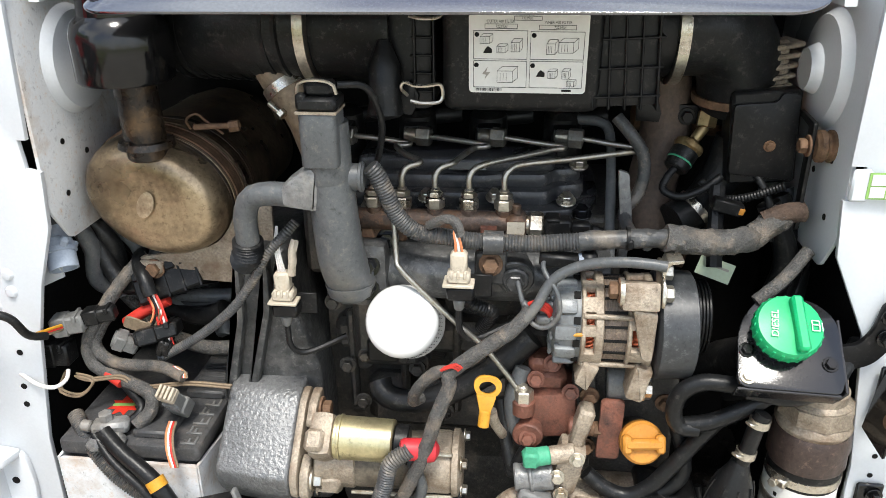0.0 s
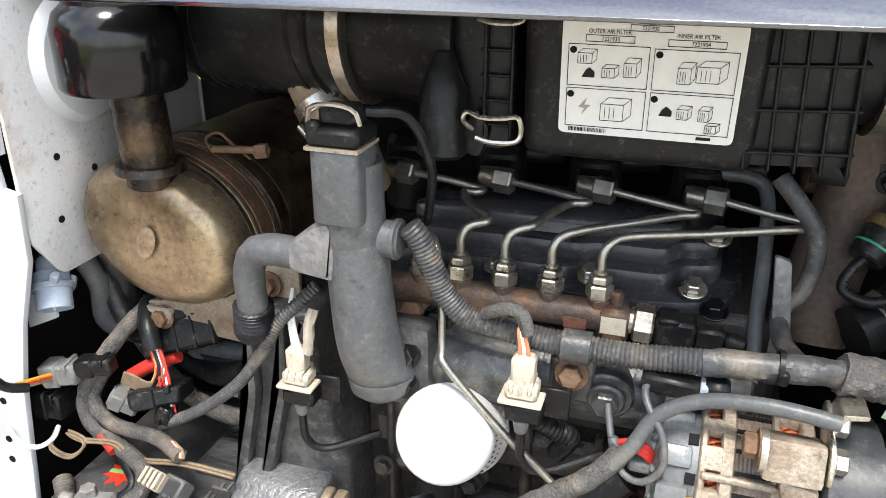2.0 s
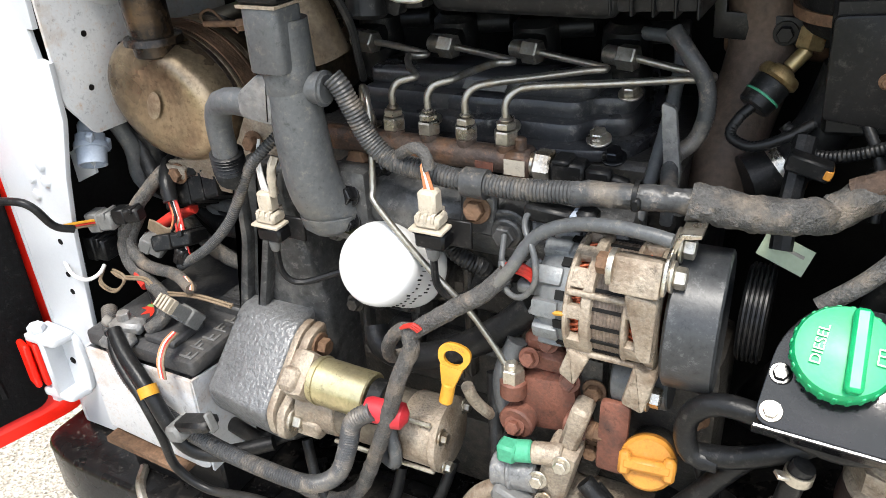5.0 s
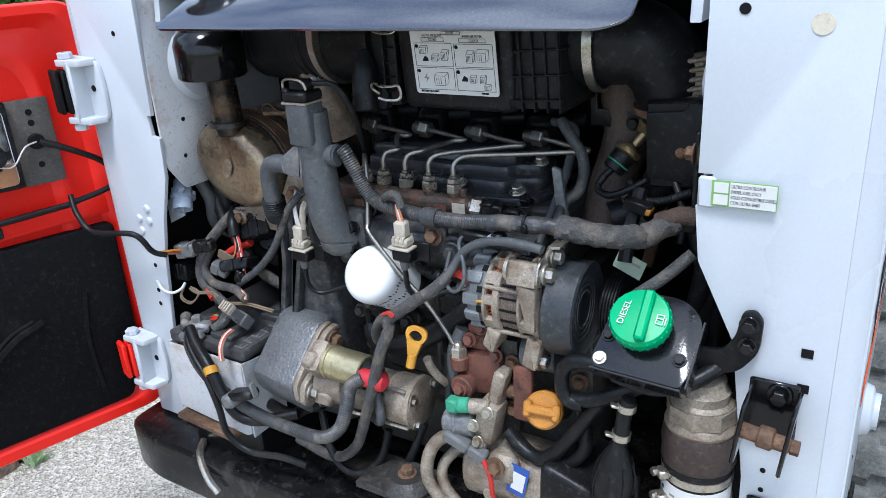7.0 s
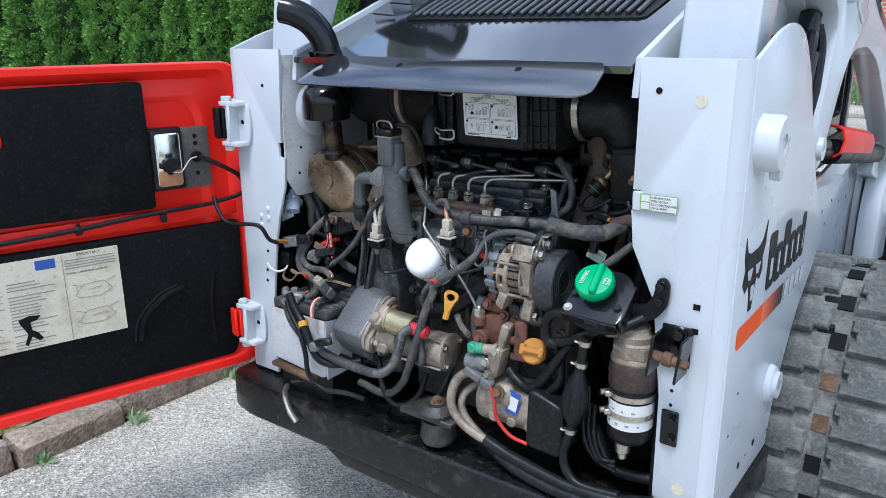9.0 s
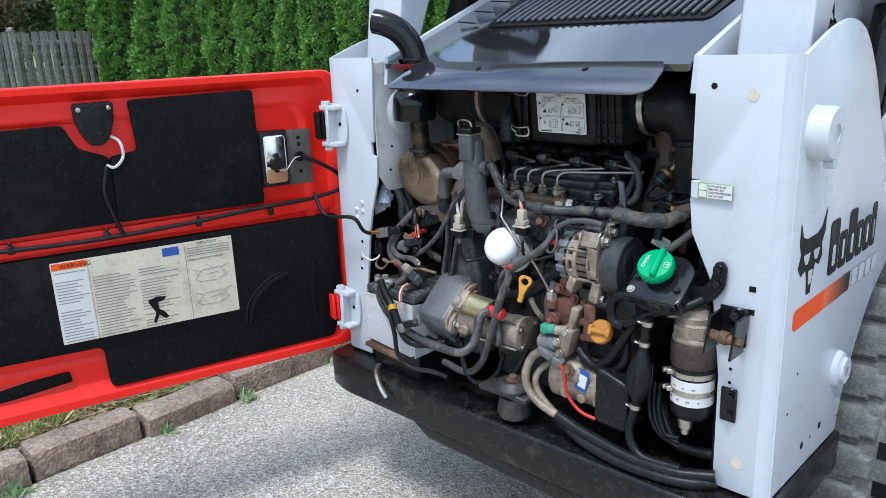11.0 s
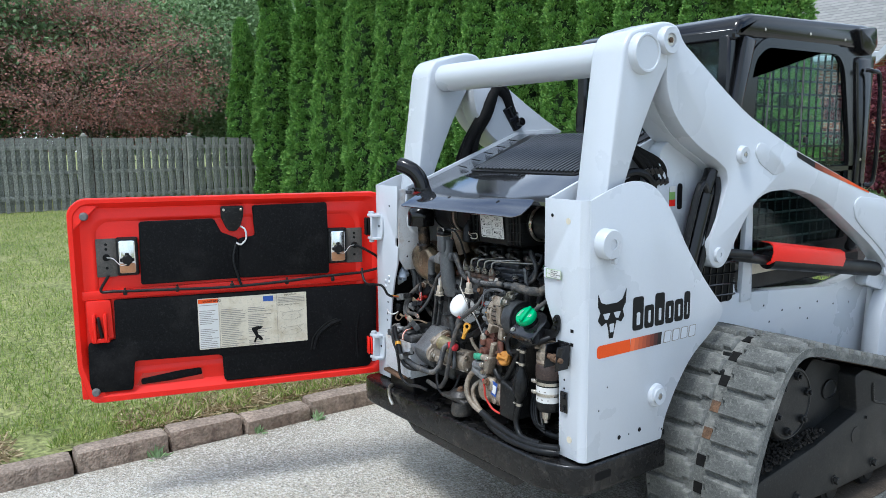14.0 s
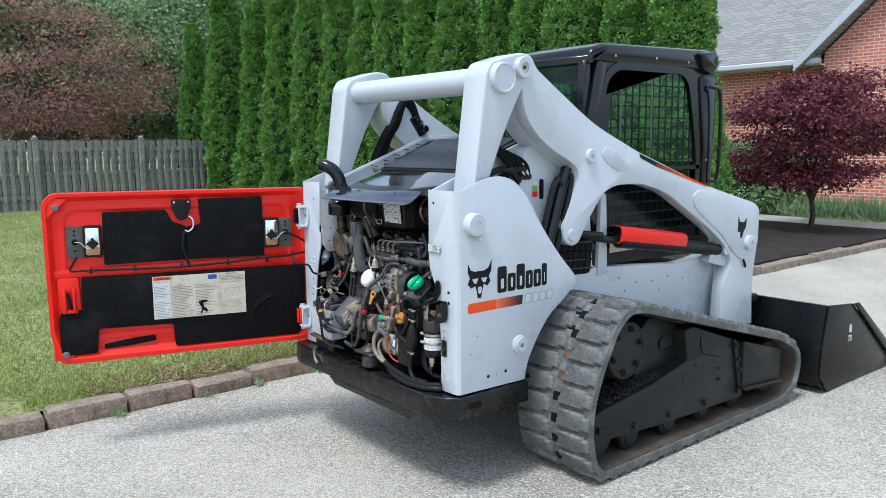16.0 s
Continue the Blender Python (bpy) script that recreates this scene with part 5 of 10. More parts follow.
part("cylinder_head", mix(box((0.44, 0.24, 0.10), (0.04, 0.215, 0.975), bevel=0.008), *[cyl((-0.10 + 0.05 * k, 0.085, 0.985), (-0.10 + 0.05 * k, 0.10, 0.985), 0.011) for k in range(7)]), BLOCK, eng)
DARK_CAST = mat("dark_worn_casting", (0.055, 0.056, 0.057), 0.36, 0.3, 0.4, 18, 0.9, 90, stain=(0.16, 0.155, 0.145), amount=0.3, stain_scale=14)
SILVER_CAST = mat("worn_silver_casting", (0.150, 0.152, 0.152), 0.36, 0.35, 0.25, 16, 1.0, 190, stain=(0.05, 0.05, 0.05), amount=0.10, stain_scale=10)
# bell housing: a tall tapered casting with two ribs
part("bell_housing", mix(prism(rounded([(-0.335, 0.56), (-0.150, 0.56), (-0.155, 0.80), (-0.185, 0.90), (-0.190, 0.985), (-0.262, 0.985), (-0.268, 0.90), (-0.300, 0.80)], [0.02, 0.02, 0.06, 0.04, 0.01, 0.01, 0.04, 0.06]), "y", 0.045, 0.24, 0.014, 3),
                         prism(rounded([(-0.262, 0.77), (-0.246, 0.77), (-0.214, 0.90), (-0.212, 0.985), (-0.224, 0.985), (-0.228, 0.90)], 0.010), "y", 0.028, 0.05, 0.005),
                         prism(rounded([(-0.300, 0.75), (-0.282, 0.75), (-0.254, 0.88), (-0.252, 0.985), (-0.262, 0.985), (-0.268, 0.88)], 0.010), "y", 0.030, 0.05, 0.005)), DARK_CAST, eng, "dark ribbed bell housing")
# starter gear housing: its textured front slopes back towards the top, its end plate faces along the engine
GEAR = rounded([(0.06, 0.60), (-0.030, 0.615), (-0.074, 0.672), (-0.080, 0.704), (0.008, 0.782), (0.06, 0.788)], [0.01, 0.03, 0.012, 0.008, 0.012, 0.01])
gear = prism(GEAR, "x", -0.282, -0.176, 0.007, 3)
for v in gear.verts:
    if v.co.x < -0.23:
        v.co.y += 0.012
part("gear_cover", gear, SILVER_CAST, eng, "worn silvery textured gear housing")
part("gear_flange", mix(prism(rounded([(0.034, 0.784), (0.002, 0.780), (-0.078, 0.708), (-0.076, 0.672), (-0.045, 0.655), (0.0, 0.655), (0.034, 0.72)], 0.012), "x", -0.176, -0.165, 0.003),
                        prism(rounded([(0.036, 0.782), (0.000, 0.778), (-0.028, 0.752), (0.0, 0.735), (0.03, 0.745)], 0.012), "x", -0.163, -0.150, 0.003), prism(rounded([(-0.040, 0.725), (-0.074, 0.708), (-0.080, 0.672), (-0.052, 0.660), (-0.03, 0.69)], 0.012), "x", -0.163, -0.150, 0.003)), ALU, eng, "oxidised flange")
for p, mt in (((-0.150, 0.013, 0.757), RUST), ((-0.150, -0.056, 0.690), STEEL), ((-0.150, -0.030, 0.662), STEEL)):
    part("flange_bolt", bolt(p, (1, 0, 0), 0.0115), mt, eng)
# rocker cover: rim, stepped body, raised rail, bolts
vc = part("rocker_cover", mix(prism(rounded([(-0.12, 0.072), (0.150, 0.082), (0.205, 0.100), (0.222, 0.150), (0.222, 0.29), (-0.12, 0.29)], [0.01, 0.03, 0.03, 0.02, 0.02, 0.02]), "z", 1.022, 1.036, 0.004),
                              prism(rounded([(-0.115, 0.084), (0.060, 0.090), (0.070, 0.098), (0.150, 0.100), (0.165, 0.128), (0.200, 0.138), (0.204, 0.28), (-0.115, 0.28)], 0.012), "z", 1.034, 1.056, 0.006, 2),
                              prism(rounded([(-0.105, 0.104), (0.070, 0.108), (0.085, 0.116), (0.148, 0.118), (0.160, 0.142), (0.196, 0.150), (0.198, 0.275), (-0.105, 0.275)], 0.012), "z", 1.052, 1.074, 0.007, 2),
                              prism(rounded([(-0.105, 0.122), (0.120, 0.126), (0.160, 0.136), (0.165, 0.205), (-0.105, 0.205)], 0.010), "z", 1.070, 1.092, 0.008, 3)), COVER, eng, "glossy black plastic rocker cover")
for x, y, z in ((-0.080, 0.078, 1.036), (-0.004, 0.080, 1.050), (0.084, 0.088, 1.050), (0.176, 0.104, 1.042), (0.193, 0.153, 1.076), (0.196, 0.090, 1.030)):
    part("cover_bolt", bolt((x, y, z), (0, -0.35, 1), 0.009), STEEL if x != 0.196 else BLACK_GLOSS, vc)
for k in range(22):
    x = -0.10 + 0.0115 * k
    part("fin", box((0.003, 0.012, 0.026), (x, 0.074, 1.018), bevel=0.0008), PLASTIC, vc)
part("model_plate", box((0.05, 0.0008, 0.012), (0.045, 0.1165, 1.083), (-55, 0, 0), bevel=0), GREY_PLASTIC, vc)
JX = (-0.127, -0.022, 0.079, 0.183)
for x in JX:
    part("injector_cap", mix(cyl((x - 0.012, 0.215, 1.05), (x - 0.012, 0.21, 1.138), 0.030, 0.026, 18, 0.008), box((0.036, 0.05, 0.032), (x - 0.010, 0.19, 1.108), bevel=0.010, seg=2), cyl((x - 0.02, 0.22, 1.12), (x + 0.05, 0.235, 1.125), 0.012)), PLASTIC, eng)
# inlet manifold beneath the rail
part("inlet_manifold", mix(prism(rounded([(0.030, 0.925), (0.075, 0.920), (0.095, 0.96), (0.09, 1.0), (0.035, 0.998), (0.010, 0.965)], 0.018), "x", -0.12, 0.235, 0.010, 2),
                           box((0.062, 0.034, 0.090), (-0.078, 0.022, 0.968), bevel=0.014, seg=2), box((0.040, 0.012, 0.045), (0.083, 0.014, 0.985), bevel=0.003)), DARK_CAST, eng, "grey cast inlet manifold")
for x, y, z, mt in ((-0.071, 0.006, 0.984, BLACK_GLOSS), (-0.073, 0.006, 0.952, BLACK_GLOSS), (-0.078, 0.050, 1.008, RUST), (-0.052, 0.046, 1.004, BLACK_GLOSS), (0.083, 0.008, 0.992, RUST)):
    part("manifold_bolt", bolt((x, y, z), (0, -1, 0.2), 0.0105 if z < 1.005 else 0.012), mt, eng)
part("temperature_plug", mix(cyl((0.114, 0.045, 0.975), (0.114, 0.012, 0.971), 0.024), cyl((0.114, 0.013, 0.971), (0.114, 0.006, 0.970), 0.017), hexnut((0.114, 0.007, 0.970), (0, -1, -0.05), 0.012, 0.010)), DARK_CAST, eng)
# fuel rail, nuts, lines
RX = (-0.070, -0.033, 0.009, 0.052, 0.096)
RY, RZ = 0.052, 1.030
railp = part("fuel_rail", mix(cyl((-0.12, RY, RZ), (0.116, RY, RZ), 0.0145), box((0.026, 0.034, 0.034), (0.112, RY, RZ - 0.003), bevel=0.005), *[cyl((x, RY, RZ), (x, RY, RZ + 0.019), 0.0105, seg=14) for x in RX], box((0.022, 0.022, 0.045), (0.105, RY + 0.01, RZ - 0.03), bevel=0.004), box((0.022, 0.02, 0.04), (-0.04, RY + 0.012, RZ - 0.022), bevel=0.004), cyl((0.112, RY, RZ + 0.012), (0.112, RY, RZ + 0.026), 0.006)), mat("browned_rail", (0.085, 0.062, 0.05), 0.5, 0.4, 0.4, 30, 0.4, 240, stain=(0.2, 0.1, 0.05), amount=0.3, stain_scale=25), eng, "brown rusty fuel rail")
part("rail_label", box((0.022, 0.001, 0.016), (0.112, RY - 0.0178, RZ), bevel=0), IVORY, railp)
part("rail_label", box((0.020, 0.001, 0.010), (0.078, RY - 0.0148, RZ - 0.004), bevel=0), PUMP_BROWN, railp)
part("rail_sensor", mix(cyl((0.122, RY, RZ), (0.130, RY, RZ - 0.001), 0.0125), hexnut((0.128, RY, RZ - 0.001), (1, 0, -0.03), 0.0175, 0.018)), STEEL, railp, "plated pressure sensor")
part("sensor_plug", mix(box((0.034, 0.024, 0.026), (0.164, RY - 0.002, RZ - 0.003), bevel=0.003), box((0.018, 0.026, 0.006), (0.158, RY - 0.003, RZ + 0.010), bevel=0.002), box((0.026, 0.016, 0.018), (0.193, RY - 0.002, RZ - 0.004), bevel=0.003), cyl((0.205, RY - 0.002, RZ - 0.005), (0.222, RY, RZ - 0.010), 0.007)), PLASTIC, railp, "black sensor plug")
for k, x in enumerate(RX):
    part("rail_nut", mix(hexnut((x, RY, RZ + 0.018), (0, 0.0, 1), 0.0125, 0.014), hexnut((x, RY, RZ + 0.033), (0, 0.0, 1), 0.0105, 0.007), cyl((x, RY, RZ + 0.040), (x, RY, RZ + 0.045), 0.0065, seg=12)), STEEL, eng)
for k in range(4):
    j = Vector((JX[k] + 0.004, 0.158, 1.110 + 0.001 * k))
    x = RX[k + 1]
    bend = j + Vector((0.088, -0.024, -0.004))
    part("injector_line", tube([(x, RY, RZ + 0.04), (x, RY, 1.078), (x, RY + 0.001, 1.088), (x + 0.006, RY + 0.006, 1.098), (x + 0.022, RY + 0.016, 1.1025), (x + 0.5 * (bend.x - x), RY + 0.042, 1.104), (bend.x - 0.016, 0.124, 1.106), (bend.x - 0.003, 0.1285, 1.1065), (bend.x + 0.001, 0.134, 1.107), (bend.x - 0.008, 0.138, 1.1075), (j.x + 0.045, 0.1485, 1.109), (j.x + 0.008, 0.157, j.z)], 0.0040, 10, step=0.003), LINE_STEEL, eng, "bent steel injector line")
    part("injector_nut", mix(hexnut(j + Vector((-0.010, 0.002, 0)), (1, -0.2, -0.02), 0.0135, 0.020), cyl(j + Vector((-0.006, 0, 0)), j + Vector((-0.026, 0.008, 0.0)), 0.010, seg=12)), LINE_STEEL, eng)
part("transfer_line", tube([(-0.070, RY, RZ + 0.04), (-0.070, RY, 1.084), (-0.066, RY - 0.004, 1.092), (-0.056, RY - 0.014, 1.092), (-0.047, 0.026, 1.082), (-0.038, 0.012, 1.045), (-0.034, 0.000, 1.00), (-0.026, -0.008, 0.985), (0.030, -0.014, 0.930), (0.075, -0.014, 0.888), (0.105, -0.014, 0.850), (0.122, -0.016, 0.826)], 0.0036, 10, step=0.004), LINE_STEEL, eng, "long bent steel fuel line")
# return pipe and tall bracket at the head's end
part("return_pipe", tube([(0.190, 0.20, 1.128), (0.222, 0.195, 1.126), (0.234, 0.185, 1.112), (0.236, 0.15, 1.07), (0.234, 0.10, 1.02), (0.232, 0.05, 0.985)], 0.0070, 10, step=0.004), GREY_PIPE, eng)
part("lift_bracket", prism(rounded([(0.238, 1.092), (0.252, 1.088), (0.262, 1.02), (0.258, 0.965), (0.246, 0.965), (0.246, 1.02)], 0.004), "y", 0.088, 0.096, 0.001), CAST_GREY, eng, "grey lifting bracket")
part("engine_foot", mix(box((0.15, 0.09, 0.014), (0.030, -0.050, 0.560), bevel=0.003), lathe([(0, 0), (0.042, 0), (0.045, 0.010), (0.036, 0.022), (0.03, 0.028), (0, 0.028)], (0.045, -0.065, 0.566), (0, 0, 1), 24), lathe([(0, 0), (0.038, 0), (0.044, 0.014), (0.038, 0.055), (0, 0.055)], (0.045, -0.06, 0.495), (0, 0, 1), 24)), BLOCK, eng, "dark engine mount")
part("foot_bolt", bolt((0.045, -0.065, 0.592), (0, 0, 1), 0.011), RUST, eng)

# oil filter
A = Vector((-0.027, -0.022, 0.922))
W = Vector((0.0, 0.86, -0.51)).normalized()
of = thing("oil_filter", tuple(A + W * 0.1), "glossy white spin-on oil filter with black print", "oil filter")
part("can", lathe([(0, 0), (0.026, 0.0005), (0.036, 0.003), (0.0425, 0.0085), (0.0462, 0.017), (0.047, 0.026), (0.047, 0.085), (0.0485, 0.088), (0.0485, 0.094), (0, 0.094)], A - W * 0.012, W, 40), FILTER_WHITE, of)
part("seal", cyl(A + W * 0.081, A + W * 0.10, 0.044), BLOCK, of)
side = W.cross(Vector((0, 0, 1))).normalized()
upv = side.cross(W)
rr = random.Random(6)
for k in range(34):
    a = radians(-85 + 6.2 * (k % 17))
    h = 0.034 + 0.024 * (k // 17) + rr.uniform(-0.006, 0.006)
    n = (side * math.cos(a) + upv * math.sin(a))
    c = A - W * 0.012 + W * h + n * 0.0473
    m = Matrix.Translation(c) @ Matrix((W, n.cross(W), n)).transposed().to_4x4()
    part("printed_bar", moved(box((rr.uniform(0.003, 0.008), rr.uniform(0.0008, 0.0018), 0.0006), (0, 0, 0), bevel=0), m), INK, of)
solo("filter_head", mix(cyl(A + W * 0.10, A + W * 0.14, 0.04), box((0.09, 0.08, 0.09), A + W * 0.16, (30, 0, 0), bevel=0.015, seg=2)), BLOCK, "black cast oil filter head on the block", "filter head")

# inlet pipe: squared upper duct with its sensor, round lower bend, elbow hose
ip = thing("intake_pipe", (-0.108, -0.02, 0.93), "upright dark grey cast intake pipe with a sensor on top", "intake pipe")
part("pipe", mix(tube([(-0.107, -0.018, 1.175), (-0.106, -0.018, 1.11), (-0.103, -0.017, 1.05), (-0.099, -0.013, 1.0), (-0.094, 0.000, 0.972), (-0.088, 0.030, 0.964)], 0.0255, 24, step=0.008, r2=0.031)), GREY_PIPE, ip)
part("duct", mix(prism(rounded([(-0.131, -0.050), (-0.088, -0.050), (-0.086, -0.008), (-0.133, -0.008)], 0.010), "z", 1.128, 1.190, 0.002), lathe([(0.024, 0), (0.0275, 0.008), (0.0275, 0.03), (0.022, 0.05)], (-0.107, -0.019, 1.10), (0, 0, 1), 24)), GREY_PIPE, ip)
part("side_block", mix(prism(rounded([(-0.160, 1.077), (-0.118, 1.072), (-0.110, 1.128), (-0.130, 1.125), (-0.160, 1.103)], [0.008, 0.004, 0.01, 0.02, 0.008]), "y", -0.044, -0.004, 0.006, 2), cyl((-0.165, -0.028, 1.088), (-0.140, -0.028, 1.088), 0.013)), CAST_GREY, ip, "grey cast side inlet")
part("side_stub", mix(cyl((-0.10, -0.016, 1.108), (-0.066, -0.014, 1.108), 0.016, seg=20), lathe([(0.016, 0), (0.018, 0.001), (0.018, 0.004), (0.016, 0.005)], (-0.072, -0.014, 1.108), (1, 0, 0), 20)), GREY_PIPE, ip)
part("pipe_end", lathe([(0, 0), (0.016, 0.002), (0.027, 0.010), (0.031, 0.024), (0, 0.03)], (-0.094, -0.006, 0.938), (0, 0.12, 1), 24), GREY_PIPE, ip)
part("sensor_cap", mix(box((0.046, 0.044, 0.016), (-0.109, -0.029, 1.2005), bevel=0.004), box((0.034, 0.026, 0.018), (-0.107, -0.030, 1.216), bevel=0.005), box((0.012, 0.012, 0.014), (-0.126, -0.044, 1.206), bevel=0.003)), PLASTIC, ip, "black sensor plug")
part("sensor_clip", tube([(-0.130, -0.045, 1.212), (-0.126, -0.048, 1.224), (-0.108, -0.050, 1.228), (-0.090, -0.048, 1.224), (-0.086, -0.045, 1.212)], 0.002, 6), STEEL, ip)
part("gasket_line", box((0.046, 0.044, 0.003), (-0.1095, -0.029, 1.1915), bevel=0), ALU, ip)
part("sensor_lead", tube([(-0.090, -0.025, 1.218), (-0.060, -0.010, 1.212), (-0.048, 0.01, 1.17), (-0.055, 0.03, 1.13), (-0.065, 0.05, 1.10)], 0.0042, 8), RUBBER, ip)
hose("elbow_hose", [(-0.155, -0.028, 1.088), (-0.182, -0.026, 1.088), (-0.204, -0.022, 1.080), (-0.215, -0.018, 1.056), (-0.217, -0.014, 1.020), (-0.220, -0.010, 1.000)], 0.0145, GREY_PIPE, "dark grey rubber elbow hose off the intake pipe", seg=18)
solo("hose_bellows", tube([(-0.2175, -0.013, 1.022), (-0.221, -0.008, 1.000), (-0.231, 0.004, 0.985)], 0.0195, 18, ribs=0.14), RUBBER, "ribbed black bellows below the elbow hose", "bellows")

# muffler, band, stack
SOOT = mat("sooty_steel", (0.028, 0.021, 0.016), 0.5, 0.4, 0.4, 20, 0.2, 160, stain=(0.16, 0.10, 0.06), amount=0.35, stain_scale=16)
BARE = mat("bare_heated_steel", (0.48, 0.40, 0.29), 0.35, 0.8, 0.35, 20, 0.2, 160, stain=(0.2, 0.13, 0.08), amount=0.35, stain_scale=22)
mf = thing("muffler", (-0.372, 0.18, 0.97), "oval heat-browned steel muffler above the battery", "muffler")
MC = (-0.366, 0.034, 1.046)
OVAL = Matrix.Translation(MC) @ Matrix.Rotation(radians(24), 4, "Y") @ Matrix.Translation((-MC[0], -MC[1], -MC[2]))


def oval(prof, y, seg=48):
    """A ring or shell of the muffler's oval section, its front at y."""
    return moved(lathe(prof, (MC[0], y, MC[2]), (0, 1, 0), seg, (1.0, 0.78)), OVAL)


prof = [(0, 0.006), (0.5, 0.001), (0.74, 0.002), (0.86, 0.007), (0.94, 0.017), (0.985, 0.032), (1.0, 0.048), (1.0, 0.10), (1.02, 0.102), (1.02, 0.112), (1.0, 0.114), (1.0, 0.33), (0, 0.335)]
part("shell", oval([(r * 0.1, h) for r, h in prof], MC[1]), MUFFLER, mf)
part("strap", oval([(0.1005, 0), (0.1035, 0.0), (0.1035, 0.022), (0.1005, 0.022), (0.1005, 0)], MC[1] + 0.062), RUST, mf, "rusty clamp strap")
for y, w, m_ in ((0.038, 0.006, SOOT), (0.046, 0.004, BARE), (0.052, 0.005, SOOT), (0.086, 0.008, BARE), (0.118, 0.012, SOOT)):
    part("heat_band", oval([(0.0995, 0), (0.1007, 0.0004), (0.1007, w - 0.0004), (0.0995, w), (0.0995, 0)], MC[1] + y + 0.008), m_, mf, "dark soot band" if m_ is SOOT else "pale bare band")
part("rim_wire", oval([(0.1035, 0), (0.1048, 0.001), (0.1048, 0.003), (0.1035, 0.004), (0.1035, 0)], MC[1] + 0.084), RUST, mf)
part("strap_wire", tube([(-0.325, 0.105, 1.128), (-0.328, 0.10, 1.142), (-0.315, 0.105, 1.149), (-0.305, 0.11, 1.138), (-0.285, 0.115, 1.120)], 0.0018, 6), RUST, mf)
part("worn_patch", moved(lathe([(0, 0), (0.013, 0), (0.0145, 0.0006), (0, 0.0012)], (0, 0, 0), (0, -1, 0), 20), pose(-0.370, MC[1] + 0.0012, 1.044, 0, 25, 0) @ Matrix.Diagonal((0.75, 1, 1.35, 1))), BARE, mf, "worn bare patch")
part("strap_bolt", mix(cyl((-0.315, 0.09, 1.135), (-0.255, 0.105, 1.135), 0.004), hexnut((-0.27, 0.10, 1.134), (1, 0.2, 0.1), 0.008, 0.014)), RUST, mf)
part("muffler_bracket", mix(prism(rounded([(-0.412, 0.925), (-0.28, 0.918), (-0.215, 0.945), (-0.212, 1.05), (-0.25, 1.05), (-0.29, 0.975), (-0.412, 0.952)], [0.006, 0.01, 0.03, 0.02, 0.03, 0.03, 0.006]), "y", 0.070, 0.077, 0.002), box((0.036, 0.06, 0.02), (-0.393, 0.09, 0.940), bevel=0.004)), ALU, mf, "stained steel bracket")
for p in ((-0.388, 0.066, 0.938), (-0.246, 0.066, 1.001)):
    part("bracket_bolt", bolt(p, (0, -1, 0.1), 0.010), RUST, mf)
st = thing("exhaust_stack", (-0.361, 0.045, 1.11), "exhaust pipe with black collar and curved tailpipe", "exhaust")
part("pipe", mix(cyl((-0.362, 0.052, 1.105), (-0.362, 0.045, 1.21), 0.026, seg=28), lathe([(0.026, 0), (0.036, 0.002), (0.034, 0.010), (0.026, 0.011)], (-0.362, 0.052, 1.118), (0, 0, 1), 28)), mat("burnt_pipe", (0.018, 0.015, 0.013), 0.28, 0.3, 0.4, 25, 0.2, 150, stain=(0.12, 0.075, 0.04), amount=0.3, stain_scale=18), st, "burnt brown pipe")
part("collar", lathe([(0.03, 0), (0.055, 0.002), (0.058, 0.006), (0.058, 0.058), (0.053, 0.072), (0.044, 0.080), (0.042, 0.12), (0.03, 0.12)], (-0.365, 0.036, 1.205), (0, 0, 1), 36), BLACK_GLOSS, st, "glossy black collar")
part("tailpipe", tube([(-0.36, 0.045, 1.30), (-0.362, 0.045, 1.36), (-0.372, 0.038, 1.405), (-0.395, 0.022, 1.440), (-0.425, 0.002, 1.460), (-0.452, -0.012, 1.468)], 0.033, 24, step=0.008), BLACK_GLOSS, st, "glossy black curved tailpipe")
part("pipe_mouth", cyl((-0.4523, -0.0121, 1.4681), (-0.4536, -0.0128, 1.4684), 0.029, seg=24, bevel=0), DARK, st)
part("flange", lathe([(0.033, 0), (0.05, 0), (0.05, 0.003), (0.033, 0.003)], (-0.361, 0.045, 1.362), (0, 0.1, 1), 28), BLACK_GLOSS, st)
hose("exhaust_elbow", [(-0.235, 0.15, 1.26), (-0.215, 0.12, 1.225), (-0.19, 0.105, 1.19), (-0.165, 0.10, 1.155), (-0.15, 0.11, 1.10)], 0.027, mat("tan_elbow", (0.22, 0.165, 0.11), 0.55, 0.2, 0.35, 18, 0.3, 160, stain=(0.09, 0.065, 0.045), amount=0.4, stain_scale=14), "tan dusty pipe bend behind the intake pipe", "pipe", seg=20)
clampo = thing("pipe_clamp", (-0.19, 0.09, 1.17), "steel band clamp on the pipe bend", "clamp")
part("band", lathe([(0.0275, 0), (0.0300, 0), (0.0300, 0.013), (0.0275, 0.013), (0.0275, 0)], (-0.193, 0.106, 1.193), (0.55, -0.2, -0.8), 28), STEEL, clampo)
part("screw", mix(cyl((-0.205, 0.078, 1.172), (-0.188, 0.072, 1.160), 0.004), hexnut((-0.190, 0.073, 1.162), (0.7, -0.3, -0.6), 0.007, 0.008)), STEEL, clampo)

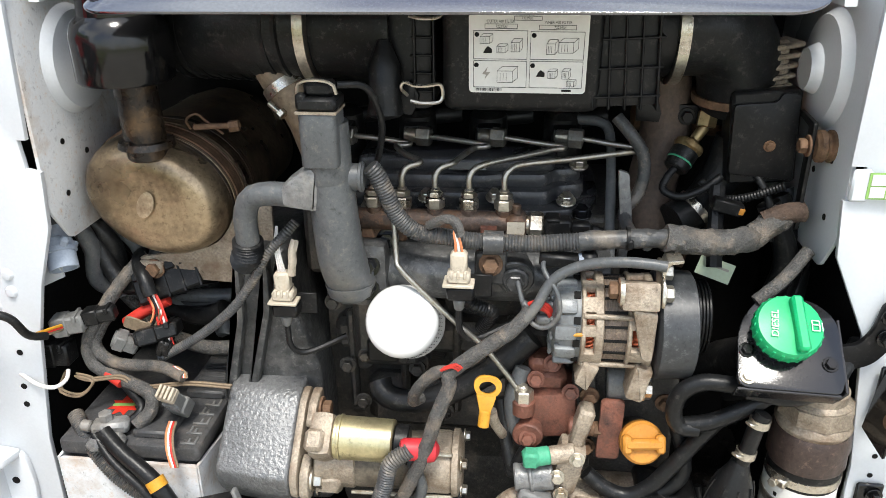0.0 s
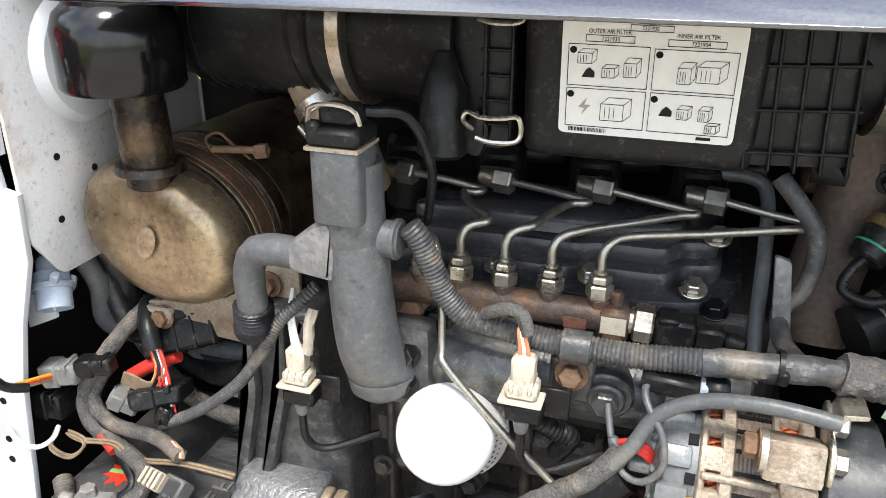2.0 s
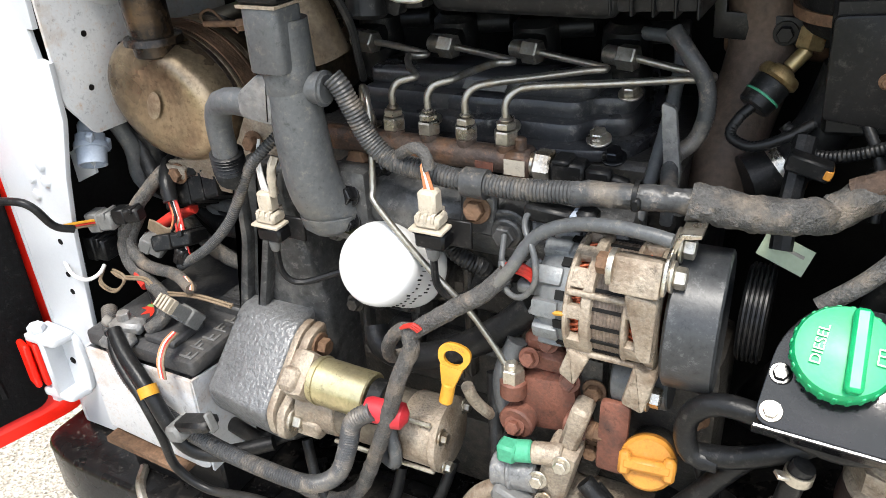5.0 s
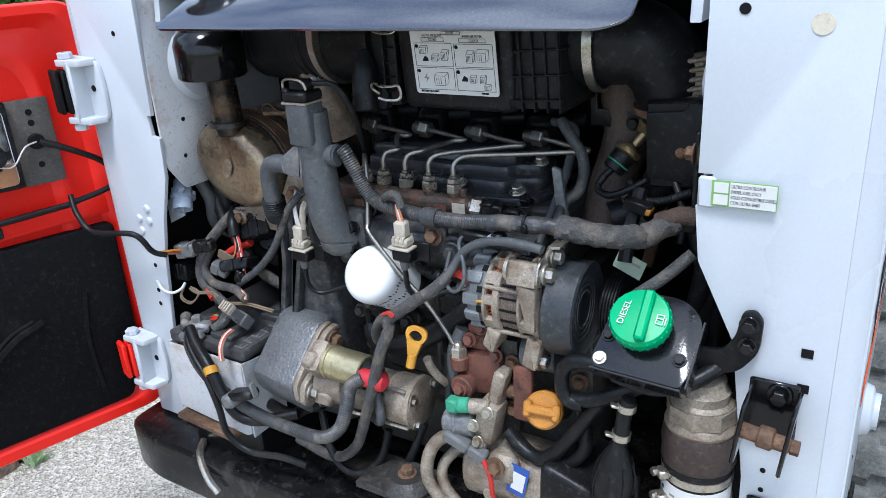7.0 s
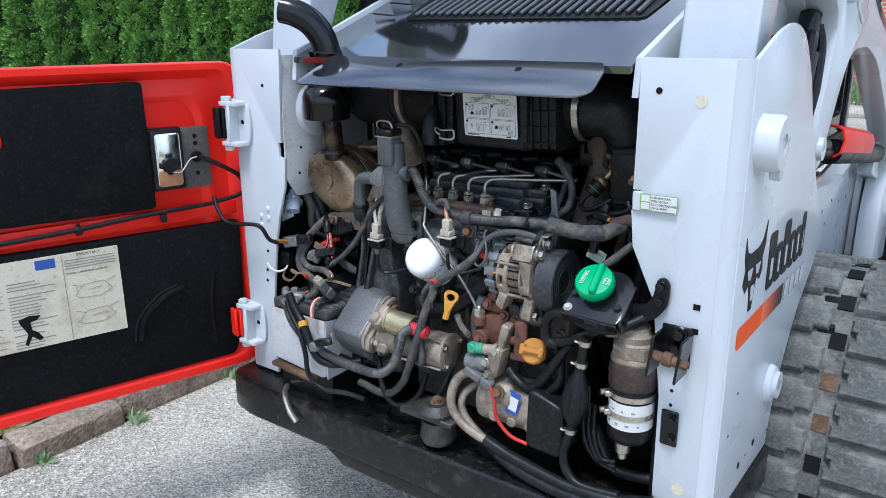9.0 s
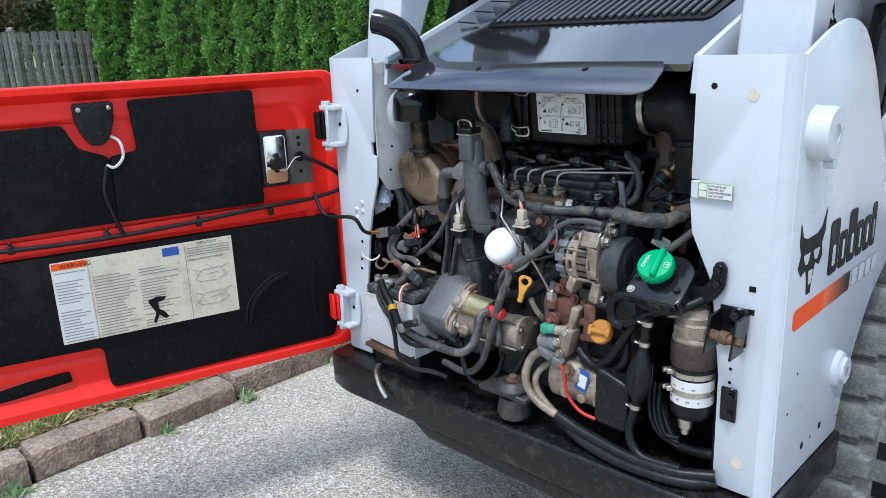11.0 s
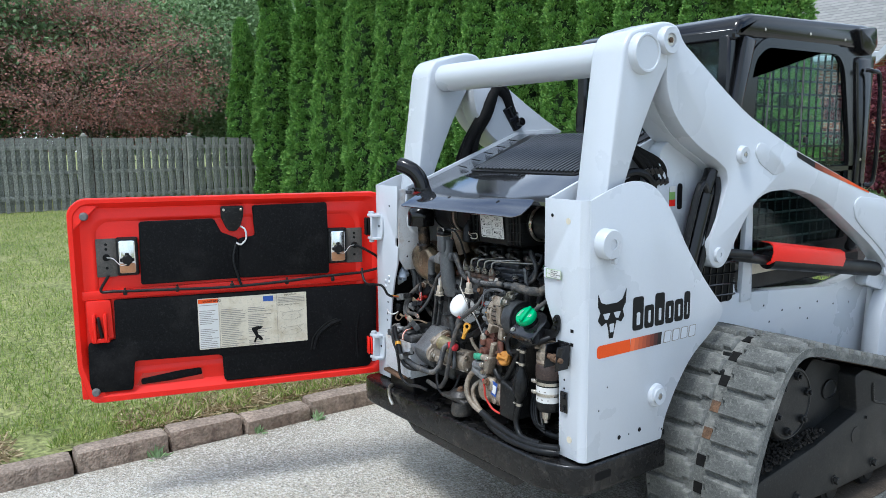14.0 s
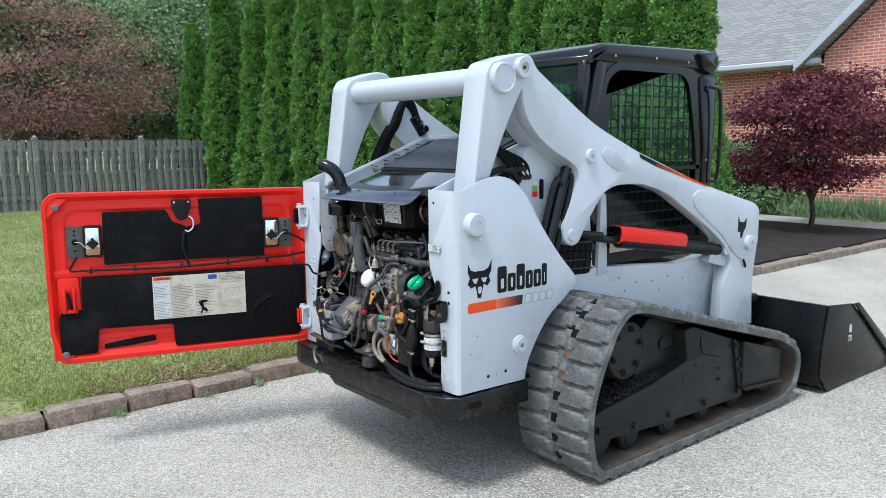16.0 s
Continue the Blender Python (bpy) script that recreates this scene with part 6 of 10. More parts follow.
# air cleaner with label, ducts
ac = thing("air_cleaner", (0.12, 0.15, 1.17), "black plastic air cleaner housing with a white label", "air cleaner")
part("housing", mix(box((0.185, 0.22, 0.142), (0.112, 0.151, 1.252), (5, 0, 0), bevel=0.016, seg=3), box((0.20, 0.19, 0.03), (0.12, 0.16, 1.31), bevel=0.01)), PLASTIC, ac)
part("end_housing", mix(box((0.085, 0.20, 0.135), (0.228, 0.152, 1.248), (0, -3, 0), bevel=0.008, seg=2)), PLASTIC, ac)
for k in range(5):
    part("rib", box((0.003, 0.205, 0.14), (0.193 + 0.0185 * k, 0.149, 1.248), (0, -3, 0), bevel=0.001), PLASTIC, ac)
for k in range(4):
    part("rib", box((0.088, 0.205, 0.003), (0.229, 0.149, 1.194 + 0.033 * k), (0, -3, 0), bevel=0.001), PLASTIC, ac)
part("cap_housing", mix(box((0.055, 0.18, 0.15), (-0.02, 0.15, 1.245), bevel=0.012, seg=2), lathe([(0, 0), (0.078, 0), (0.078, 0.02), (0.068, 0.06), (0.066, 0.11), (0, 0.11)], (-0.045, 0.13, 1.262), (-1, 0, 0), 36), prism(rounded([(-0.045, 1.175), (-0.018, 1.165), (-0.008, 1.19), (-0.02, 1.21)], 0.006), "y", 0.05, 0.07, 0.002)), PLASTIC, ac)
part("drain_spout", lathe([(0.017, 0), (0.022, 0.004), (0.020, 0.02), (0.020, 0.06), (0.012, 0.078), (0.008, 0.09), (0, 0.092)], (-0.050, 0.045, 1.165), (0.0, 0.1, 1), 20), PLASTIC, ac)
for k in range(5):
    part("rib", box((0.03, 0.004, 0.003), (-0.004, 0.056, 1.195 + 0.021 * k), bevel=0.001), PLASTIC, ac)
for x in (-0.014, 0.009):
    part("rib", box((0.003, 0.012, 0.13), (x, 0.056, 1.25), bevel=0.001), PLASTIC, ac)
for z in (1.198, 1.295):
    part("spring_clip", tube([(-0.022, 0.045, z - 0.006), (-0.028, 0.036, z + 0.004), (-0.024, 0.034, z + 0.012), (-0.012, 0.034, z + 0.008), (0.006, 0.036, z + 0.008), (0.018, 0.038, z + 0.009), (0.021, 0.040, z - 0.004), (0.016, 0.038, z - 0.012), (-0.004, 0.036, z - 0.013), (-0.018, 0.036, z - 0.010)], 0.0022, 6, step=0.003), STEEL, ac, "bent wire spring clip")
lb = part("label", prism(rounded([(0.028, 1.187), (0.176, 1.187), (0.176, 1.290), (0.028, 1.290)], 0.006), "y", 0.0425, 0.0438), LABEL_WHITE, ac, "white instruction label with four diagrams")


def lbar(x0, z0, x1, z1, material=INK, y=0.0421, name="printed_bar"):
    return part(name, box((abs(x1 - x0), 0.0004, abs(z1 - z0)), ((x0 + x1) / 2, y, (z0 + z1) / 2), bevel=0), material, lb)


def frame_lines(x0, z0, x1, z1, w=0.0005):
    part("printed_frame", mix(*[box(sz, lc, bevel=0) for sz, lc in (((x1 - x0, 0.0004, w), ((x0 + x1) / 2, 0.0421, z0)), ((x1 - x0, 0.0004, w), ((x0 + x1) / 2, 0.0421, z1)), ((w, 0.0004, z1 - z0), (x0, 0.0421, (z0 + z1) / 2)), ((w, 0.0004, z1 - z0), (x1, 0.0421, (z0 + z1) / 2)))]), INK, lb)


for txt, x, z, s in (("AIR ASSEMBLY", 0.091, 1.2862, 0.0035), ("7221930", 0.093, 1.2815, 0.0046), ("OUTER AIR FILTER", 0.050, 1.2775, 0.0050), ("7221933", 0.061, 1.2712, 0.0050), ("INNER AIR FILTER", 0.121, 1.2765, 0.0050), ("7221934", 0.133, 1.2702, 0.0050)):
    writing(txt, s, pose(x, 0.0421, z, 90, 0, 0), INK, "printed_word", lb, 0.0001, squeeze=0.85)
for x0, z0, x1, z1 in ((0.084, 1.2805, 0.118, 1.2855), (0.048, 1.2702, 0.088, 1.2757), (0.115, 1.2692, 0.160, 1.2747), (0.034, 1.2315, 0.101, 1.2675), (0.105, 1.2315, 0.171, 1.2665), (0.034, 1.1945, 0.101, 1.2290), (0.105, 1.1945, 0.171, 1.2290)):
    frame_lines(x0, z0, x1, z1)
for n, (x, z) in enumerate(((0.038, 1.2625), (0.109, 1.2618), (0.0375, 1.2235), (0.1085, 1.2235))):
    part("printed_ring", lathe([(0.0026, 0), (0.003, 0), (0.003, 0.0003), (0.0026, 0.0003), (0.0026, 0)], (x, 0.0423, z), (0, -1, 0), 18), INK, lb)
    writing("IIII"[: n + 1], 0.0036, pose(x - 0.0004 * (n + 1), 0.0421, z - 0.0013, 90, 0, 0), INK, "printed_word", lb, 0.0001, squeeze=0.6)
rr = random.Random(12)


def sketch(cx, cz, w, h, seed):
    """A small line drawing of a box-shaped unit."""
    q = random.Random(seed)
    lines = []
    d = (w * 0.25, h * 0.3)
    c = [(-w / 2, -h / 2), (w / 4, -h / 2), (w / 4, h / 4), (-w / 2, h / 4)]
    e = [(p[0] + d[0], p[1] + d[1]) for p in c]
    segs = [(c[i], c[(i + 1) % 4]) for i in range(4)] + [(e[1], e[2]), (e[2], e[3])] + [(c[i], e[i]) for i in (1, 2, 3)]
    segs += [((c[0][0] + w * 0.15 * k, c[0][1] + h * 0.1), (c[0][0] + w * 0.15 * k, c[0][1] + h * 0.6)) for k in (1, 2, 3)]
    for a, b in segs:
        va, vb = Vector((cx + a[0], 0.0421, cz + a[1])), Vector((cx + b[0], 0.0421, cz + b[1]))
        L = (vb - va).length
        ang = math.degrees(math.atan2(vb.z - va.z, vb.x - va.x))
        lines.append(box((L, 0.0004, 0.0004), tuple((va + vb) / 2), (0, -ang, 0), bevel=0))
    part("printed_sketch", mix(*lines), INK, lb)


for cx, cz, w, h in ((0.050, 1.257, 0.016, 0.012), (0.070, 1.245, 0.014, 0.011), (0.088, 1.249, 0.014, 0.016), (0.132, 1.247, 0.014, 0.018), (0.152, 1.249, 0.024, 0.018), (0.077, 1.211, 0.026, 0.02), (0.134, 1.213, 0.012, 0.012), (0.151, 1.213, 0.011, 0.013), (0.158, 1.201, 0.012, 0.009)):
    sketch(cx, cz, w, h, 1)
for cx, cz in ((0.052, 1.243), (0.119, 1.213)):
    part("printed_blot", prism(rounded([(cx - 0.006, cz - 0.004), (cx + 0.005, cz - 0.004), (cx + 0.005, cz + 0.001), (cx, cz + 0.005), (cx - 0.003, cz + 0.002)], 0.001), "y", 0.0419, 0.0423), INK, lb)
part("printed_bolt", prism([(0.045, 1.212), (0.052, 1.221), (0.05, 1.214), (0.055, 1.214), (0.048, 1.205), (0.050, 1.211)], "y", 0.0419, 0.0423), INK_GREY, lb)
for k in range(26):
    lbar(0.037 + k * 0.0013, 1.1895, 0.037 + k * 0.0013 + rr.choice((0.0004, 0.0008)), 1.193)
lbar(0.146, 1.1898, 0.158, 1.1925)
lb.matrix_basis = Matrix.Translation((0.0266, -0.0045, 1.1985)) @ Matrix.Rotation(radians(6), 4, 'X') @ Matrix.Diagonal((0.905, 1, 0.893, 1)) @ Matrix.Translation((0, -0.042, -1.187))
lb.location += Vector((0, 0.042, 0))
# ducts
ld = thing("inlet_duct", (-0.25, 0.16, 1.19), "ribbed black rubber air duct with a steel clamp", "air duct")
part("duct", tube([(-0.148, 0.125, 1.265), (-0.22, 0.13, 1.264), (-0.30, 0.15, 1.262), (-0.38, 0.20, 1.26)], 0.071, 32, step=0.0045), RUBBER, ld)
for k in range(10):
    part("duct_ring", lathe([(0.0705, 0), (0.0755, 0.002), (0.0755, 0.007), (0.0705, 0.009)], (-0.165 - 0.017 * k, 0.1255 + 0.0035 * k, 1.2648 - 0.0003 * k), (-1, 0.2, 0), 32), RUBBER, ld)
part("clamp", lathe([(0.072, 0), (0.0765, 0), (0.0765, 0.013), (0.072, 0.013), (0.072, 0)], (-0.140, 0.125, 1.265), (-1, 0.08, 0), 36), STEEL, ld, "bright steel band clamp")
rd = thing("outlet_duct", (0.37, 0.16, 1.18), "black rubber elbow duct with a steel clamp", "air duct")
part("duct", tube([(0.265, 0.135, 1.262), (0.31, 0.135, 1.262), (0.352, 0.14, 1.255), (0.378, 0.15, 1.225), (0.385, 0.16, 1.19), (0.388, 0.17, 1.165)], 0.062, 32, step=0.008, r2=0.048), RUBBER, rd)
part("clamp", lathe([(0.065, 0), (0.0695, 0), (0.0695, 0.013), (0.065, 0.013), (0.065, 0)], (0.288, 0.135, 1.262), (1, 0.05, 0), 36), STEEL, rd, "bright steel band clamp")
part("lower_clamp", lathe([(0.05, 0), (0.054, 0), (0.054, 0.010), (0.05, 0.010), (0.05, 0)], (0.386, 0.165, 1.178), (0.05, 0.1, -1), 30), RUST, rd)
rs = thing("restriction_sensor", (0.352, 0.16, 1.15), "dull brass restriction sensor under the outlet duct", "sensor")
part("fitting", mix(cyl((0.356, 0.16, 1.165), (0.354, 0.158, 1.148), 0.009), hexnut((0.355, 0.159, 1.152), (-0.15, -0.25, -1), 0.0135, 0.020), cyl((0.352, 0.154, 1.134), (0.338, 0.147, 1.116), 0.007)), BRASS, rs)
SD = Vector((-0.5, -0.45, -0.75)).normalized()
part("disc", lathe([(0, 0), (0.010, 0), (0.012, 0.003), (0.018, 0.004), (0.0195, 0.007), (0.0195, 0.012), (0.016, 0.015), (0, 0.015)], Vector((0.336, 0.146, 1.116)), SD, 28), BRASS, rs, "dull brass disc")
cup = part("cup", cyl(Vector((0.336, 0.146, 1.116)) + SD * 0.014, Vector((0.336, 0.146, 1.116)) + SD * 0.044, 0.0175, 0.016), PLASTIC, rs, "black plastic cup")
part("seal", lathe([(0.0168, 0), (0.0176, 0.0008), (0.0176, 0.0018), (0.0168, 0.0025), (0.0168, 0)], Vector((0.336, 0.146, 1.116)) + SD * 0.030, SD, 24), GREEN_CONN, cup)
hose("sensor_loom", [(0.322, 0.13, 1.092), (0.305, 0.12, 1.075), (0.300, 0.11, 1.06), (0.32, 0.10, 1.055), (0.345, 0.10, 1.065), (0.37, 0.11, 1.08)], 0.0055, RUBBER, "thin ribbed loom curling from the sensor", "wiring", ribs=0.12)
rc_ = thing("red_plug", (0.375, 0.07, 1.03), "black plug with an orange face beside the harness", "plug")
part("shell", box((0.038, 0.018, 0.016), (0.372, 0.07, 1.055), (0, 14, 0), bevel=0.002), PLASTIC, rc_)
part("face", box((0.007, 0.0185, 0.009), (0.388, 0.0695, 1.051), (0, 14, 0), bevel=0.001), ORANGE, rc_)
solo("duct_bracket", mix(prism([(0.265, 1.135), (0.40, 1.13), (0.40, 1.155), (0.275, 1.16), (0.272, 1.20), (0.262, 1.20)], "y", 0.17, 0.176, 0.001), bolt((0.33, 0.17, 1.143), (0, -1, 0), 0.008), bolt((0.385, 0.17, 1.143), (0, -1, 0), 0.008)), BLACK_PAINT, "black steel bracket below the air ducts", "bracket")
cu = thing("control_unit", (0.41, 0.13, 1.05), "black control unit with a dusty finned metal heat sink", "control unit")
part("body", box((0.082, 0.050, 0.118), (0.412, 0.125, 1.134), (0, -4, 0), bevel=0.004), PLASTIC, cu)
part("cover_plate", prism(rounded([(0.374, 1.088), (0.452, 1.082), (0.446, 1.190), (0.425, 1.192), (0.420, 1.180), (0.370, 1.176)], 0.006), "y", 0.095, 0.100, 0.0015), BLACK_PAINT, cu)
sink = part("heat_sink", box((0.058, 0.040, 0.066), (0.405, 0.140, 1.213), (0, -8, 12), bevel=0.004), ALU, cu, "dusty grey-brown finned heat sink")
for k in range(5):
    part("fin", box((0.066, 0.046, 0.0065), (0.4095 + 0.0018 * (k - 2), 0.138, 1.190 + 0.0125 * k), (0, -8, 12), bevel=0.002), ALU, sink)
part("bracket", mix(prism(rounded([(0.045, 1.035), (0.060, 1.035), (0.062, 1.16), (0.10, 1.165), (0.10, 1.172), (0.045, 1.168)], 0.004), "x", 0.448, 0.453, 0.001), box((0.030, 0.005, 0.014), (0.436, 0.052, 1.042), bevel=0.001)), BLACK_PAINT, cu)
part("rubber_mount", lathe([(0, 0), (0.014, 0), (0.019, 0.004), (0.019, 0.010), (0.016, 0.012), (0.016, 0.015), (0.019, 0.017), (0.019, 0.023), (0, 0.024)], (0.4535, 0.050, 1.140), (1, 0, 0), 26), RUST, cu, "brown dusty rubber mount")
part("mount_bolt", bolt((0.448, 0.050, 1.140), (-1, 0, 0), 0.009), RUST, cu)
part("bolt", bolt((0.418, 0.095, 1.126), (0, -1, 0), 0.005), RUST, cu)
solo("harness_clamp", tube([(0.410, 0.040, 1.048), (0.432, 0.040, 1.060), (0.455, 0.046, 1.060)], 0.012, 10, rough=0.25), mat("brown_cloth_tape", (0.055, 0.036, 0.026), 0.8, 0, 0.5, 50, 0.8, 300), "brown cloth-wrapped harness end at the bay wall", "clamp")

# alternator
AY, AZ = 0.004, 0.925
al = thing("alternator", (0.24, AY, 0.86), "weathered alternator with oxidised frame and copper windings", "alternator")
GREY_COVER = mat("grey_alternator_cover", (0.16, 0.17, 0.175), 0.45, 0.2, 0.25, 20, 0.2, 260, stain=(0.1, 0.095, 0.085), amount=0.2)


def about(x, a, r):
    """A point at the angle a round the alternator's axis; 0 points to the front, 90 up."""
    return (x, AY - r * math.cos(radians(a)), AZ + r * math.sin(radians(a)))


# scalloped rear cover with lugs and slots
rc = part("rear_cover", lathe([(0, 0), (0.034, 0), (0.046, 0.005), (0.053, 0.014), (0.055, 0.036), (0.0, 0.036)], (0.158, AY, AZ), (1, 0.0, 0), 40), GREY_COVER, al, "grey rear cover with notched rim")
for k in range(11):
    a = 33 * k + 8
    part("cover_lug", box((0.026, 0.012, 0.018), about(0.176, a, 0.0525), (-a, 0, 0), bevel=0.004, seg=2), GREY_COVER, rc)
    part("notch", box((0.008, 0.004, 0.009), about(0.189, a + 16, 0.0548), (-a - 16, 0, 0), bevel=0), DARK, rc)
    part("cover_rib", box((0.005, 0.018, 0.006), about(0.1595, a + 16, 0.040), (-a - 16, 0, 0), bevel=0.002), GREY_COVER, rc)
part("terminal_post", mix(cyl(about(0.145, 52, 0.03), about(0.162, 52, 0.03), 0.011), cyl(about(0.140, 20, 0.03), about(0.160, 20, 0.03), 0.007)), GREY_COVER, rc)
part("stator", lathe([(0, 0), (0.0545, 0)] + [v for k in range(12) for v in ((0.0548, 0.0032 * k), (0.0554, 0.0032 * k + 0.0016))] + [(0.0545, 0.040), (0, 0.040)], (0.212, AY, AZ), (1, 0, 0), 48), mat("laminated_core", (0.15, 0.118, 0.095), 0.6, 0.4, 0.4, 40, 0.5, 300, stain=(0.24, 0.18, 0.13), amount=0.3, stain_scale=30), al, "brown laminated core")
for k in range(20):
    part("core_groove", box((0.038, 0.003, 0.0032), about(0.232, 18 * k, 0.0552), (-18 * k, 0, 0), bevel=0), DARK, al)
for x0 in (0.194, 0.252):
    part("winding", mix(lathe([(0, 0), (0.044, 0), (0.0485, 0.010), (0.044, 0.022), (0, 0.022)], (x0, AY, AZ), (1, 0, 0), 30), *[tube([about(x0 + 0.002, q, 0.047), about(x0 + 0.010, q + 4, 0.0515), about(x0 + 0.02, q + 8, 0.047)], 0.0014, 5) for q in range(0, 360, 7)]), COPPER, al, "copper winding")
# cast end frames: broad arms between windows, joined by rings
for x0, x1, gaps in ((0.194, 0.220, (-62, -28, 12, 44, 72, 110, 150, 200, 250)), (0.248, 0.279, (-70, -22, 22, 58, 100, 150, 200, 250))):
    for q, a in enumerate(gaps):
        part("frame_arm", box((x1 - x0, 0.010, 0.020 if q % 2 else 0.014), about((x0 + x1) / 2, a, 0.0545), (-a, 0, 0), bevel=0.003, seg=2), ALU, al)
    for x, w in ((x0, 0.006), (x1 - 0.010, 0.011)):
        part("frame_ring", lathe([(0.047, 0), (0.0580, 0), (0.0600, 0.0015), (0.0600, w - 0.0015), (0.0580, w), (0.047, w), (0.047, 0)], (x, AY, AZ), (1, 0, 0), 44), ALU, al, "oxidised aluminium frame ring")
for a in (-40, 30, 160):
    part("through_bolt", cyl(about(0.196, a, 0.060), about(0.278, a, 0.060), 0.0033, seg=10), ALU, al)
part("yellow_lead", tube([about(0.184, 6, 0.056), about(0.196, 8, 0.058), about(0.203, 9, 0.052)], 0.0024, 6), YELLOW, al)
# upper ear: a tapering slab from the bolted top down the front end frame
part("mounting_ear", mix(prism(rounded([(0.250, 0.972), (0.280, 0.968), (0.278, 0.902), (0.266, 0.904)], 0.006), "y", AY - 0.064, AY - 0.050, 0.003), box((0.044, 0.030, 0.034), (0.259, AY - 0.048, 0.983), (-20, 0, 0), bevel=0.005, seg=2)), ALU, al, "beige oxidised mounting ear")
part("mounting_ear", prism(rounded([(0.252, 0.845), (0.274, 0.838), (0.284, 0.885), (0.262, 0.892)], 0.005), "y", AY - 0.056, AY - 0.01, 0.004), ALU, al)
part("mounting_ear", prism(rounded([(0.190, 0.862), (0.206, 0.850), (0.220, 0.884), (0.200, 0.892)], 0.004), "y", AY - 0.054, AY - 0.01, 0.003), ALU, al)
for p, w, mt in (((0.236, AY - 0.050, 0.990), (-1, 0, 0), RUST), ((0.285, AY - 0.042, 0.984), (1, 0, 0), STEEL), ((0.286, AY - 0.016, 1.000), (1, 0, 0), STEEL), ((0.274, AY - 0.040, 0.850), (1, 0, 0), STEEL)):
    part("bolt", bolt(p, w, 0.0100), mt, al)
part("adjuster_plate", mix(prism(rounded([(AY - 0.070, 0.975), (AY - 0.020, 0.980), (AY + 0.002, 1.004), (AY - 0.006, 1.016), (AY - 0.060, 1.006)], 0.010), "x", 0.2815, 0.285, 0.001), prism(rounded([(0.282, 1.006), (0.288, 1.024), (0.306, 1.026), (0.306, 1.022), (0.291, 1.019), (0.286, 1.004)], 0.002), "y", AY - 0.04, AY - 0.01, 0.001)), STEEL, al, "bent steel adjuster plate")
part("slotted_washer", lathe([(0.006, 0), (0.017, 0), (0.017, 0.005), (0.006, 0.005), (0.006, 0)], (0.2395, AY - 0.050, 0.988), (-1, 0, 0), 20), STEEL, al)
dr = part("pulley_drum", lathe([(0.03, 0.0), (0.063, 0.0), (0.0675, 0.003), (0.0675, 0.044), (0.064, 0.046), (0.060, 0.042), (0.03, 0.038), (0, 0.038)], (0.2825, AY, AZ - 0.004), (1, 0.04, 0), 56), DRUM, al, "satin black drum cover")
for r in (0.053, 0.044, 0.035, 0.026):
    part("drum_slot", lathe([(r - 0.002, 0), (r + 0.002, 0), (r + 0.002, 0.0012), (r - 0.002, 0.0012), (r - 0.002, 0)], (0.3220, AY + 0.002, AZ - 0.004), (1, 0.04, 0), 40), GREY_PIPE, dr)
belt = thing("drive_belt", (0.362, 0.02, 0.85), "ribbed black drive belt round its pulley", "drive belt")
part("pulley", cyl((0.338, AY + 0.055, AZ - 0.02), (0.362, AY + 0.055, AZ - 0.02), 0.046, seg=40), RUBBER, belt)
for k in range(5):
    part("belt_rib", lathe([(0.046, 0), (0.0485, 0.001), (0.0485, 0.003), (0.046, 0.004), (0.046, 0)], (0.340 + 0.0042 * k, AY + 0.055, AZ - 0.02), (1, 0.0, 0), 40), RUBBER, belt)
solo("compressor_belt", tube([(0.362, 0.05, 0.98), (0.362, 0.07, 1.02), (0.365, 0.10, 1.07)], 0.010, 8), RUBBER, "black drive belt strand beside the alternator", "drive belt")
tag = solo("part_tag", box((0.044, 0.001, 0.026), (0.366, 0.060, 0.973), (-15, 16, -12), bevel=0), mat("pale_green_tag", (0.36, 0.42, 0.30), 0.5, 0, 0.1, 20, 0), "pale green printed part tag", "tag")
for k in range(3):
    part("printed_bar", box((0.026, 0.0006, 0.003), (0.370 - 0.002 * k, 0.0588 + 0.0016 * k, 0.976 - 0.006 * k), (-15, 16, -12), bevel=0), INK_GREY, tag)

# fuel pump, dipstick, oil cap, valve
fp = thing("fuel_pump", (0.165, 0.02, 0.74), "brown cast fuel injection pump", "fuel pump")
part("body", mix(box((0.072, 0.07, 0.070), (0.166, 0.020, 0.785), (0, -8, 0), bevel=0.012, seg=2), cyl((0.137, -0.030, 0.762), (0.140, 0.02, 0.765), 0.020)), PUMP_BROWN, fp)
part("top_housing", box((0.05, 0.05, 0.03), (0.160, 0.022, 0.830), bevel=0.008), PUMP_BROWN, fp)
part("top_cap", box((0.03, 0.04, 0.022), (0.150, 0.02, 0.850), bevel=0.006), PUMP_BROWN, fp)
part("outlet", cyl((0.130, -0.016, 0.79), (0.130, -0.016, 0.812), 0.015), PUMP_BROWN, fp)
part("inlet", cyl((0.190, -0.016, 0.775), (0.216, -0.020, 0.775), 0.013), PUMP_BROWN, fp)
part("banjo_nut", mix(hexnut((0.130, -0.017, 0.810), (0, 0, 1), 0.013, 0.018), cyl((0.129, -0.017, 0.826), (0.128, -0.017, 0.834), 0.007)), STEEL, fp)
for p in ((0.137, -0.031, 0.761), (0.196, -0.018, 0.752), (0.165, -0.006, 0.862), (0.145, -0.008, 0.838), (0.190, -0.010, 0.822)):
    part("bolt", bolt(p, (0, -1, 0.3), 0.008), PUMP_BROWN, fp)
part("inlet_cap", mix(cyl((0.212, -0.020, 0.775), (0.224, -0.021, 0.775), 0.010), hexnut((0.222, -0.021, 0.775), (1, 0, 0), 0.010, 0.010)), RUST, fp)
dp = thing("dipstick", (0.085, -0.06, 0.75), "yellow plastic dipstick handle on a steel tube", "dipstick")
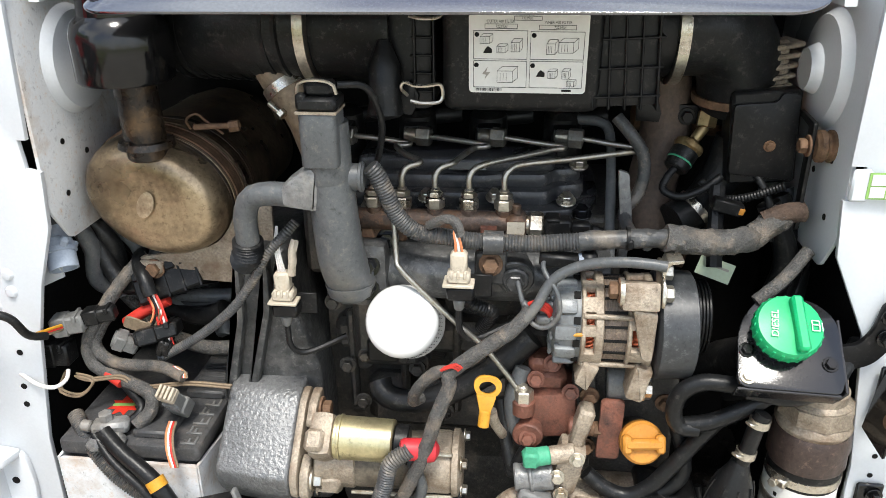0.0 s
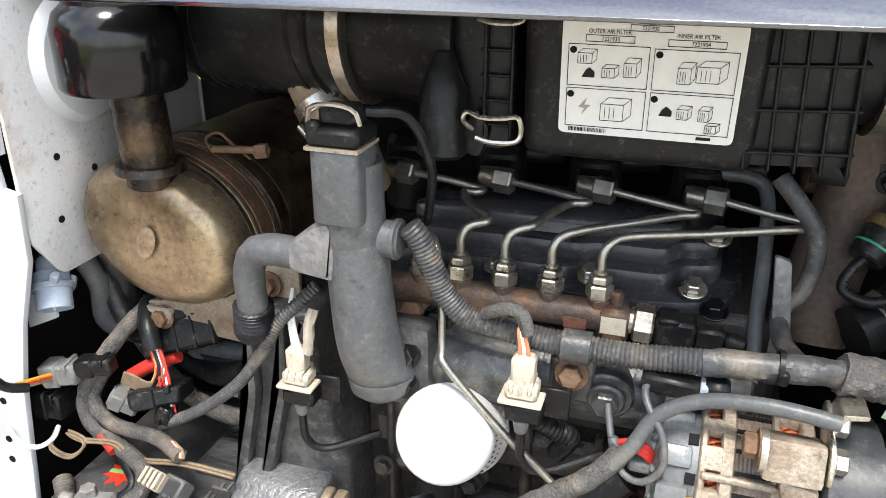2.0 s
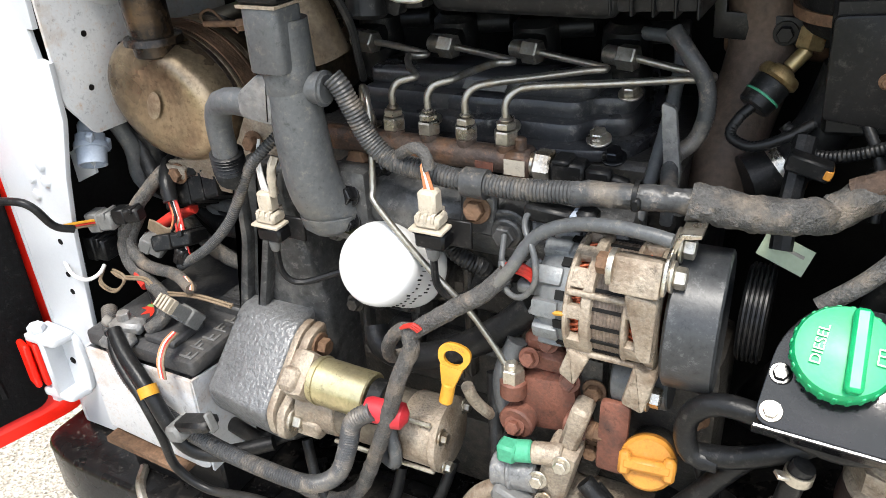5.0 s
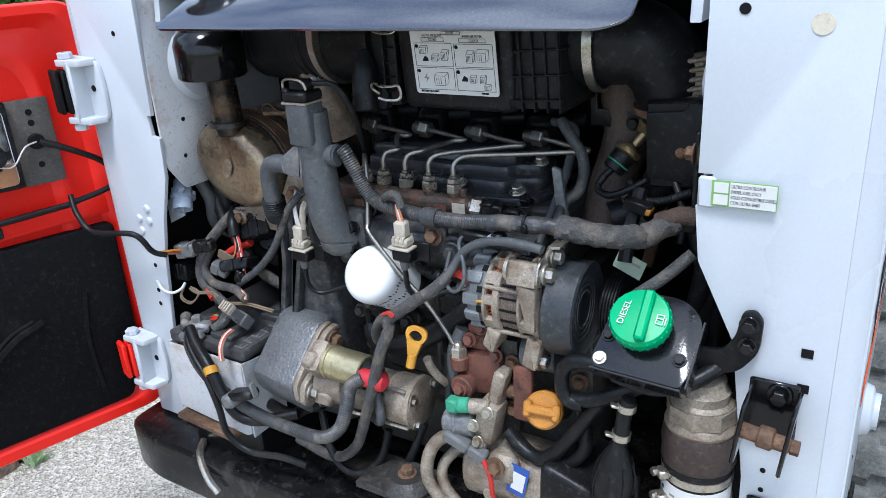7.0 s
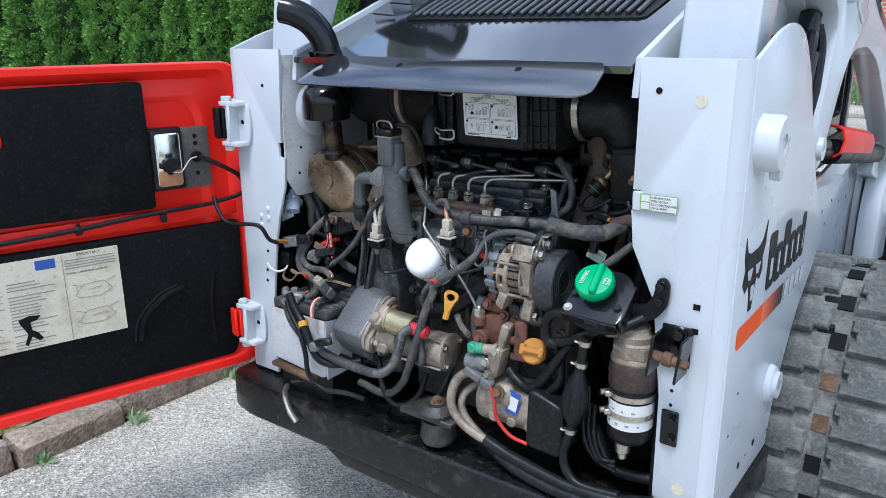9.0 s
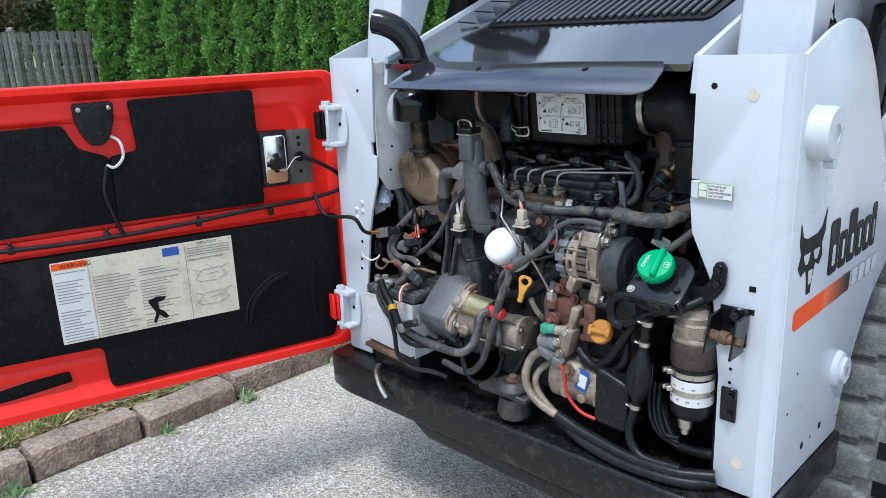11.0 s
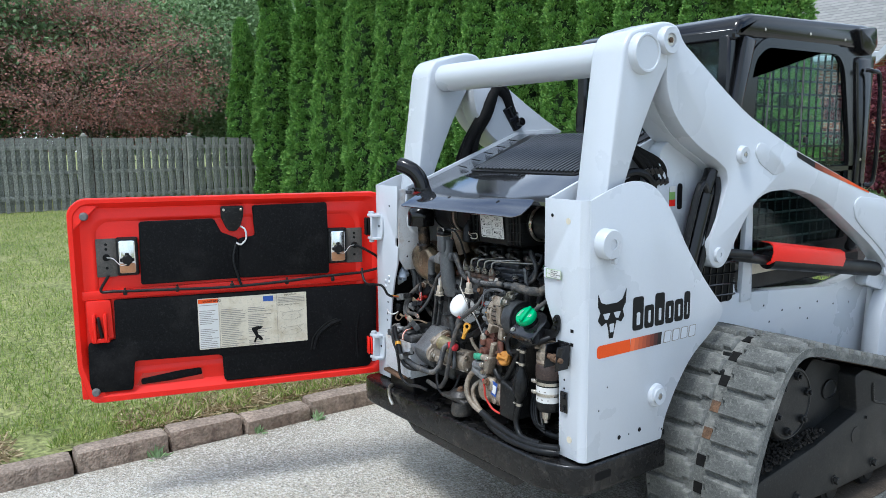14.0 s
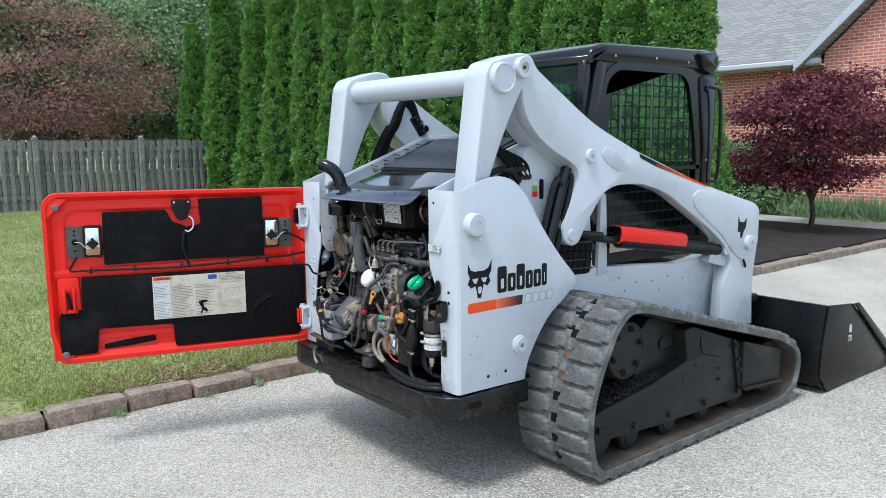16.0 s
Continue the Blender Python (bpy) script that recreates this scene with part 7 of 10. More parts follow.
ring_in, ring_out = [], []
for k in range(32):
    a = 2 * math.pi * k / 32
    ring_out.append((0.023 * math.copysign(abs(math.cos(a)) ** 0.8, math.cos(a)) * (0.88 + 0.12 * math.sin(a)), 0.017 * math.sin(a)))
    ring_in.append((0.0125 * math.cos(a), 0.009 * math.sin(a) - 0.0005))
hb = bmesh.new()
hv = [[hb.verts.new((x, y, z)) for x, z in rim] for y in (-0.0035, 0.0035) for rim in (ring_out, ring_in)]
for k in range(32):
    q = (k + 1) % 32
    for a, b in ((0, 1), (2, 3), (0, 2), (1, 3)):
        hb.faces.new((hv[a][k], hv[a][q], hv[b][q], hv[b][k]))
bmesh.ops.recalc_face_normals(hb, faces=hb.faces)
DM = pose(0.085, -0.062, 0.858, -22, 10, 6) @ Matrix.Scale(0.84, 4)
part("handle", moved(mix(hb, prism(rounded([(-0.015, -0.012), (0.015, -0.012), (0.009, -0.040), (-0.005, -0.040)], 0.003), "y", -0.0045, 0.0045, 0.001), cyl((0.002, 0, -0.034), (0.003, 0.002, -0.060), 0.0085)), DM), YELLOW, dp)
writing("ENGINE", 0.0072, DM @ pose(-0.0145, -0.0036, 0.0095, 90, 0, 0), ORANGE, "moulded_word", dp, 0.0003)
part("tube", tube([(0.090, -0.047, 0.812), (0.094, -0.040, 0.79), (0.102, -0.026, 0.765), (0.11, 0.0, 0.735), (0.11, 0.03, 0.70)], 0.0068, 10), ALU, dp)
OCW = Vector((0.10, -0.90, 0.42)).normalized()
OCC = Vector((0.280, -0.030, 0.768))
oc = part("oil_cap", lathe([(0, 0), (0.026, 0), (0.0278, 0.004), (0.0278, 0.014), (0.0245, 0.018), (0, 0.018)], OCC, OCW, 30), ORANGE, eng, "orange plastic oil filler cap")
part("grip", moved(mix(box((0.05, 0.014, 0.014), (0, 0, 0), bevel=0.004), box((0.012, 0.024, 0.012), (-0.021, 0, 0), bevel=0.003), box((0.012, 0.024, 0.012), (0.021, 0, 0), bevel=0.003)), Matrix.Translation(OCC + OCW * 0.022) @ OCW.to_track_quat("Z", "Y").to_matrix().to_4x4()), ORANGE, oc)
part("neck", cyl((0.277, 0.02, 0.745), OCC, 0.024), BLOCK, oc)
solo("pump_plate", prism(rounded([(0.226, 0.735), (0.256, 0.735), (0.258, 0.825), (0.228, 0.825)], 0.006), "y", -0.030, -0.022, 0.002), PUMP_BROWN, "rust-brown flat steel plate beside the oil cap", "plate")
tcs = thing("timing_case", (0.265, 0.06, 0.68), "black cast timing case", "engine casting")
part("casting", mix(box((0.14, 0.10, 0.20), (0.265, 0.065, 0.765), bevel=0.02, seg=2), box((0.03, 0.03, 0.16), (0.208, 0.012, 0.77), bevel=0.008, seg=2)), BLOCK, tcs)
part("pump_neck", cyl((0.235, 0.0, 0.838), (0.290, 0.0, 0.842), 0.026), GREY_PIPE, tcs)
for p in ((0.215, -0.004, 0.815), (0.215, -0.004, 0.735), (0.315, 0.012, 0.80)):
    part("bolt", bolt(p, (0, -1, 0), 0.009), RUST, tcs)
vv = thing("control_valve", (0.165, -0.03, 0.69), "oxidised aluminium valve with a green plug", "valve")
part("body", mix(box((0.035, 0.04, 0.07), (0.190, -0.036, 0.728), (0, 12, 0), bevel=0.008, seg=2), cyl((0.165, -0.052, 0.752), (0.198, -0.048, 0.757), 0.012), box((0.02, 0.03, 0.06), (0.205, -0.028, 0.785), (0, 14, 0), bevel=0.004), box((0.04, 0.022, 0.018), (0.170, -0.050, 0.688), bevel=0.005)), ALU, vv)
part("solenoid", mix(cyl((0.122, -0.052, 0.714), (0.172, -0.050, 0.720), 0.019), cyl((0.140, -0.052, 0.716), (0.146, -0.0515, 0.717), 0.021)), CAST_GREY, vv, "pale grey solenoid can")
part("plug", mix(cyl((0.132, -0.060, 0.750), (0.166, -0.054, 0.755), 0.012), box((0.02, 0.02, 0.022), (0.142, -0.061, 0.754), bevel=0.003)), GREEN_CONN, vv, "green plug")
for p in ((0.182, -0.062, 0.70), (0.200, -0.060, 0.755), (0.176, -0.063, 0.728)):
    part("bolt", bolt(p, (0, -1, 0.2), 0.007), STEEL, vv)

# starter motor
sm = thing("starter_motor", (-0.06, -0.01, 0.66), "starter motor with yellow zinc solenoid and dusty body", "starter motor")
part("solenoid", mix(cyl((-0.118, -0.038, 0.750), (-0.038, -0.038, 0.748), 0.029, seg=32), lathe([(0.029, 0), (0.0305, 0.001), (0.0305, 0.004), (0.029, 0.005)], (-0.112, -0.038, 0.750), (1, 0, 0.0), 32)), YELLOW_ZINC, sm, "yellow zinc solenoid")
part("nose", mix(box((0.034, 0.060, 0.058), (-0.134, -0.036, 0.746), (40, 0, 0), bevel=0.012, seg=2), cyl((-0.150, -0.02, 0.700), (-0.095, -0.015, 0.698), 0.040), box((0.026, 0.030, 0.024), (-0.140, -0.058, 0.756), (40, 0, 0), bevel=0.005), box((0.04, 0.02, 0.03), (-0.13, -0.05, 0.682), bevel=0.006)), ALU, sm, "oxidised aluminium nose")
part("motor_body", cyl((-0.10, -0.012, 0.698), (0.000, -0.010, 0.697), 0.040, seg=32, bevel=0.004), mat("grimy_motor_paint", (0.17, 0.145, 0.11), 0.6, 0.3, 0.35, 20, 0.4, 220, stain=(0.06, 0.05, 0.04), amount=0.4, stain_scale=16), sm)
part("end_bell", lathe([(0, 0), (0.041, 0), (0.043, 0.004), (0.043, 0.036), (0.041, 0.040), (0.046, 0.042), (0.046, 0.050), (0.032, 0.056), (0, 0.056)], (-0.004, -0.010, 0.697), (1, 0.02, 0), 32), ALU, sm, "oxidised end bell")
for p in ((0.050, -0.040, 0.72), (0.050, -0.035, 0.672), (0.050, 0.02, 0.72)):
    part("bolt", bolt(p, (1, 0, 0), 0.007), STEEL, sm)
for z in (0.735, 0.664):
    part("through_bolt", cyl((-0.10, -0.045, z), (0.04, -0.043, z), 0.003, seg=8), STEEL, sm)
part("solenoid_cap", mix(cyl((-0.038, -0.038, 0.748), (-0.018, -0.038, 0.747), 0.024), box((0.012, 0.03, 0.02), (-0.022, -0.055, 0.745), bevel=0.003)), PLASTIC, sm, "dark solenoid end cap")
part("motor_lead", tube([(-0.015, -0.052, 0.735), (0.0, -0.062, 0.70), (-0.005, -0.058, 0.675), (-0.025, -0.048, 0.67)], 0.008, 10), GREY_PIPE, sm)
boot = thing("terminal_boot", (0.0, -0.068, 0.745), "red rubber boot over the starter terminal", "rubber boot")
part("boot", lathe([(0, 0), (0.012, 0.002), (0.0145, 0.008), (0.0145, 0.028), (0.0165, 0.036), (0.0150, 0.046), (0.006, 0.052), (0, 0.052)], (-0.026, -0.076, 0.766), (1, 0.22, -0.12), 20), RED_RUBBER, boot)

# battery in its white tray
SILVER_INK = mat("silver_print", (0.13, 0.13, 0.128), 0.5, 0.2, 0.2, 20, 0.1, 200, stain=(0.14, 0.13, 0.11), amount=0.3, stain_scale=25)
bt = thing("battery", (-0.40, 0.06, 0.57), "black vehicle battery with a dusty lid and star-shaped sticker", "battery")
part("case", box((0.182, 0.26, 0.15), (-0.402, 0.070, 0.640), bevel=0.006), BATTERY_TOP, bt)
part("lid", prism(rounded([(-0.499, -0.066), (-0.300, -0.066), (-0.300, 0.205), (-0.499, 0.205)], 0.008), "z", 0.714, 0.736, 0.004, 2), BATTERY_TOP, bt)
part("cell_cover", box((0.058, 0.105, 0.014), (-0.335, 0.100, 0.742), bevel=0.003), BATTERY_TOP, bt)
part("cell_cover", box((0.055, 0.060, 0.012), (-0.372, -0.020, 0.741), bevel=0.003), BATTERY_TOP, bt)
for k in range(5):
    part("raised_bar", box((0.022, 0.0035, 0.0025), (-0.318, -0.056 + 0.022 * k, 0.7370), bevel=0.0006), SILVER_INK, bt, "silver raised lettering bar")
    part("raised_bar", box((0.0035, 0.013, 0.0025), (-0.309 - 0.016 * (k % 2), -0.048 + 0.022 * k, 0.7370), bevel=0.0006), SILVER_INK, bt)
    part("raised_bar", box((0.0035, 0.009, 0.0025), (-0.318, -0.050 + 0.022 * k, 0.7370), bevel=0.0006), SILVER_INK, bt)
for k in range(9):
    part("raised_bar", box((0.040, 0.0022, 0.002), (-0.335, 0.058 + 0.0095 * k, 0.7495), bevel=0.0005), BATTERY_TOP, bt)
star = []
for k in range(16):
    a = 2 * math.pi * k / 16
    r = 0.024 if k % 2 else 0.014
    star.append((-0.445 + r * math.cos(a) * 1.0, 0.020 + r * math.sin(a) * 1.1))
part("sticker", prism(star, "z", 0.7362, 0.7367), RED_DIRTY, bt, "faded red star-shaped sticker")
part("sticker_field", prism(rounded([(-0.463, 0.016), (-0.427, 0.020), (-0.427, 0.027), (-0.463, 0.023)], 0.002), "z", 0.7368, 0.7371), INK_GREEN, bt)
part("terminal", mix(cyl((-0.436, -0.040, 0.734), (-0.436, -0.040, 0.758), 0.011), box((0.050, 0.026, 0.018), (-0.430, -0.045, 0.750), (0, 0, 15), bevel=0.005), hexnut((-0.436, -0.044, 0.758), (0, 0, 1), 0.0095, 0.012), box((0.05, 0.03, 0.020), (-0.425, -0.070, 0.742), (0, 0, 12), bevel=0.008), cyl((-0.455, -0.05, 0.750), (-0.470, -0.05, 0.752), 0.008)), CAST_GREY, bt, "tarnished terminal clamp")
tr = thing("battery_tray", (-0.40, -0.06, 0.55), "stained white steel battery tray front", "battery tray")
part("front_plate", prism(rounded([(-0.496, 0.572), (-0.318, 0.556), (-0.304, 0.562), (-0.302, 0.713), (-0.498, 0.713)], 0.006), "y", -0.074, -0.068, 0.001), WHITE_OLD, tr)
part("side_plate", prism([(-0.071, 0.565), (0.19, 0.565), (0.19, 0.713), (-0.071, 0.713)], "x", -0.501, -0.497), WHITE_OLD, tr)
part("side_plate", prism([(-0.071, 0.555), (0.02, 0.555), (0.02, 0.70), (-0.071, 0.713)], "x", -0.304, -0.300), WHITE_OLD, tr)
part("rusty_lip", box((0.15, 0.03, 0.012), (-0.42, -0.075, 0.552), (0, 4, 0), bevel=0.002), RUST, tr)
part("stand", box((0.19, 0.22, 0.08), (-0.40, 0.055, 0.515), bevel=0.004), BLACK_PAINT, tr)

# fuel filler plate and green cap
FN = Vector((0.03, -0.63, 0.78)).normalized()
FX = Vector((1, 0, -0.038)).normalized()
FY = FN.cross(FX)
FM = Matrix.Translation((0.427, -0.058, 0.925)) @ Matrix((FX, FY, FN)).transposed().to_4x4()
ff = thing("fuel_filler", (0.432, -0.04, 0.88), "black steel filler plate with a green fuel cap", "fuel filler")
part("plate", moved(mix(prism(rounded([(-0.058, -0.046), (0.056, -0.046), (0.062, -0.03), (0.062, 0.045), (0.035, 0.068), (-0.025, 0.068), (-0.052, 0.03)], [0.014, 0.006, 0.004, 0.03, 0.03, 0.03, 0.03]), "z", -0.003, 0.003, 0.001), box((0.004, 0.09, 0.03), (0.0625, 0.0, -0.012), bevel=0.001), box((0.115, 0.004, 0.024), (0.0, -0.047, -0.012), bevel=0.001)), FM), mat("glossy_filler_plate", (0.012, 0.012, 0.013), 0.12, 0, 0.2, 12, 0.05, 260, spec=0.4, coat=0.12), ff)
part("neck", moved(cyl((-0.006, 0.018, -0.03), (-0.006, 0.018, 0.016), 0.031), FM), PLASTIC, ff)
cap = part("cap", moved(mix(lathe([(0, 0), (0.036, 0), (0.0375, 0.003), (0.0375, 0.016), (0.035, 0.021), (0.012, 0.024), (0, 0.024)], (-0.006, 0.018, 0.018), (0, 0, 1), 40), box((0.013, 0.066, 0.013), (0.002, 0.018, 0.0455), (0, 0, 3), bevel=0.003)), FM), GREEN, ff, "green plastic fuel cap")
for k in range(24):
    a = 2 * math.pi * k / 24
    part("cap_rib", moved(box((0.003, 0.004, 0.016), (-0.006 + 0.0366 * math.cos(a), 0.018 + 0.0366 * math.sin(a), 0.027), (0, 0, math.degrees(a)), bevel=0.0008), FM), GREEN, cap)
writing("DIESEL", 0.0112, FM @ pose(-0.0215, 0.001, 0.0428, 0, 0, 86), LABEL_WHITE, "cap_word", cap, 0.0003)
part("pump_symbol", moved(mix(box((0.008, 0.001, 0.0008), (0.02, 0.012, 0.0425), bevel=0), box((0.001, 0.012, 0.0008), (0.016, 0.018, 0.0425), bevel=0), box((0.001, 0.012, 0.0008), (0.024, 0.018, 0.0425), bevel=0), box((0.008, 0.001, 0.0008), (0.02, 0.024, 0.0425), bevel=0), box((0.008, 0.001, 0.0008), (0.02, 0.019, 0.0425), bevel=0), box((0.001, 0.010, 0.0008), (0.027, 0.017, 0.0425), bevel=0)), FM), LABEL_WHITE, cap)
for x, y in ((-0.046, -0.034), (0.047, -0.012), (-0.045, -0.002)):
    part("screw", moved(mix(cyl((x, y, 0.003), (x, y, 0.005), 0.009, seg=16, bevel=0.0005), hexnut((x, y, 0.005), (0, 0, 1), 0.0065, 0.004)), FM), STEEL if x < 0 and y < -0.02 else BLACK_GLOSS, ff)
part("filler_arm", prism(rounded([(0.465, 0.890), (0.50, 0.888), (0.535, 0.900), (0.556, 0.93), (0.558, 0.972), (0.548, 0.984), (0.534, 0.980), (0.528, 0.945), (0.515, 0.925), (0.465, 0.918)], 0.012), "y", -0.036, -0.028, 0.001), BLACK_PAINT, ff, "black steel support arm")
for z in (0.966, 0.938):
    part("arm_bolt", bolt((0.543, -0.037, z), (0, -1, 0), 0.008), BLACK_GLOSS, ff)
hose("filler_hose", [(0.43, -0.02, 0.90), (0.425, 0.04, 0.86), (0.40, 0.09, 0.82), (0.38, 0.14, 0.76), (0.36, 0.2, 0.68)], 0.028, RUBBER, "thick black filler hose below the filler plate", seg=18)

# fuel filter
fl = thing("fuel_filter", (0.503, 0.012, 0.60), "fuel filter with aluminium head, clear bowl bands and white label", "fuel filter")
FC = (0.492, -0.016, 0.0)


def turned(name, prof, material, label=""):
    return part(name, lathe(prof, FC, (0, 0, 1), 36), material, fl, label)


turned("head", [(0, 0.805), (0.043, 0.805), (0.046, 0.812), (0.044, 0.818), (0.040, 0.822), (0.040, 0.846), (0.034, 0.850), (0.034, 0.862), (0.030, 0.866), (0.028, 0.878), (0.02, 0.882), (0, 0.882)], ALU, "stepped aluminium head")
part("head_flat", lathe([(0, 0), (0.045, 0), (0.045, 0.022), (0, 0.022)], (FC[0], FC[1], 0.822), (0, 0, 1), 8), ALU, fl)
turned("collar", [(0, 0.755), (0.046, 0.755), (0.048, 0.76), (0.047, 0.775), (0.0485, 0.785), (0.047, 0.800), (0.044, 0.806), (0, 0.806)], mat("brown_black_collar", (0.05, 0.035, 0.03), 0.45, 0.2, 0.3, 20, 0.2, 200, stain=(0.14, 0.09, 0.07), amount=0.25), "dark stained collar")
turned("can", [(0, 0.635), (0.036, 0.636), (0.043, 0.645), (0.0445, 0.66), (0.0445, 0.756), (0, 0.756)], PLASTIC, "black filter can")
lbl = turned("label_band", [(0.0446, 0.672), (0.0449, 0.672), (0.0449, 0.728), (0.0446, 0.728), (0.0446, 0.672)], LABEL_WHITE, "white printed label band")
turned("clamp_band", [(0.0448, 0.733), (0.0462, 0.733), (0.0462, 0.744), (0.0448, 0.744), (0.0448, 0.733)], STEEL, "steel clamp band")
turned("clamp_band", [(0.0450, 0.694), (0.0464, 0.694), (0.0464, 0.705), (0.0450, 0.705), (0.0450, 0.694)], STEEL, "steel clamp band")
for z in (0.739, 0.70):
    part("clamp_screw", mix(box((0.016, 0.018, 0.012), (FC[0] - 0.036, FC[1] - 0.032, z), (0, 0, 40), bevel=0.002), hexnut((FC[0] - 0.044, FC[1] - 0.032, z), (-0.6, -0.7, 0), 0.006, 0.008)), STEEL, fl)
rr = random.Random(9)
for k in range(9):
    a = radians(200 + 14 * k)
    part("printed_bar", moved(box((0.002, rr.uniform(0.004, 0.009), rr.uniform(0.003, 0.006)), (0, 0, 0), bevel=0), pose(FC[0] + 0.0442 * math.cos(a), FC[1] + 0.0442 * math.sin(a), 0.712 if k % 2 else 0.683, 0, 0, math.degrees(a))), INK if k < 3 else INK_GREY, fl)
part("drain", mix(cyl((FC[0] - 0.012, FC[1], 0.60), (FC[0] - 0.012, FC[1], 0.638), 0.015, 0.017), cyl((FC[0] - 0.012, FC[1], 0.585), (FC[0] - 0.012, FC[1], 0.602), 0.009)), STEEL, fl, "pale drain fitting")
part("inlet_stub", mix(cyl((0.436, -0.03, 0.855), (0.466, -0.02, 0.857), 0.009), hexnut((0.453, -0.024, 0.856), (1, 0.3, 0), 0.012, 0.012)), ALU, fl)
fl.location.z -= 0.006
# primer bulb and its hoses
pb = thing("primer_bulb", (0.398, -0.02, 0.62), "ribbed black rubber primer bulb with hose clamps", "primer bulb")
part("bulb", lathe([(0.010, 0), (0.013, 0.006), (0.016, 0.012), (0.024, 0.028), (0.0285, 0.05), (0.028, 0.075), (0.022, 0.10), (0.014, 0.118), (0.012, 0.126), (0.010, 0.13)], (0.392, -0.022, 0.645), (0.10, -0.02, 1), 24), RUBBER, pb)
for k in range(8):
    a = 2 * math.pi * k / 8
    part("bulb_rib", tube([(0.394 + 0.0245 * math.cos(a), -0.022 + 0.0245 * math.sin(a), 0.673), (0.397 + 0.029 * math.cos(a), -0.023 + 0.029 * math.sin(a), 0.70), (0.400 + 0.0285 * math.cos(a), -0.023 + 0.0285 * math.sin(a), 0.722), (0.402 + 0.0225 * math.cos(a), -0.024 + 0.0225 * math.sin(a), 0.745)], 0.0013, 5), RUBBER, pb)
part("upper_hose", tube([(0.405, -0.025, 0.770), (0.409, -0.027, 0.79), (0.414, -0.03, 0.83), (0.42, -0.03, 0.85)], 0.010, 12), RUBBER, pb)
for p, w in (((0.408, -0.026, 0.783), (0.1, 0, 1)), ((0.416, -0.030, 0.832), (0.1, 0, 1)), ((0.388, -0.021, 0.628), (0.1, 0, 1))):
    part("hose_clamp", mix(lathe([(0.011, 0), (0.0125, 0), (0.0125, 0.010), (0.011, 0.010), (0.011, 0)], p, w, 20), box((0.012, 0.010, 0.004), (p[0] - 0.012, p[1] - 0.01, p[2] + 0.008), (0, 20, 30), bevel=0.001)), STEEL, pb, "bright spring hose clamp")
part("lower_hose", tube([(0.392, -0.022, 0.648), (0.386, -0.022, 0.62), (0.376, -0.024, 0.575), (0.386, -0.026, 0.54), (0.42, -0.03, 0.52), (0.50, -0.02, 0.52)], 0.010, 12), RUBBER, pb)

pb.location += Vector((-0.006, -0.036, -0.004))

# lock bracket and lower plate on the right corner
lk = thing("latch_bracket", (0.60, -0.06, 0.84), "black steel latch bracket with a worn striker pin", "latch")
part("bracket", mix(box((0.005, 0.062, 0.085), (0.560, -0.055, 0.868), (0, 6, 0), bevel=0.002), box((0.005, 0.062, 0.085), (0.612, -0.055, 0.866), (0, 6, 0), bevel=0.002), box((0.056, 0.006, 0.08), (0.587, -0.026, 0.875), bevel=0.002)), BLACK_GLOSS, lk)
part("striker_pin", mix(cyl((0.556, -0.070, 0.868), (0.616, -0.072, 0.862), 0.0095), cyl((0.580, -0.071, 0.866), (0.598, -0.071, 0.864), 0.0135), hexnut((0.616, -0.072, 0.862), (1, 0, -0.05), 0.009, 0.010)), RUST, lk, "worn steel striker pin")
part("bolt", bolt((0.594, -0.030, 0.900), (0, -1, 0), 0.010), BLACK_GLOSS, lk)
lk.location += Vector((-0.010, -0.006, -0.018))
lp = thing("striker_plate", (0.588, -0.03, 0.66), "black steel plate bolted to the corner panel", "plate")
part("plate", box((0.034, 0.006, 0.075), (0.585, -0.026, 0.695), bevel=0.003), BLACK_GLOSS, lp)
for z in (0.716, 0.675):
    part("bolt", bolt((0.59, -0.030, z), (0, -1, 0), 0.0075), BLACK_GLOSS, lp)

lp.location += Vector((-0.010, 0, -0.012))

# air-conditioning compressor
cp = thing("compressor", (0.25, 0.0, 0.56), "aluminium compressor with a black plastic cover", "compressor")
part("body", mix(cyl((0.155, 0.02, 0.625), (0.30, 0.02, 0.625), 0.056, seg=32, bevel=0.006), lathe([(0, 0), (0.05, 0), (0.058, 0.006), (0.058, 0.026), (0.056, 0.03), (0, 0.03)], (0.150, 0.02, 0.625), (1, 0, 0), 32), box((0.05, 0.03, 0.05), (0.225, -0.03, 0.66), bevel=0.01), *[cyl((0.20 + 0.045 * k, -0.036, 0.60), (0.20 + 0.045 * k, -0.026, 0.60), 0.012) for k in range(3)]), ALU, cp)
part("cover", prism(rounded([(0.285, 0.560), (0.372, 0.555), (0.376, 0.672), (0.29, 0.700)], 0.018), "y", -0.045, 0.08, 0.010, 3), PLASTIC, cp, "black plastic cover")
cl = part("label", box((0.030, 0.001, 0.055), (0.252, -0.0385, 0.650), (0, 12, 0), bevel=0), INK_BLUE, cp, "blue and white label")
part("label_field", box((0.020, 0.001, 0.032), (0.253, -0.0395, 0.648), (0, 12, 0), bevel=0), LABEL_WHITE, cl)
part("plug", mix(box((0.045, 0.022, 0.02), (0.155, -0.045, 0.695), (0, 20, 0), bevel=0.004), box((0.03, 0.02, 0.018), (0.19, -0.045, 0.683), (0, 20, 0), bevel=0.003)), GREY_PLASTIC, cp)
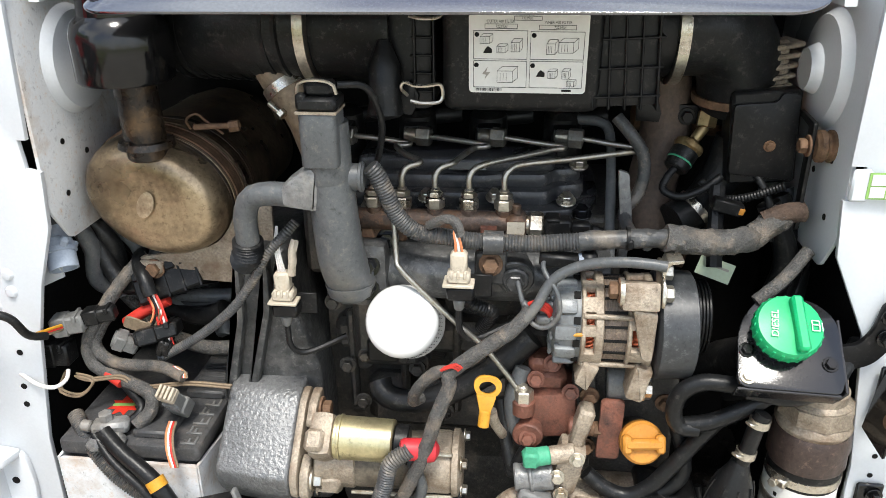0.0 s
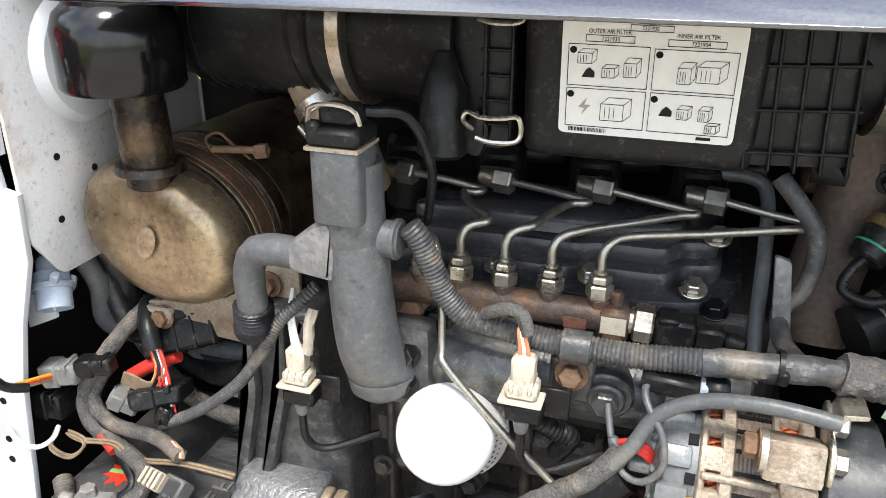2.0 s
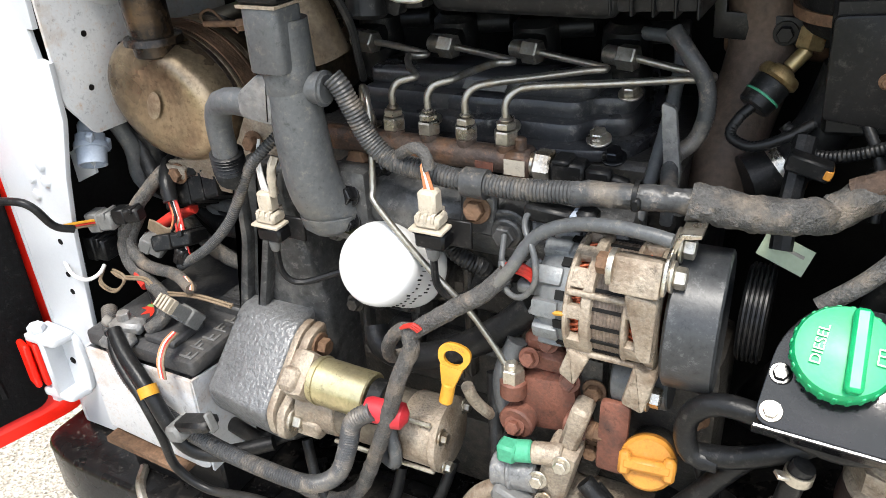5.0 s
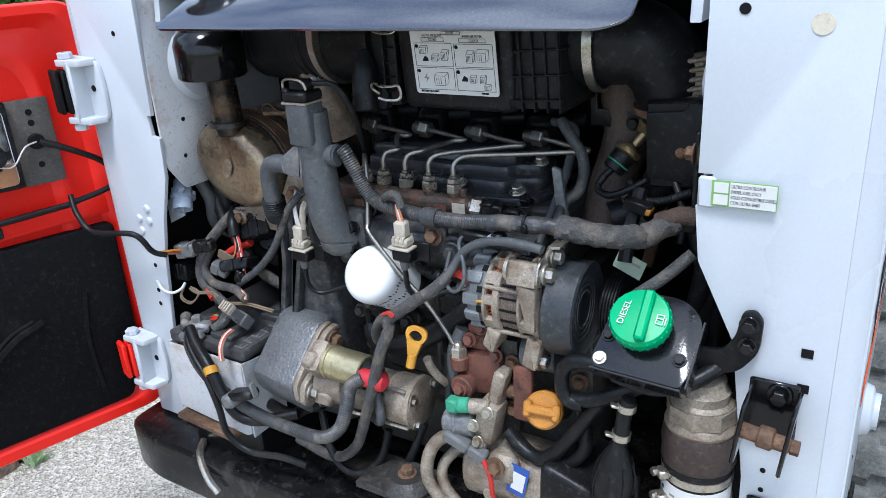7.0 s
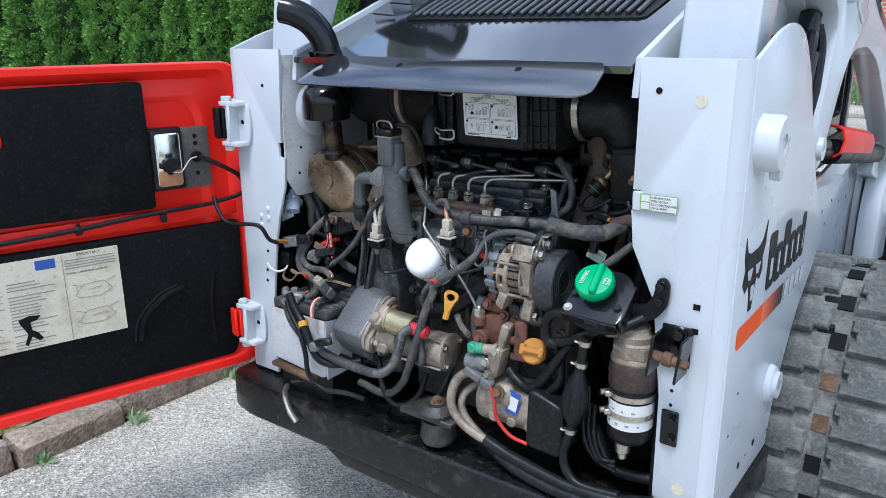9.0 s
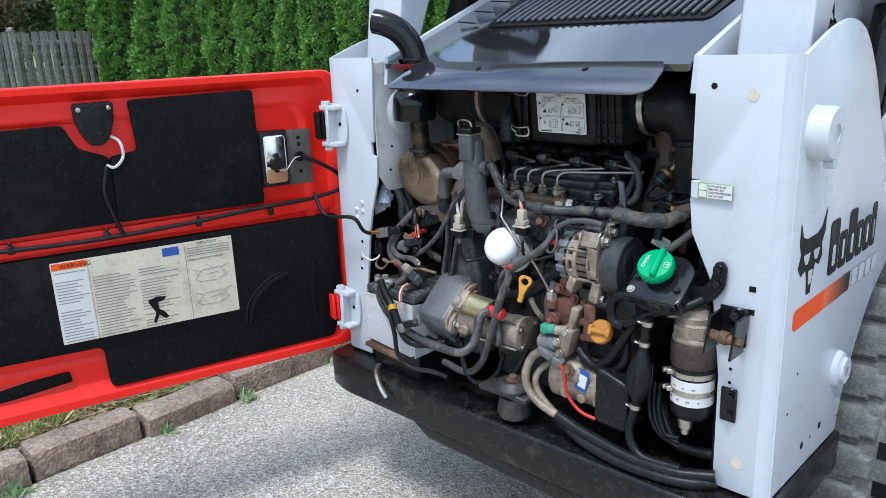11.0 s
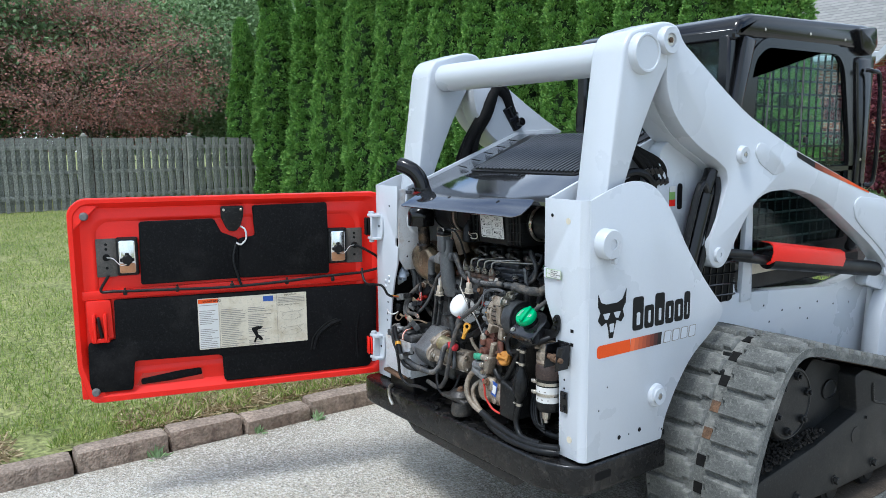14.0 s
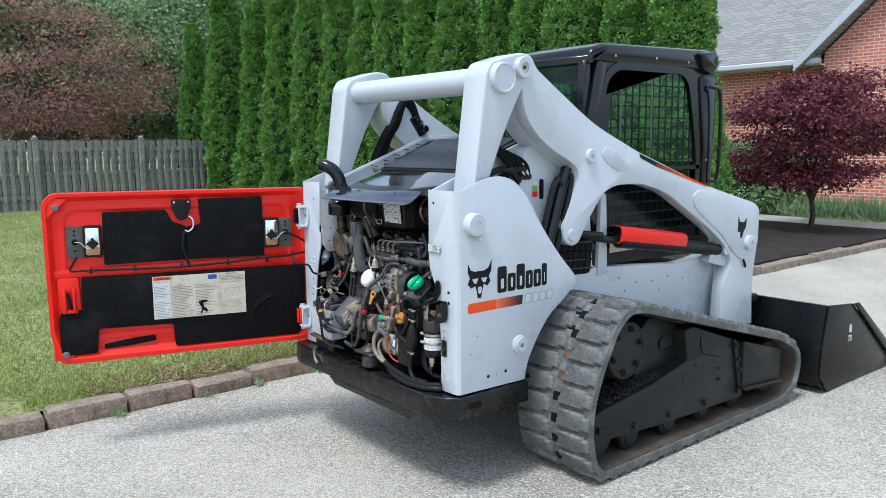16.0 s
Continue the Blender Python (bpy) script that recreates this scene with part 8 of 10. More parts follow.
part("plug_wire", tube([(0.20, -0.05, 0.682), (0.215, -0.055, 0.655), (0.218, -0.05, 0.61), (0.25, -0.045, 0.575), (0.29, -0.04, 0.565)], 0.004, 8), RED_WIRE, cp)
part("bolt", bolt((0.222, -0.048, 0.672), (0, -1, 0.2), 0.010), RUST, cp)
cp.location += Vector((-0.006, -0.022, 0.0))
hose("coolant_pipe", [(0.16, -0.05, 0.69), (0.12, -0.055, 0.685), (0.094, -0.062, 0.655), (0.085, -0.065, 0.605), (0.105, -0.065, 0.57), (0.145, -0.066, 0.55), (0.19, -0.066, 0.54)], 0.0105, ALU, "bent bare aluminium coolant pipe", "pipe")
hose("coolant_pipe", [(0.15, 0.0, 0.66), (0.11, -0.04, 0.63), (0.105, -0.05, 0.59), (0.14, -0.055, 0.555), (0.19, -0.055, 0.525)], 0.009, ALU, "bent bare aluminium coolant pipe", "pipe")
hose("lower_hose", [(0.18, -0.066, 0.542), (0.246, -0.068, 0.525), (0.33, -0.07, 0.512), (0.40, -0.07, 0.505), (0.486, -0.06, 0.506), (0.56, -0.03, 0.512)], 0.0135, RUBBER, "thick black hose along the bay floor")
hose("lower_hose", [(0.18, -0.052, 0.524), (0.25, -0.072, 0.506), (0.35, -0.082, 0.494), (0.45, -0.078, 0.493), (0.52, -0.06, 0.495), (0.56, -0.03, 0.497)], 0.0125, RUBBER, "thick black hose along the bay floor")
hose("lower_hose", [(0.38, 0.05, 0.62), (0.42, 0.02, 0.56), (0.46, 0.01, 0.53), (0.54, 0.02, 0.53)], 0.012, RUBBER, "black hose behind the primer bulb")
for k in range(3):
    hose("lower_hose", [(0.375 + 0.012 * k, 0.02, 0.66), (0.385 + 0.012 * k, 0.0, 0.60), (0.41 + 0.01 * k, -0.005, 0.555), (0.46, 0.0, 0.53 + 0.012 * k)], 0.006, RUBBER, "thin black hose behind the primer bulb")

# fuel hoses on the right
hose("fuel_hose", [(0.40, -0.055, 0.872), (0.376, -0.056, 0.876), (0.34, -0.054, 0.876), (0.318, -0.052, 0.858), (0.313, -0.05, 0.83), (0.322, -0.05, 0.808), (0.345, -0.05, 0.806)], 0.0105, RUBBER, "black fuel hose looping beside the oil cap")
hose("fuel_hose", [(0.322, -0.045, 0.806), (0.36, -0.05, 0.818), (0.40, -0.05, 0.842), (0.435, -0.04, 0.862)], 0.0105, RUBBER, "black fuel hose with faded print")
hose("fuel_hose", [(0.372, -0.045, 0.822), (0.352, -0.043, 0.79), (0.325, -0.042, 0.745), (0.295, -0.042, 0.702), (0.268, -0.04, 0.686), (0.238, -0.035, 0.694), (0.215, -0.03, 0.712)], 0.0105, RUBBER, "black fuel hose with faded print")
hose("fuel_hose", [(0.325, -0.02, 0.79), (0.338, -0.025, 0.75), (0.338, -0.03, 0.715), (0.315, -0.03, 0.688), (0.28, -0.03, 0.674), (0.25, -0.03, 0.682), (0.225, -0.025, 0.70)], 0.0105, RUBBER, "black fuel hose in a low loop")
hose("fuel_hose", [(0.39, -0.06, 0.872), (0.444, -0.064, 0.868), (0.49, -0.05, 0.884), (0.53, 0.0, 0.91)], 0.0105, RUBBER, "black fuel hose below the filler plate")
hose("fuel_hose", [(0.47, -0.01, 0.858), (0.44, -0.02, 0.85), (0.42, -0.01, 0.84), (0.40, 0.04, 0.80)], 0.010, RUBBER, "black fuel hose into the filter head")
for k in range(2):
    hose("return_hose", [(0.10, 0.0, 0.80 - 0.02 * k), (0.11, -0.02, 0.745), (0.12, -0.035, 0.705 + 0.01 * k), (0.135, -0.04, 0.75)], 0.0085, RUBBER, "short black return hose below the dipstick")
hose("pump_hose", [(0.128, 0.0, 0.85), (0.116, -0.01, 0.81), (0.118, -0.012, 0.77), (0.13, -0.008, 0.74)], 0.011, GREY_PIPE, "grey hose beside the fuel pump")

# large hoses at the right and at the back
hose("coolant_hose", [(0.235, 0.13, 1.15), (0.254, 0.12, 1.13), (0.270, 0.12, 1.107), (0.275, 0.12, 1.079), (0.268, 0.115, 1.050), (0.252, 0.10, 1.034), (0.256, 0.07, 1.018), (0.275, 0.03, 1.015)], 0.0085, CONDUIT, "ribbed dusty coolant hose behind the harness", ribs=0.06)
hose("coolant_hose", [(0.392, 0.15, 1.12), (0.38, 0.15, 1.07), (0.355, 0.14, 1.03), (0.315, 0.12, 1.01)], 0.026, RUBBER, "thick black hose with a steel clamp", seg=16)
solo("hose_clamp", lathe([(0.0265, 0), (0.029, 0), (0.029, 0.010), (0.0265, 0.010), (0.0265, 0)], (0.352, 0.138, 1.028), (-0.7, -0.25, -0.6), 26), STEEL, "steel worm clamp on the thick hose", "clamp")
hose("vacuum_hose", [(0.44, 0.08, 1.08), (0.40, 0.09, 1.06), (0.37, 0.10, 1.055), (0.345, 0.11, 1.075)], 0.006, RUBBER, "thin ribbed black hose", ribs=0.12)
hose("vacuum_hose", [(0.40, 0.11, 1.10), (0.42, 0.09, 1.07), (0.43, 0.08, 1.04), (0.43, 0.07, 1.01)], 0.005, RUBBER, "thin ribbed black hose", ribs=0.12)
for k in range(3):
    hose("wall_hose", [(0.43 + 0.02 * k, 0.10 + 0.03 * k, 1.05), (0.46 + 0.015 * k, 0.09 + 0.02 * k, 0.98), (0.45 + 0.015 * k, 0.10, 0.90), (0.44 + 0.02 * k, 0.14, 0.78), (0.46, 0.2, 0.65)], 0.015, RUBBER, "black hose running down the bay wall")
hose("diagonal_bar", [(0.40, -0.01, 0.965), (0.43, 0.0, 0.99), (0.46, 0.02, 1.02)], 0.008, CLOTH, "taped loom end beside the part tag", "wiring")
solo("pivot_strut", box((0.018, 0.012, 0.22), (0.37, 0.20, 1.02), (0, 12, 0), bevel=0.002), RUST, "rusty flat strut in the bay", "strut")
solo("chassis_tube", cyl((0.27, 0.24, 1.135), (0.46, 0.24, 1.125), 0.03), RUST, "rusty brown cross pipe at the back of the bay", "pipe")
hose("riser_pipe", [(0.30, 0.2, 1.20), (0.31, 0.2, 1.12), (0.295, 0.18, 1.04), (0.29, 0.16, 0.98)], 0.034, mat("brown_pipe", (0.09, 0.065, 0.05), 0.7, 0.2, 0.4, 18, 0.4, 160), "brown rusty riser pipe at the back", "pipe", seg=18)
for k in range(5):
    hose("wall_hose", [(-0.50 - 0.006 * k, 0.06 + 0.03 * k, 1.03 - 0.01 * k), (-0.485 + 0.02 * k, 0.08 + 0.02 * k, 0.96), (-0.49 + 0.03 * k, 0.09 + 0.02 * k, 0.90), (-0.44 + 0.03 * k, 0.12, 0.87 - 0.012 * k), (-0.33, 0.13, 0.865 - 0.012 * k), (-0.26, 0.14, 0.87)], 0.0125, RUBBER if k % 2 else GREY_PIPE, "black hose bending into the bay")

# ---- wiring ----
main = thing("main_harness", (0.15, 0.01, 0.99), "grey ribbed conduit harness with frayed cloth tape", "wiring")
part("conduit", tube([(-0.059, -0.014, 1.121), (-0.052, -0.012, 1.111), (-0.043, -0.008, 1.088), (-0.030, -0.002, 1.055), (-0.008, 0.000, 1.035), (0.025, 0.000, 1.030), (0.058, 0.000, 1.026), (0.089, 0.000, 1.025), (0.131, -0.003, 1.026), (0.193, -0.006, 1.033)], 0.0112, 14, ribs=0.10), CONDUIT, main)
part("joint_sleeve", tube([(0.074, 0.000, 1.024), (0.087, 0.000, 1.024), (0.101, 0.000, 1.024)], 0.0150, 14), CONDUIT, main)
part("taped_loom", tube([(0.188, -0.006, 1.033), (0.219, -0.008, 1.037), (0.252, -0.006, 1.039), (0.287, 0.000, 1.038), (0.302, 0.002, 1.037)], 0.0115, 14, rough=0.25, step=0.004), CONDUIT, main, "grey taped loom")
part("cloth_loom", tube([(0.287, 0.000, 1.039), (0.321, 0.004, 1.034), (0.354, 0.010, 1.031), (0.385, 0.020, 1.032)] + [(0.395, 0.030, 1.030), (0.434, 0.046, 1.054)], 0.0155, 16, rough=0.3, step=0.004), CLOTH, main, "frayed cloth-taped loom")
part("branch", tube([(0.048, -0.022, 1.041), (0.042, -0.020, 1.057), (0.028, -0.016, 1.059), (0.008, -0.008, 1.047)], 0.0060, 10, rough=0.2), CLOTH, main)
part("zip_tie", mix(lathe([(0.0125, 0), (0.0142, 0), (0.0142, 0.004), (0.0125, 0.004), (0.0125, 0)], (0.242, -0.007, 1.039), (1, 0, 0), 20), box((0.008, 0.008, 0.012), (0.246, -0.018, 1.036), bevel=0.002)), PLASTIC, main)
part("side_plug", mix(box((0.05, 0.02, 0.016), (0.167, -0.008, 1.009), (0, 4, 0), bevel=0.003), box((0.02, 0.022, 0.02), (0.201, -0.008, 1.010), bevel=0.004)), PLASTIC, main, "black side plug")
part("side_plug_end", box((0.006, 0.018, 0.012), (0.191, -0.012, 1.011), bevel=0.001), BLUE_CONN, main)
hose("charge_cable", [(0.285, -0.046, 1.022), (0.262, -0.044, 1.024), (0.233, -0.040, 1.023), (0.198, -0.034, 1.016), (0.172, -0.034, 1.005), (0.155, -0.036, 0.990), (0.141, -0.044, 0.965), (0.126, -0.048, 0.945)], 0.0064, GREY_PIPE, "grey charging cable arching to the alternator", "cable")
hose("sensor_wire", [(0.117, -0.004, 0.975), (0.125, -0.030, 0.957), (0.137, -0.046, 0.940), (0.154, -0.052, 0.940), (0.167, -0.052, 0.958), (0.164, -0.045, 0.982), (0.149, -0.030, 1.001), (0.147, -0.016, 1.009), (0.157, -0.010, 1.006)], 0.0030, GREY_PIPE, "thin grey sensor wire in a loop", "wire")
solo("wire_splice", cyl((0.125, -0.028, 0.961), (0.134, -0.044, 0.943), 0.0048, seg=12), GREY_PIPE, "grey crimped wire splice", "splice")
for k in range(3):
    hose("red_lead", [Vector(p) + Vector((0, 0, 0.004 * k)) for p in [(0.127, -0.030, 0.948), (0.142, -0.034, 0.956), (0.155, -0.030, 0.948), (0.162, -0.020, 0.927)]], 0.003, RED_WIRE, "red lead at the alternator", "wire")
engine_loom = [(0.134, -0.040, 0.956), (0.116, -0.050, 0.936), (0.086, -0.056, 0.914), (0.059, -0.060, 0.893), (0.038, -0.064, 0.875)] + [(0.038, -0.068, 0.858), (0.024, -0.074, 0.822), (0.005, -0.078, 0.760), (-0.024, -0.072, 0.685), (-0.064, -0.062, 0.606), (-0.127, -0.050, 0.558), (-0.218, -0.040, 0.560)]
hose("engine_loom", engine_loom, 0.0092, CLOTH, "braided black wiring loom across the engine", "wiring", rough=0.12, step=0.004)
hose("engine_loom", [(0.038, -0.060, 0.876), (0.019, -0.055, 0.869), (-0.004, -0.045, 0.838), (-0.013, -0.030, 0.809), (-0.004, -0.015, 0.804)], 0.0080, CLOTH, "braided black loom branch below the oil filter", "wiring", rough=0.12)
splice = thing("loom_splice", (0.040, -0.070, 0.881), "exposed red wires in the loom", "wire")
for k in range(3):
    part("wire", tube([Vector(p) + Vector((0.002 * k, 0, 0.002 * k)) for p in [(0.028, -0.068, 0.882), (0.043, -0.073, 0.891), (0.050, -0.071, 0.885)]], 0.0018, 6), RED_WIRE, splice)
hose("coolant_hose", [(-0.069, 0.030, 0.796), (-0.058, 0.018, 0.782), (-0.020, 0.008, 0.781), (0.035, 0.008, 0.801), (0.097, 0.012, 0.843), (0.139, 0.020, 0.884)], 0.0165, RUBBER, "black coolant hose below the oil filter", seg=14)
hose("block_hose", [(0.049, 0.010, 0.950), (0.056, 0.006, 0.939), (0.072, 0.008, 0.929), (0.085, 0.016, 0.918), (0.072, 0.030, 0.887)], 0.0100, RUBBER, "ribbed black hose behind the ivory plug", ribs=0.10)
hose("starter_conduit", [(-0.497, -0.020, 0.747), (-0.452, -0.060, 0.722), (-0.404, -0.082, 0.689), (-0.339, -0.092, 0.657), (-0.256, -0.096, 0.638), (-0.173, -0.098, 0.633), (-0.105, -0.098, 0.637), (-0.064, -0.094, 0.665), (-0.045, -0.090, 0.712), (-0.035, -0.086, 0.750), (-0.010, -0.080, 0.770)], 0.0115, CONDUIT, "ribbed grey conduit looping to the starter", "conduit", ribs=0.14)
hose("battery_cable", [(-0.425, -0.072, 0.760), (-0.394, -0.088, 0.741), (-0.346, -0.104, 0.710), (-0.320, -0.108, 0.665), (-0.300, -0.104, 0.629), (-0.273, -0.092, 0.615), (-0.241, -0.070, 0.615), (-0.202, -0.045, 0.623)], 0.0105, RUBBER, "thick black battery cable", "cable")
hose("battery_cable", [(-0.440, -0.070, 0.752), (-0.406, -0.092, 0.727), (-0.357, -0.108, 0.689), (-0.340, -0.108, 0.633), (-0.342, -0.098, 0.568), (-0.302, -0.088, 0.535), (-0.229, -0.080, 0.541), (-0.169, -0.076, 0.540)], 0.0065, RUBBER, "thin black earth cable down to the bumper", "cable")
solo("cable_band", lathe([(0.0108, 0), (0.0128, 0), (0.0128, 0.014), (0.0108, 0.014), (0.0108, 0)], (-0.347, -0.104, 0.714), (0.55, -0.3, -0.75), 18), YELLOW, "yellow tape band on the battery cable", "tape")
bk_ = thing("cable_buckle", (-0.278, -0.105, 0.676), "black cable strap with a buckle", "strap")
part("strap", box((0.062, 0.030, 0.016), (-0.271, -0.104, 0.679), (0, -18, 0), bevel=0.005), PLASTIC, bk_)
part("buckle", box((0.024, 0.034, 0.024), (-0.299, -0.107, 0.662), (0, -18, 0), bevel=0.004), GREY_PLASTIC, bk_)
part("strap_tip", box((0.006, 0.012, 0.028), (-0.233, -0.112, 0.701), (0, -18, 0), bevel=0.002), GREY_PLASTIC, bk_)
eb = thing("earth_lug", (-0.115, -0.072, 0.482), "black earth lug bolted to the bumper", "lug")
part("lug", box((0.04, 0.016, 0.004), (-0.115, -0.072, 0.482), (0, 0, -20), bevel=0.001), BLACK_GLOSS, eb)
part("bolt", bolt((-0.10, -0.078, 0.482), (0, 0, 1), 0.008), BLACK_GLOSS, eb)
hose("loom_branch", [(-0.412, 0.090, 0.945), (-0.420, 0.075, 0.938), (-0.442, 0.055, 0.912), (-0.461, 0.035, 0.882), (-0.485, 0.028, 0.839), (-0.480, 0.022, 0.803), (-0.429, 0.008, 0.788), (-0.386, -0.010, 0.781), (-0.381, -0.024, 0.763), (-0.397, -0.040, 0.748)], 0.0098, CLOTH, "braided black loom above the battery", "wiring", rough=0.12, step=0.004)
hose("loom_branch", [(-0.455, 0.040, 0.877), (-0.477, 0.030, 0.833), (-0.446, 0.020, 0.809), (-0.374, 0.006, 0.816), (-0.333, -0.008, 0.810)], 0.0085, CLOTH, "braided black loom branch over the battery", "wiring", rough=0.12)
hose("loom_branch", [(-0.476, 0.030, 0.815), (-0.425, 0.004, 0.778), (-0.397, -0.018, 0.761), (-0.418, -0.036, 0.745), (-0.438, -0.044, 0.749)], 0.0065, RUBBER, "black cable branch to the terminal", "cable")
hose("loom_branch", [(-0.417, 0.095, 0.946), (-0.416, 0.075, 0.943), (-0.398, 0.050, 0.930), (-0.387, 0.040, 0.908)], 0.0105, RUBBER, "taped black loom end", "wiring", rough=0.15)
hose("ribbed_loom", [(-0.162, 0.012, 1.038), (-0.177, 0.000, 1.022), (-0.198, -0.004, 0.999), (-0.223, -0.002, 0.958), (-0.256, 0.004, 0.914), (-0.312, 0.014, 0.864), (-0.380, 0.024, 0.818)], 0.0068, CONDUIT, "ribbed grey conduit down from the intake pipe", "conduit", ribs=0.14)
for k in range(8):
    hose("coloured_wire", [Vector(p) + Vector((0.0022 * (k - 3.5), 0.001 * (k % 3), 0.001 * (k % 2))) for p in ([(-0.389, 0.042, 0.910), (-0.378, 0.034, 0.888), (-0.388, 0.030, 0.864), (-0.414, 0.030, 0.839)] if k % 2 else [(-0.387, 0.042, 0.911), (-0.374, 0.034, 0.885), (-0.368, 0.028, 0.862), (-0.363, 0.024, 0.841)])], 0.0017, (RED_WIRE, ORANGE_WIRE, RED_WIRE, RUBBER, WHITE_WIRE, TAN_WIRE, RED_WIRE, RED_WIRE)[k], "thin coloured wire in the loom end", "wire", seg=6)
hose("red_cable", [(-0.440, 0.055, 0.854), (-0.412, 0.060, 0.872), (-0.376, 0.066, 0.889)], 0.0085, RED_WIRE, "thick red cable beside the fuse block", "cable")
hose("red_cable", [(-0.477, 0.030, 0.806), (-0.457, 0.012, 0.795), (-0.432, 0.000, 0.787)], 0.0062, RED_WIRE, "red cable down to the battery", "cable")
fb = thing("fuse_block", (-0.378, 0.090, 0.904), "dusty black fuse block with plug sockets", "fuse block")
FB = Matrix.Translation((-0.374, 0.085, 0.909)) @ pose(0, 0, 0, -25, -20, 10)
part("body", moved(box((0.098, 0.05, 0.040), (0, 0, 0), bevel=0.004), FB), PLASTIC, fb)
for k in range(4):
    part("socket", moved(box((0.018, 0.034, 0.014), (-0.036 + 0.024 * k, -0.012, 0.022), bevel=0.002), FB), PLASTIC, fb)
    part("rib", moved(box((0.003, 0.054, 0.046), (-0.024 + 0.024 * k, 0, 0.002), bevel=0), FB), PLASTIC, fb)
for p, sz, mt, lb_, rot in (((-0.499, 0.014, 0.873), (0.046, 0.024, 0.026), GREY_PLASTIC, "grey cable connector at the bay's edge", (0, -8, 10)), ((-0.458, 0.024, 0.884), (0.046, 0.020, 0.020), PLASTIC, "black cable connector above the battery", (0, -8, 10)), ((-0.431, 0.030, 0.838), (0.036, 0.022, 0.022), GREY_PLASTIC, "grey open connector shell", (10, 30, 20)), ((-0.406, 0.028, 0.867), (0.040, 0.003, 0.018), TAN_WIRE, "torn brown cardboard scrap", (0, 24, 10)), ((-0.530, 0.022, 0.822), (0.042, 0.03, 0.034), PLASTIC, "black relay below the connector", (0, 0, 0)), ((-0.370, 0.024, 0.837), (0.022, 0.018, 0.024), PLASTIC, "small black plug on a loom", (0, 20, 0)), ((-0.383, 0.036, 0.854), (0.060, 0.05, 0.020), PLASTIC, "black box behind the loom", (-20, -10, 20))):
    c = thing("connector", p, lb_, "connector")
    part("shell", moved(mix(box(sz, (0, 0, 0), bevel=0.003), box((sz[0] * 0.45, sz[1] * 1.12, sz[2] * 1.1), (-sz[0] * 0.2, 0, 0), bevel=0.002), box((sz[0] * 0.12, sz[1] * 1.2, sz[2] * 0.4), (sz[0] * 0.3, 0, sz[2] * 0.4), bevel=0.001)), pose(*p, *rot)), mt, c)
lc = thing("loom_connector", (-0.335, -0.030, 0.779), "grey in-line connector with ivory end and orange wires", "connector")
LC = Matrix.Translation((-0.341, -0.024, 0.780)) @ pose(0, 0, 0, 38, 8, -8)
part("shell", moved(mix(box((0.020, 0.018, 0.060), (0, 0, 0), bevel=0.002), box((0.026, 0.024, 0.028), (0, 0, -0.016), bevel=0.002), box((0.008, 0.012, 0.03), (-0.016, 0, -0.006), bevel=0.001), *[box((0.0225, 0.003, 0.003), (0, -0.010, 0.014 - 0.009 * q), bevel=0) for q in range(3)]), LC), GREY_PLASTIC, lc)
part("end", moved(mix(box((0.024, 0.020, 0.012), (0, 0, 0.034), bevel=0.002), *[box((0.004, 0.018, 0.008), (-0.009 + 0.006 * q, 0, 0.042), bevel=0.001) for q in range(4)]), LC), IVORY, lc)
for k in range(4):
    part("wire", tube([Vector(p) + Vector((0.003 * k - 0.004, 0, 0)) for p in [(-0.340, -0.046, 0.763), (-0.334, -0.070, 0.762), (-0.326, -0.090, 0.750), (-0.319, -0.098, 0.729)]], 0.0018, 6), (ORANGE_WIRE, WHITE_WIRE, RED_WIRE, TAN_WIRE)[k], lc)
    part("wire", tube([Vector(p) + Vector((0.002 * k - 0.003, 0, 0)) for p in [(-0.331, -0.010, 0.810), (-0.334, -0.006, 0.817), (-0.348, 0.000, 0.821)]], 0.0016, 6), (RED_WIRE, WHITE_WIRE, ORANGE_WIRE, TAN_WIRE)[k], lc)
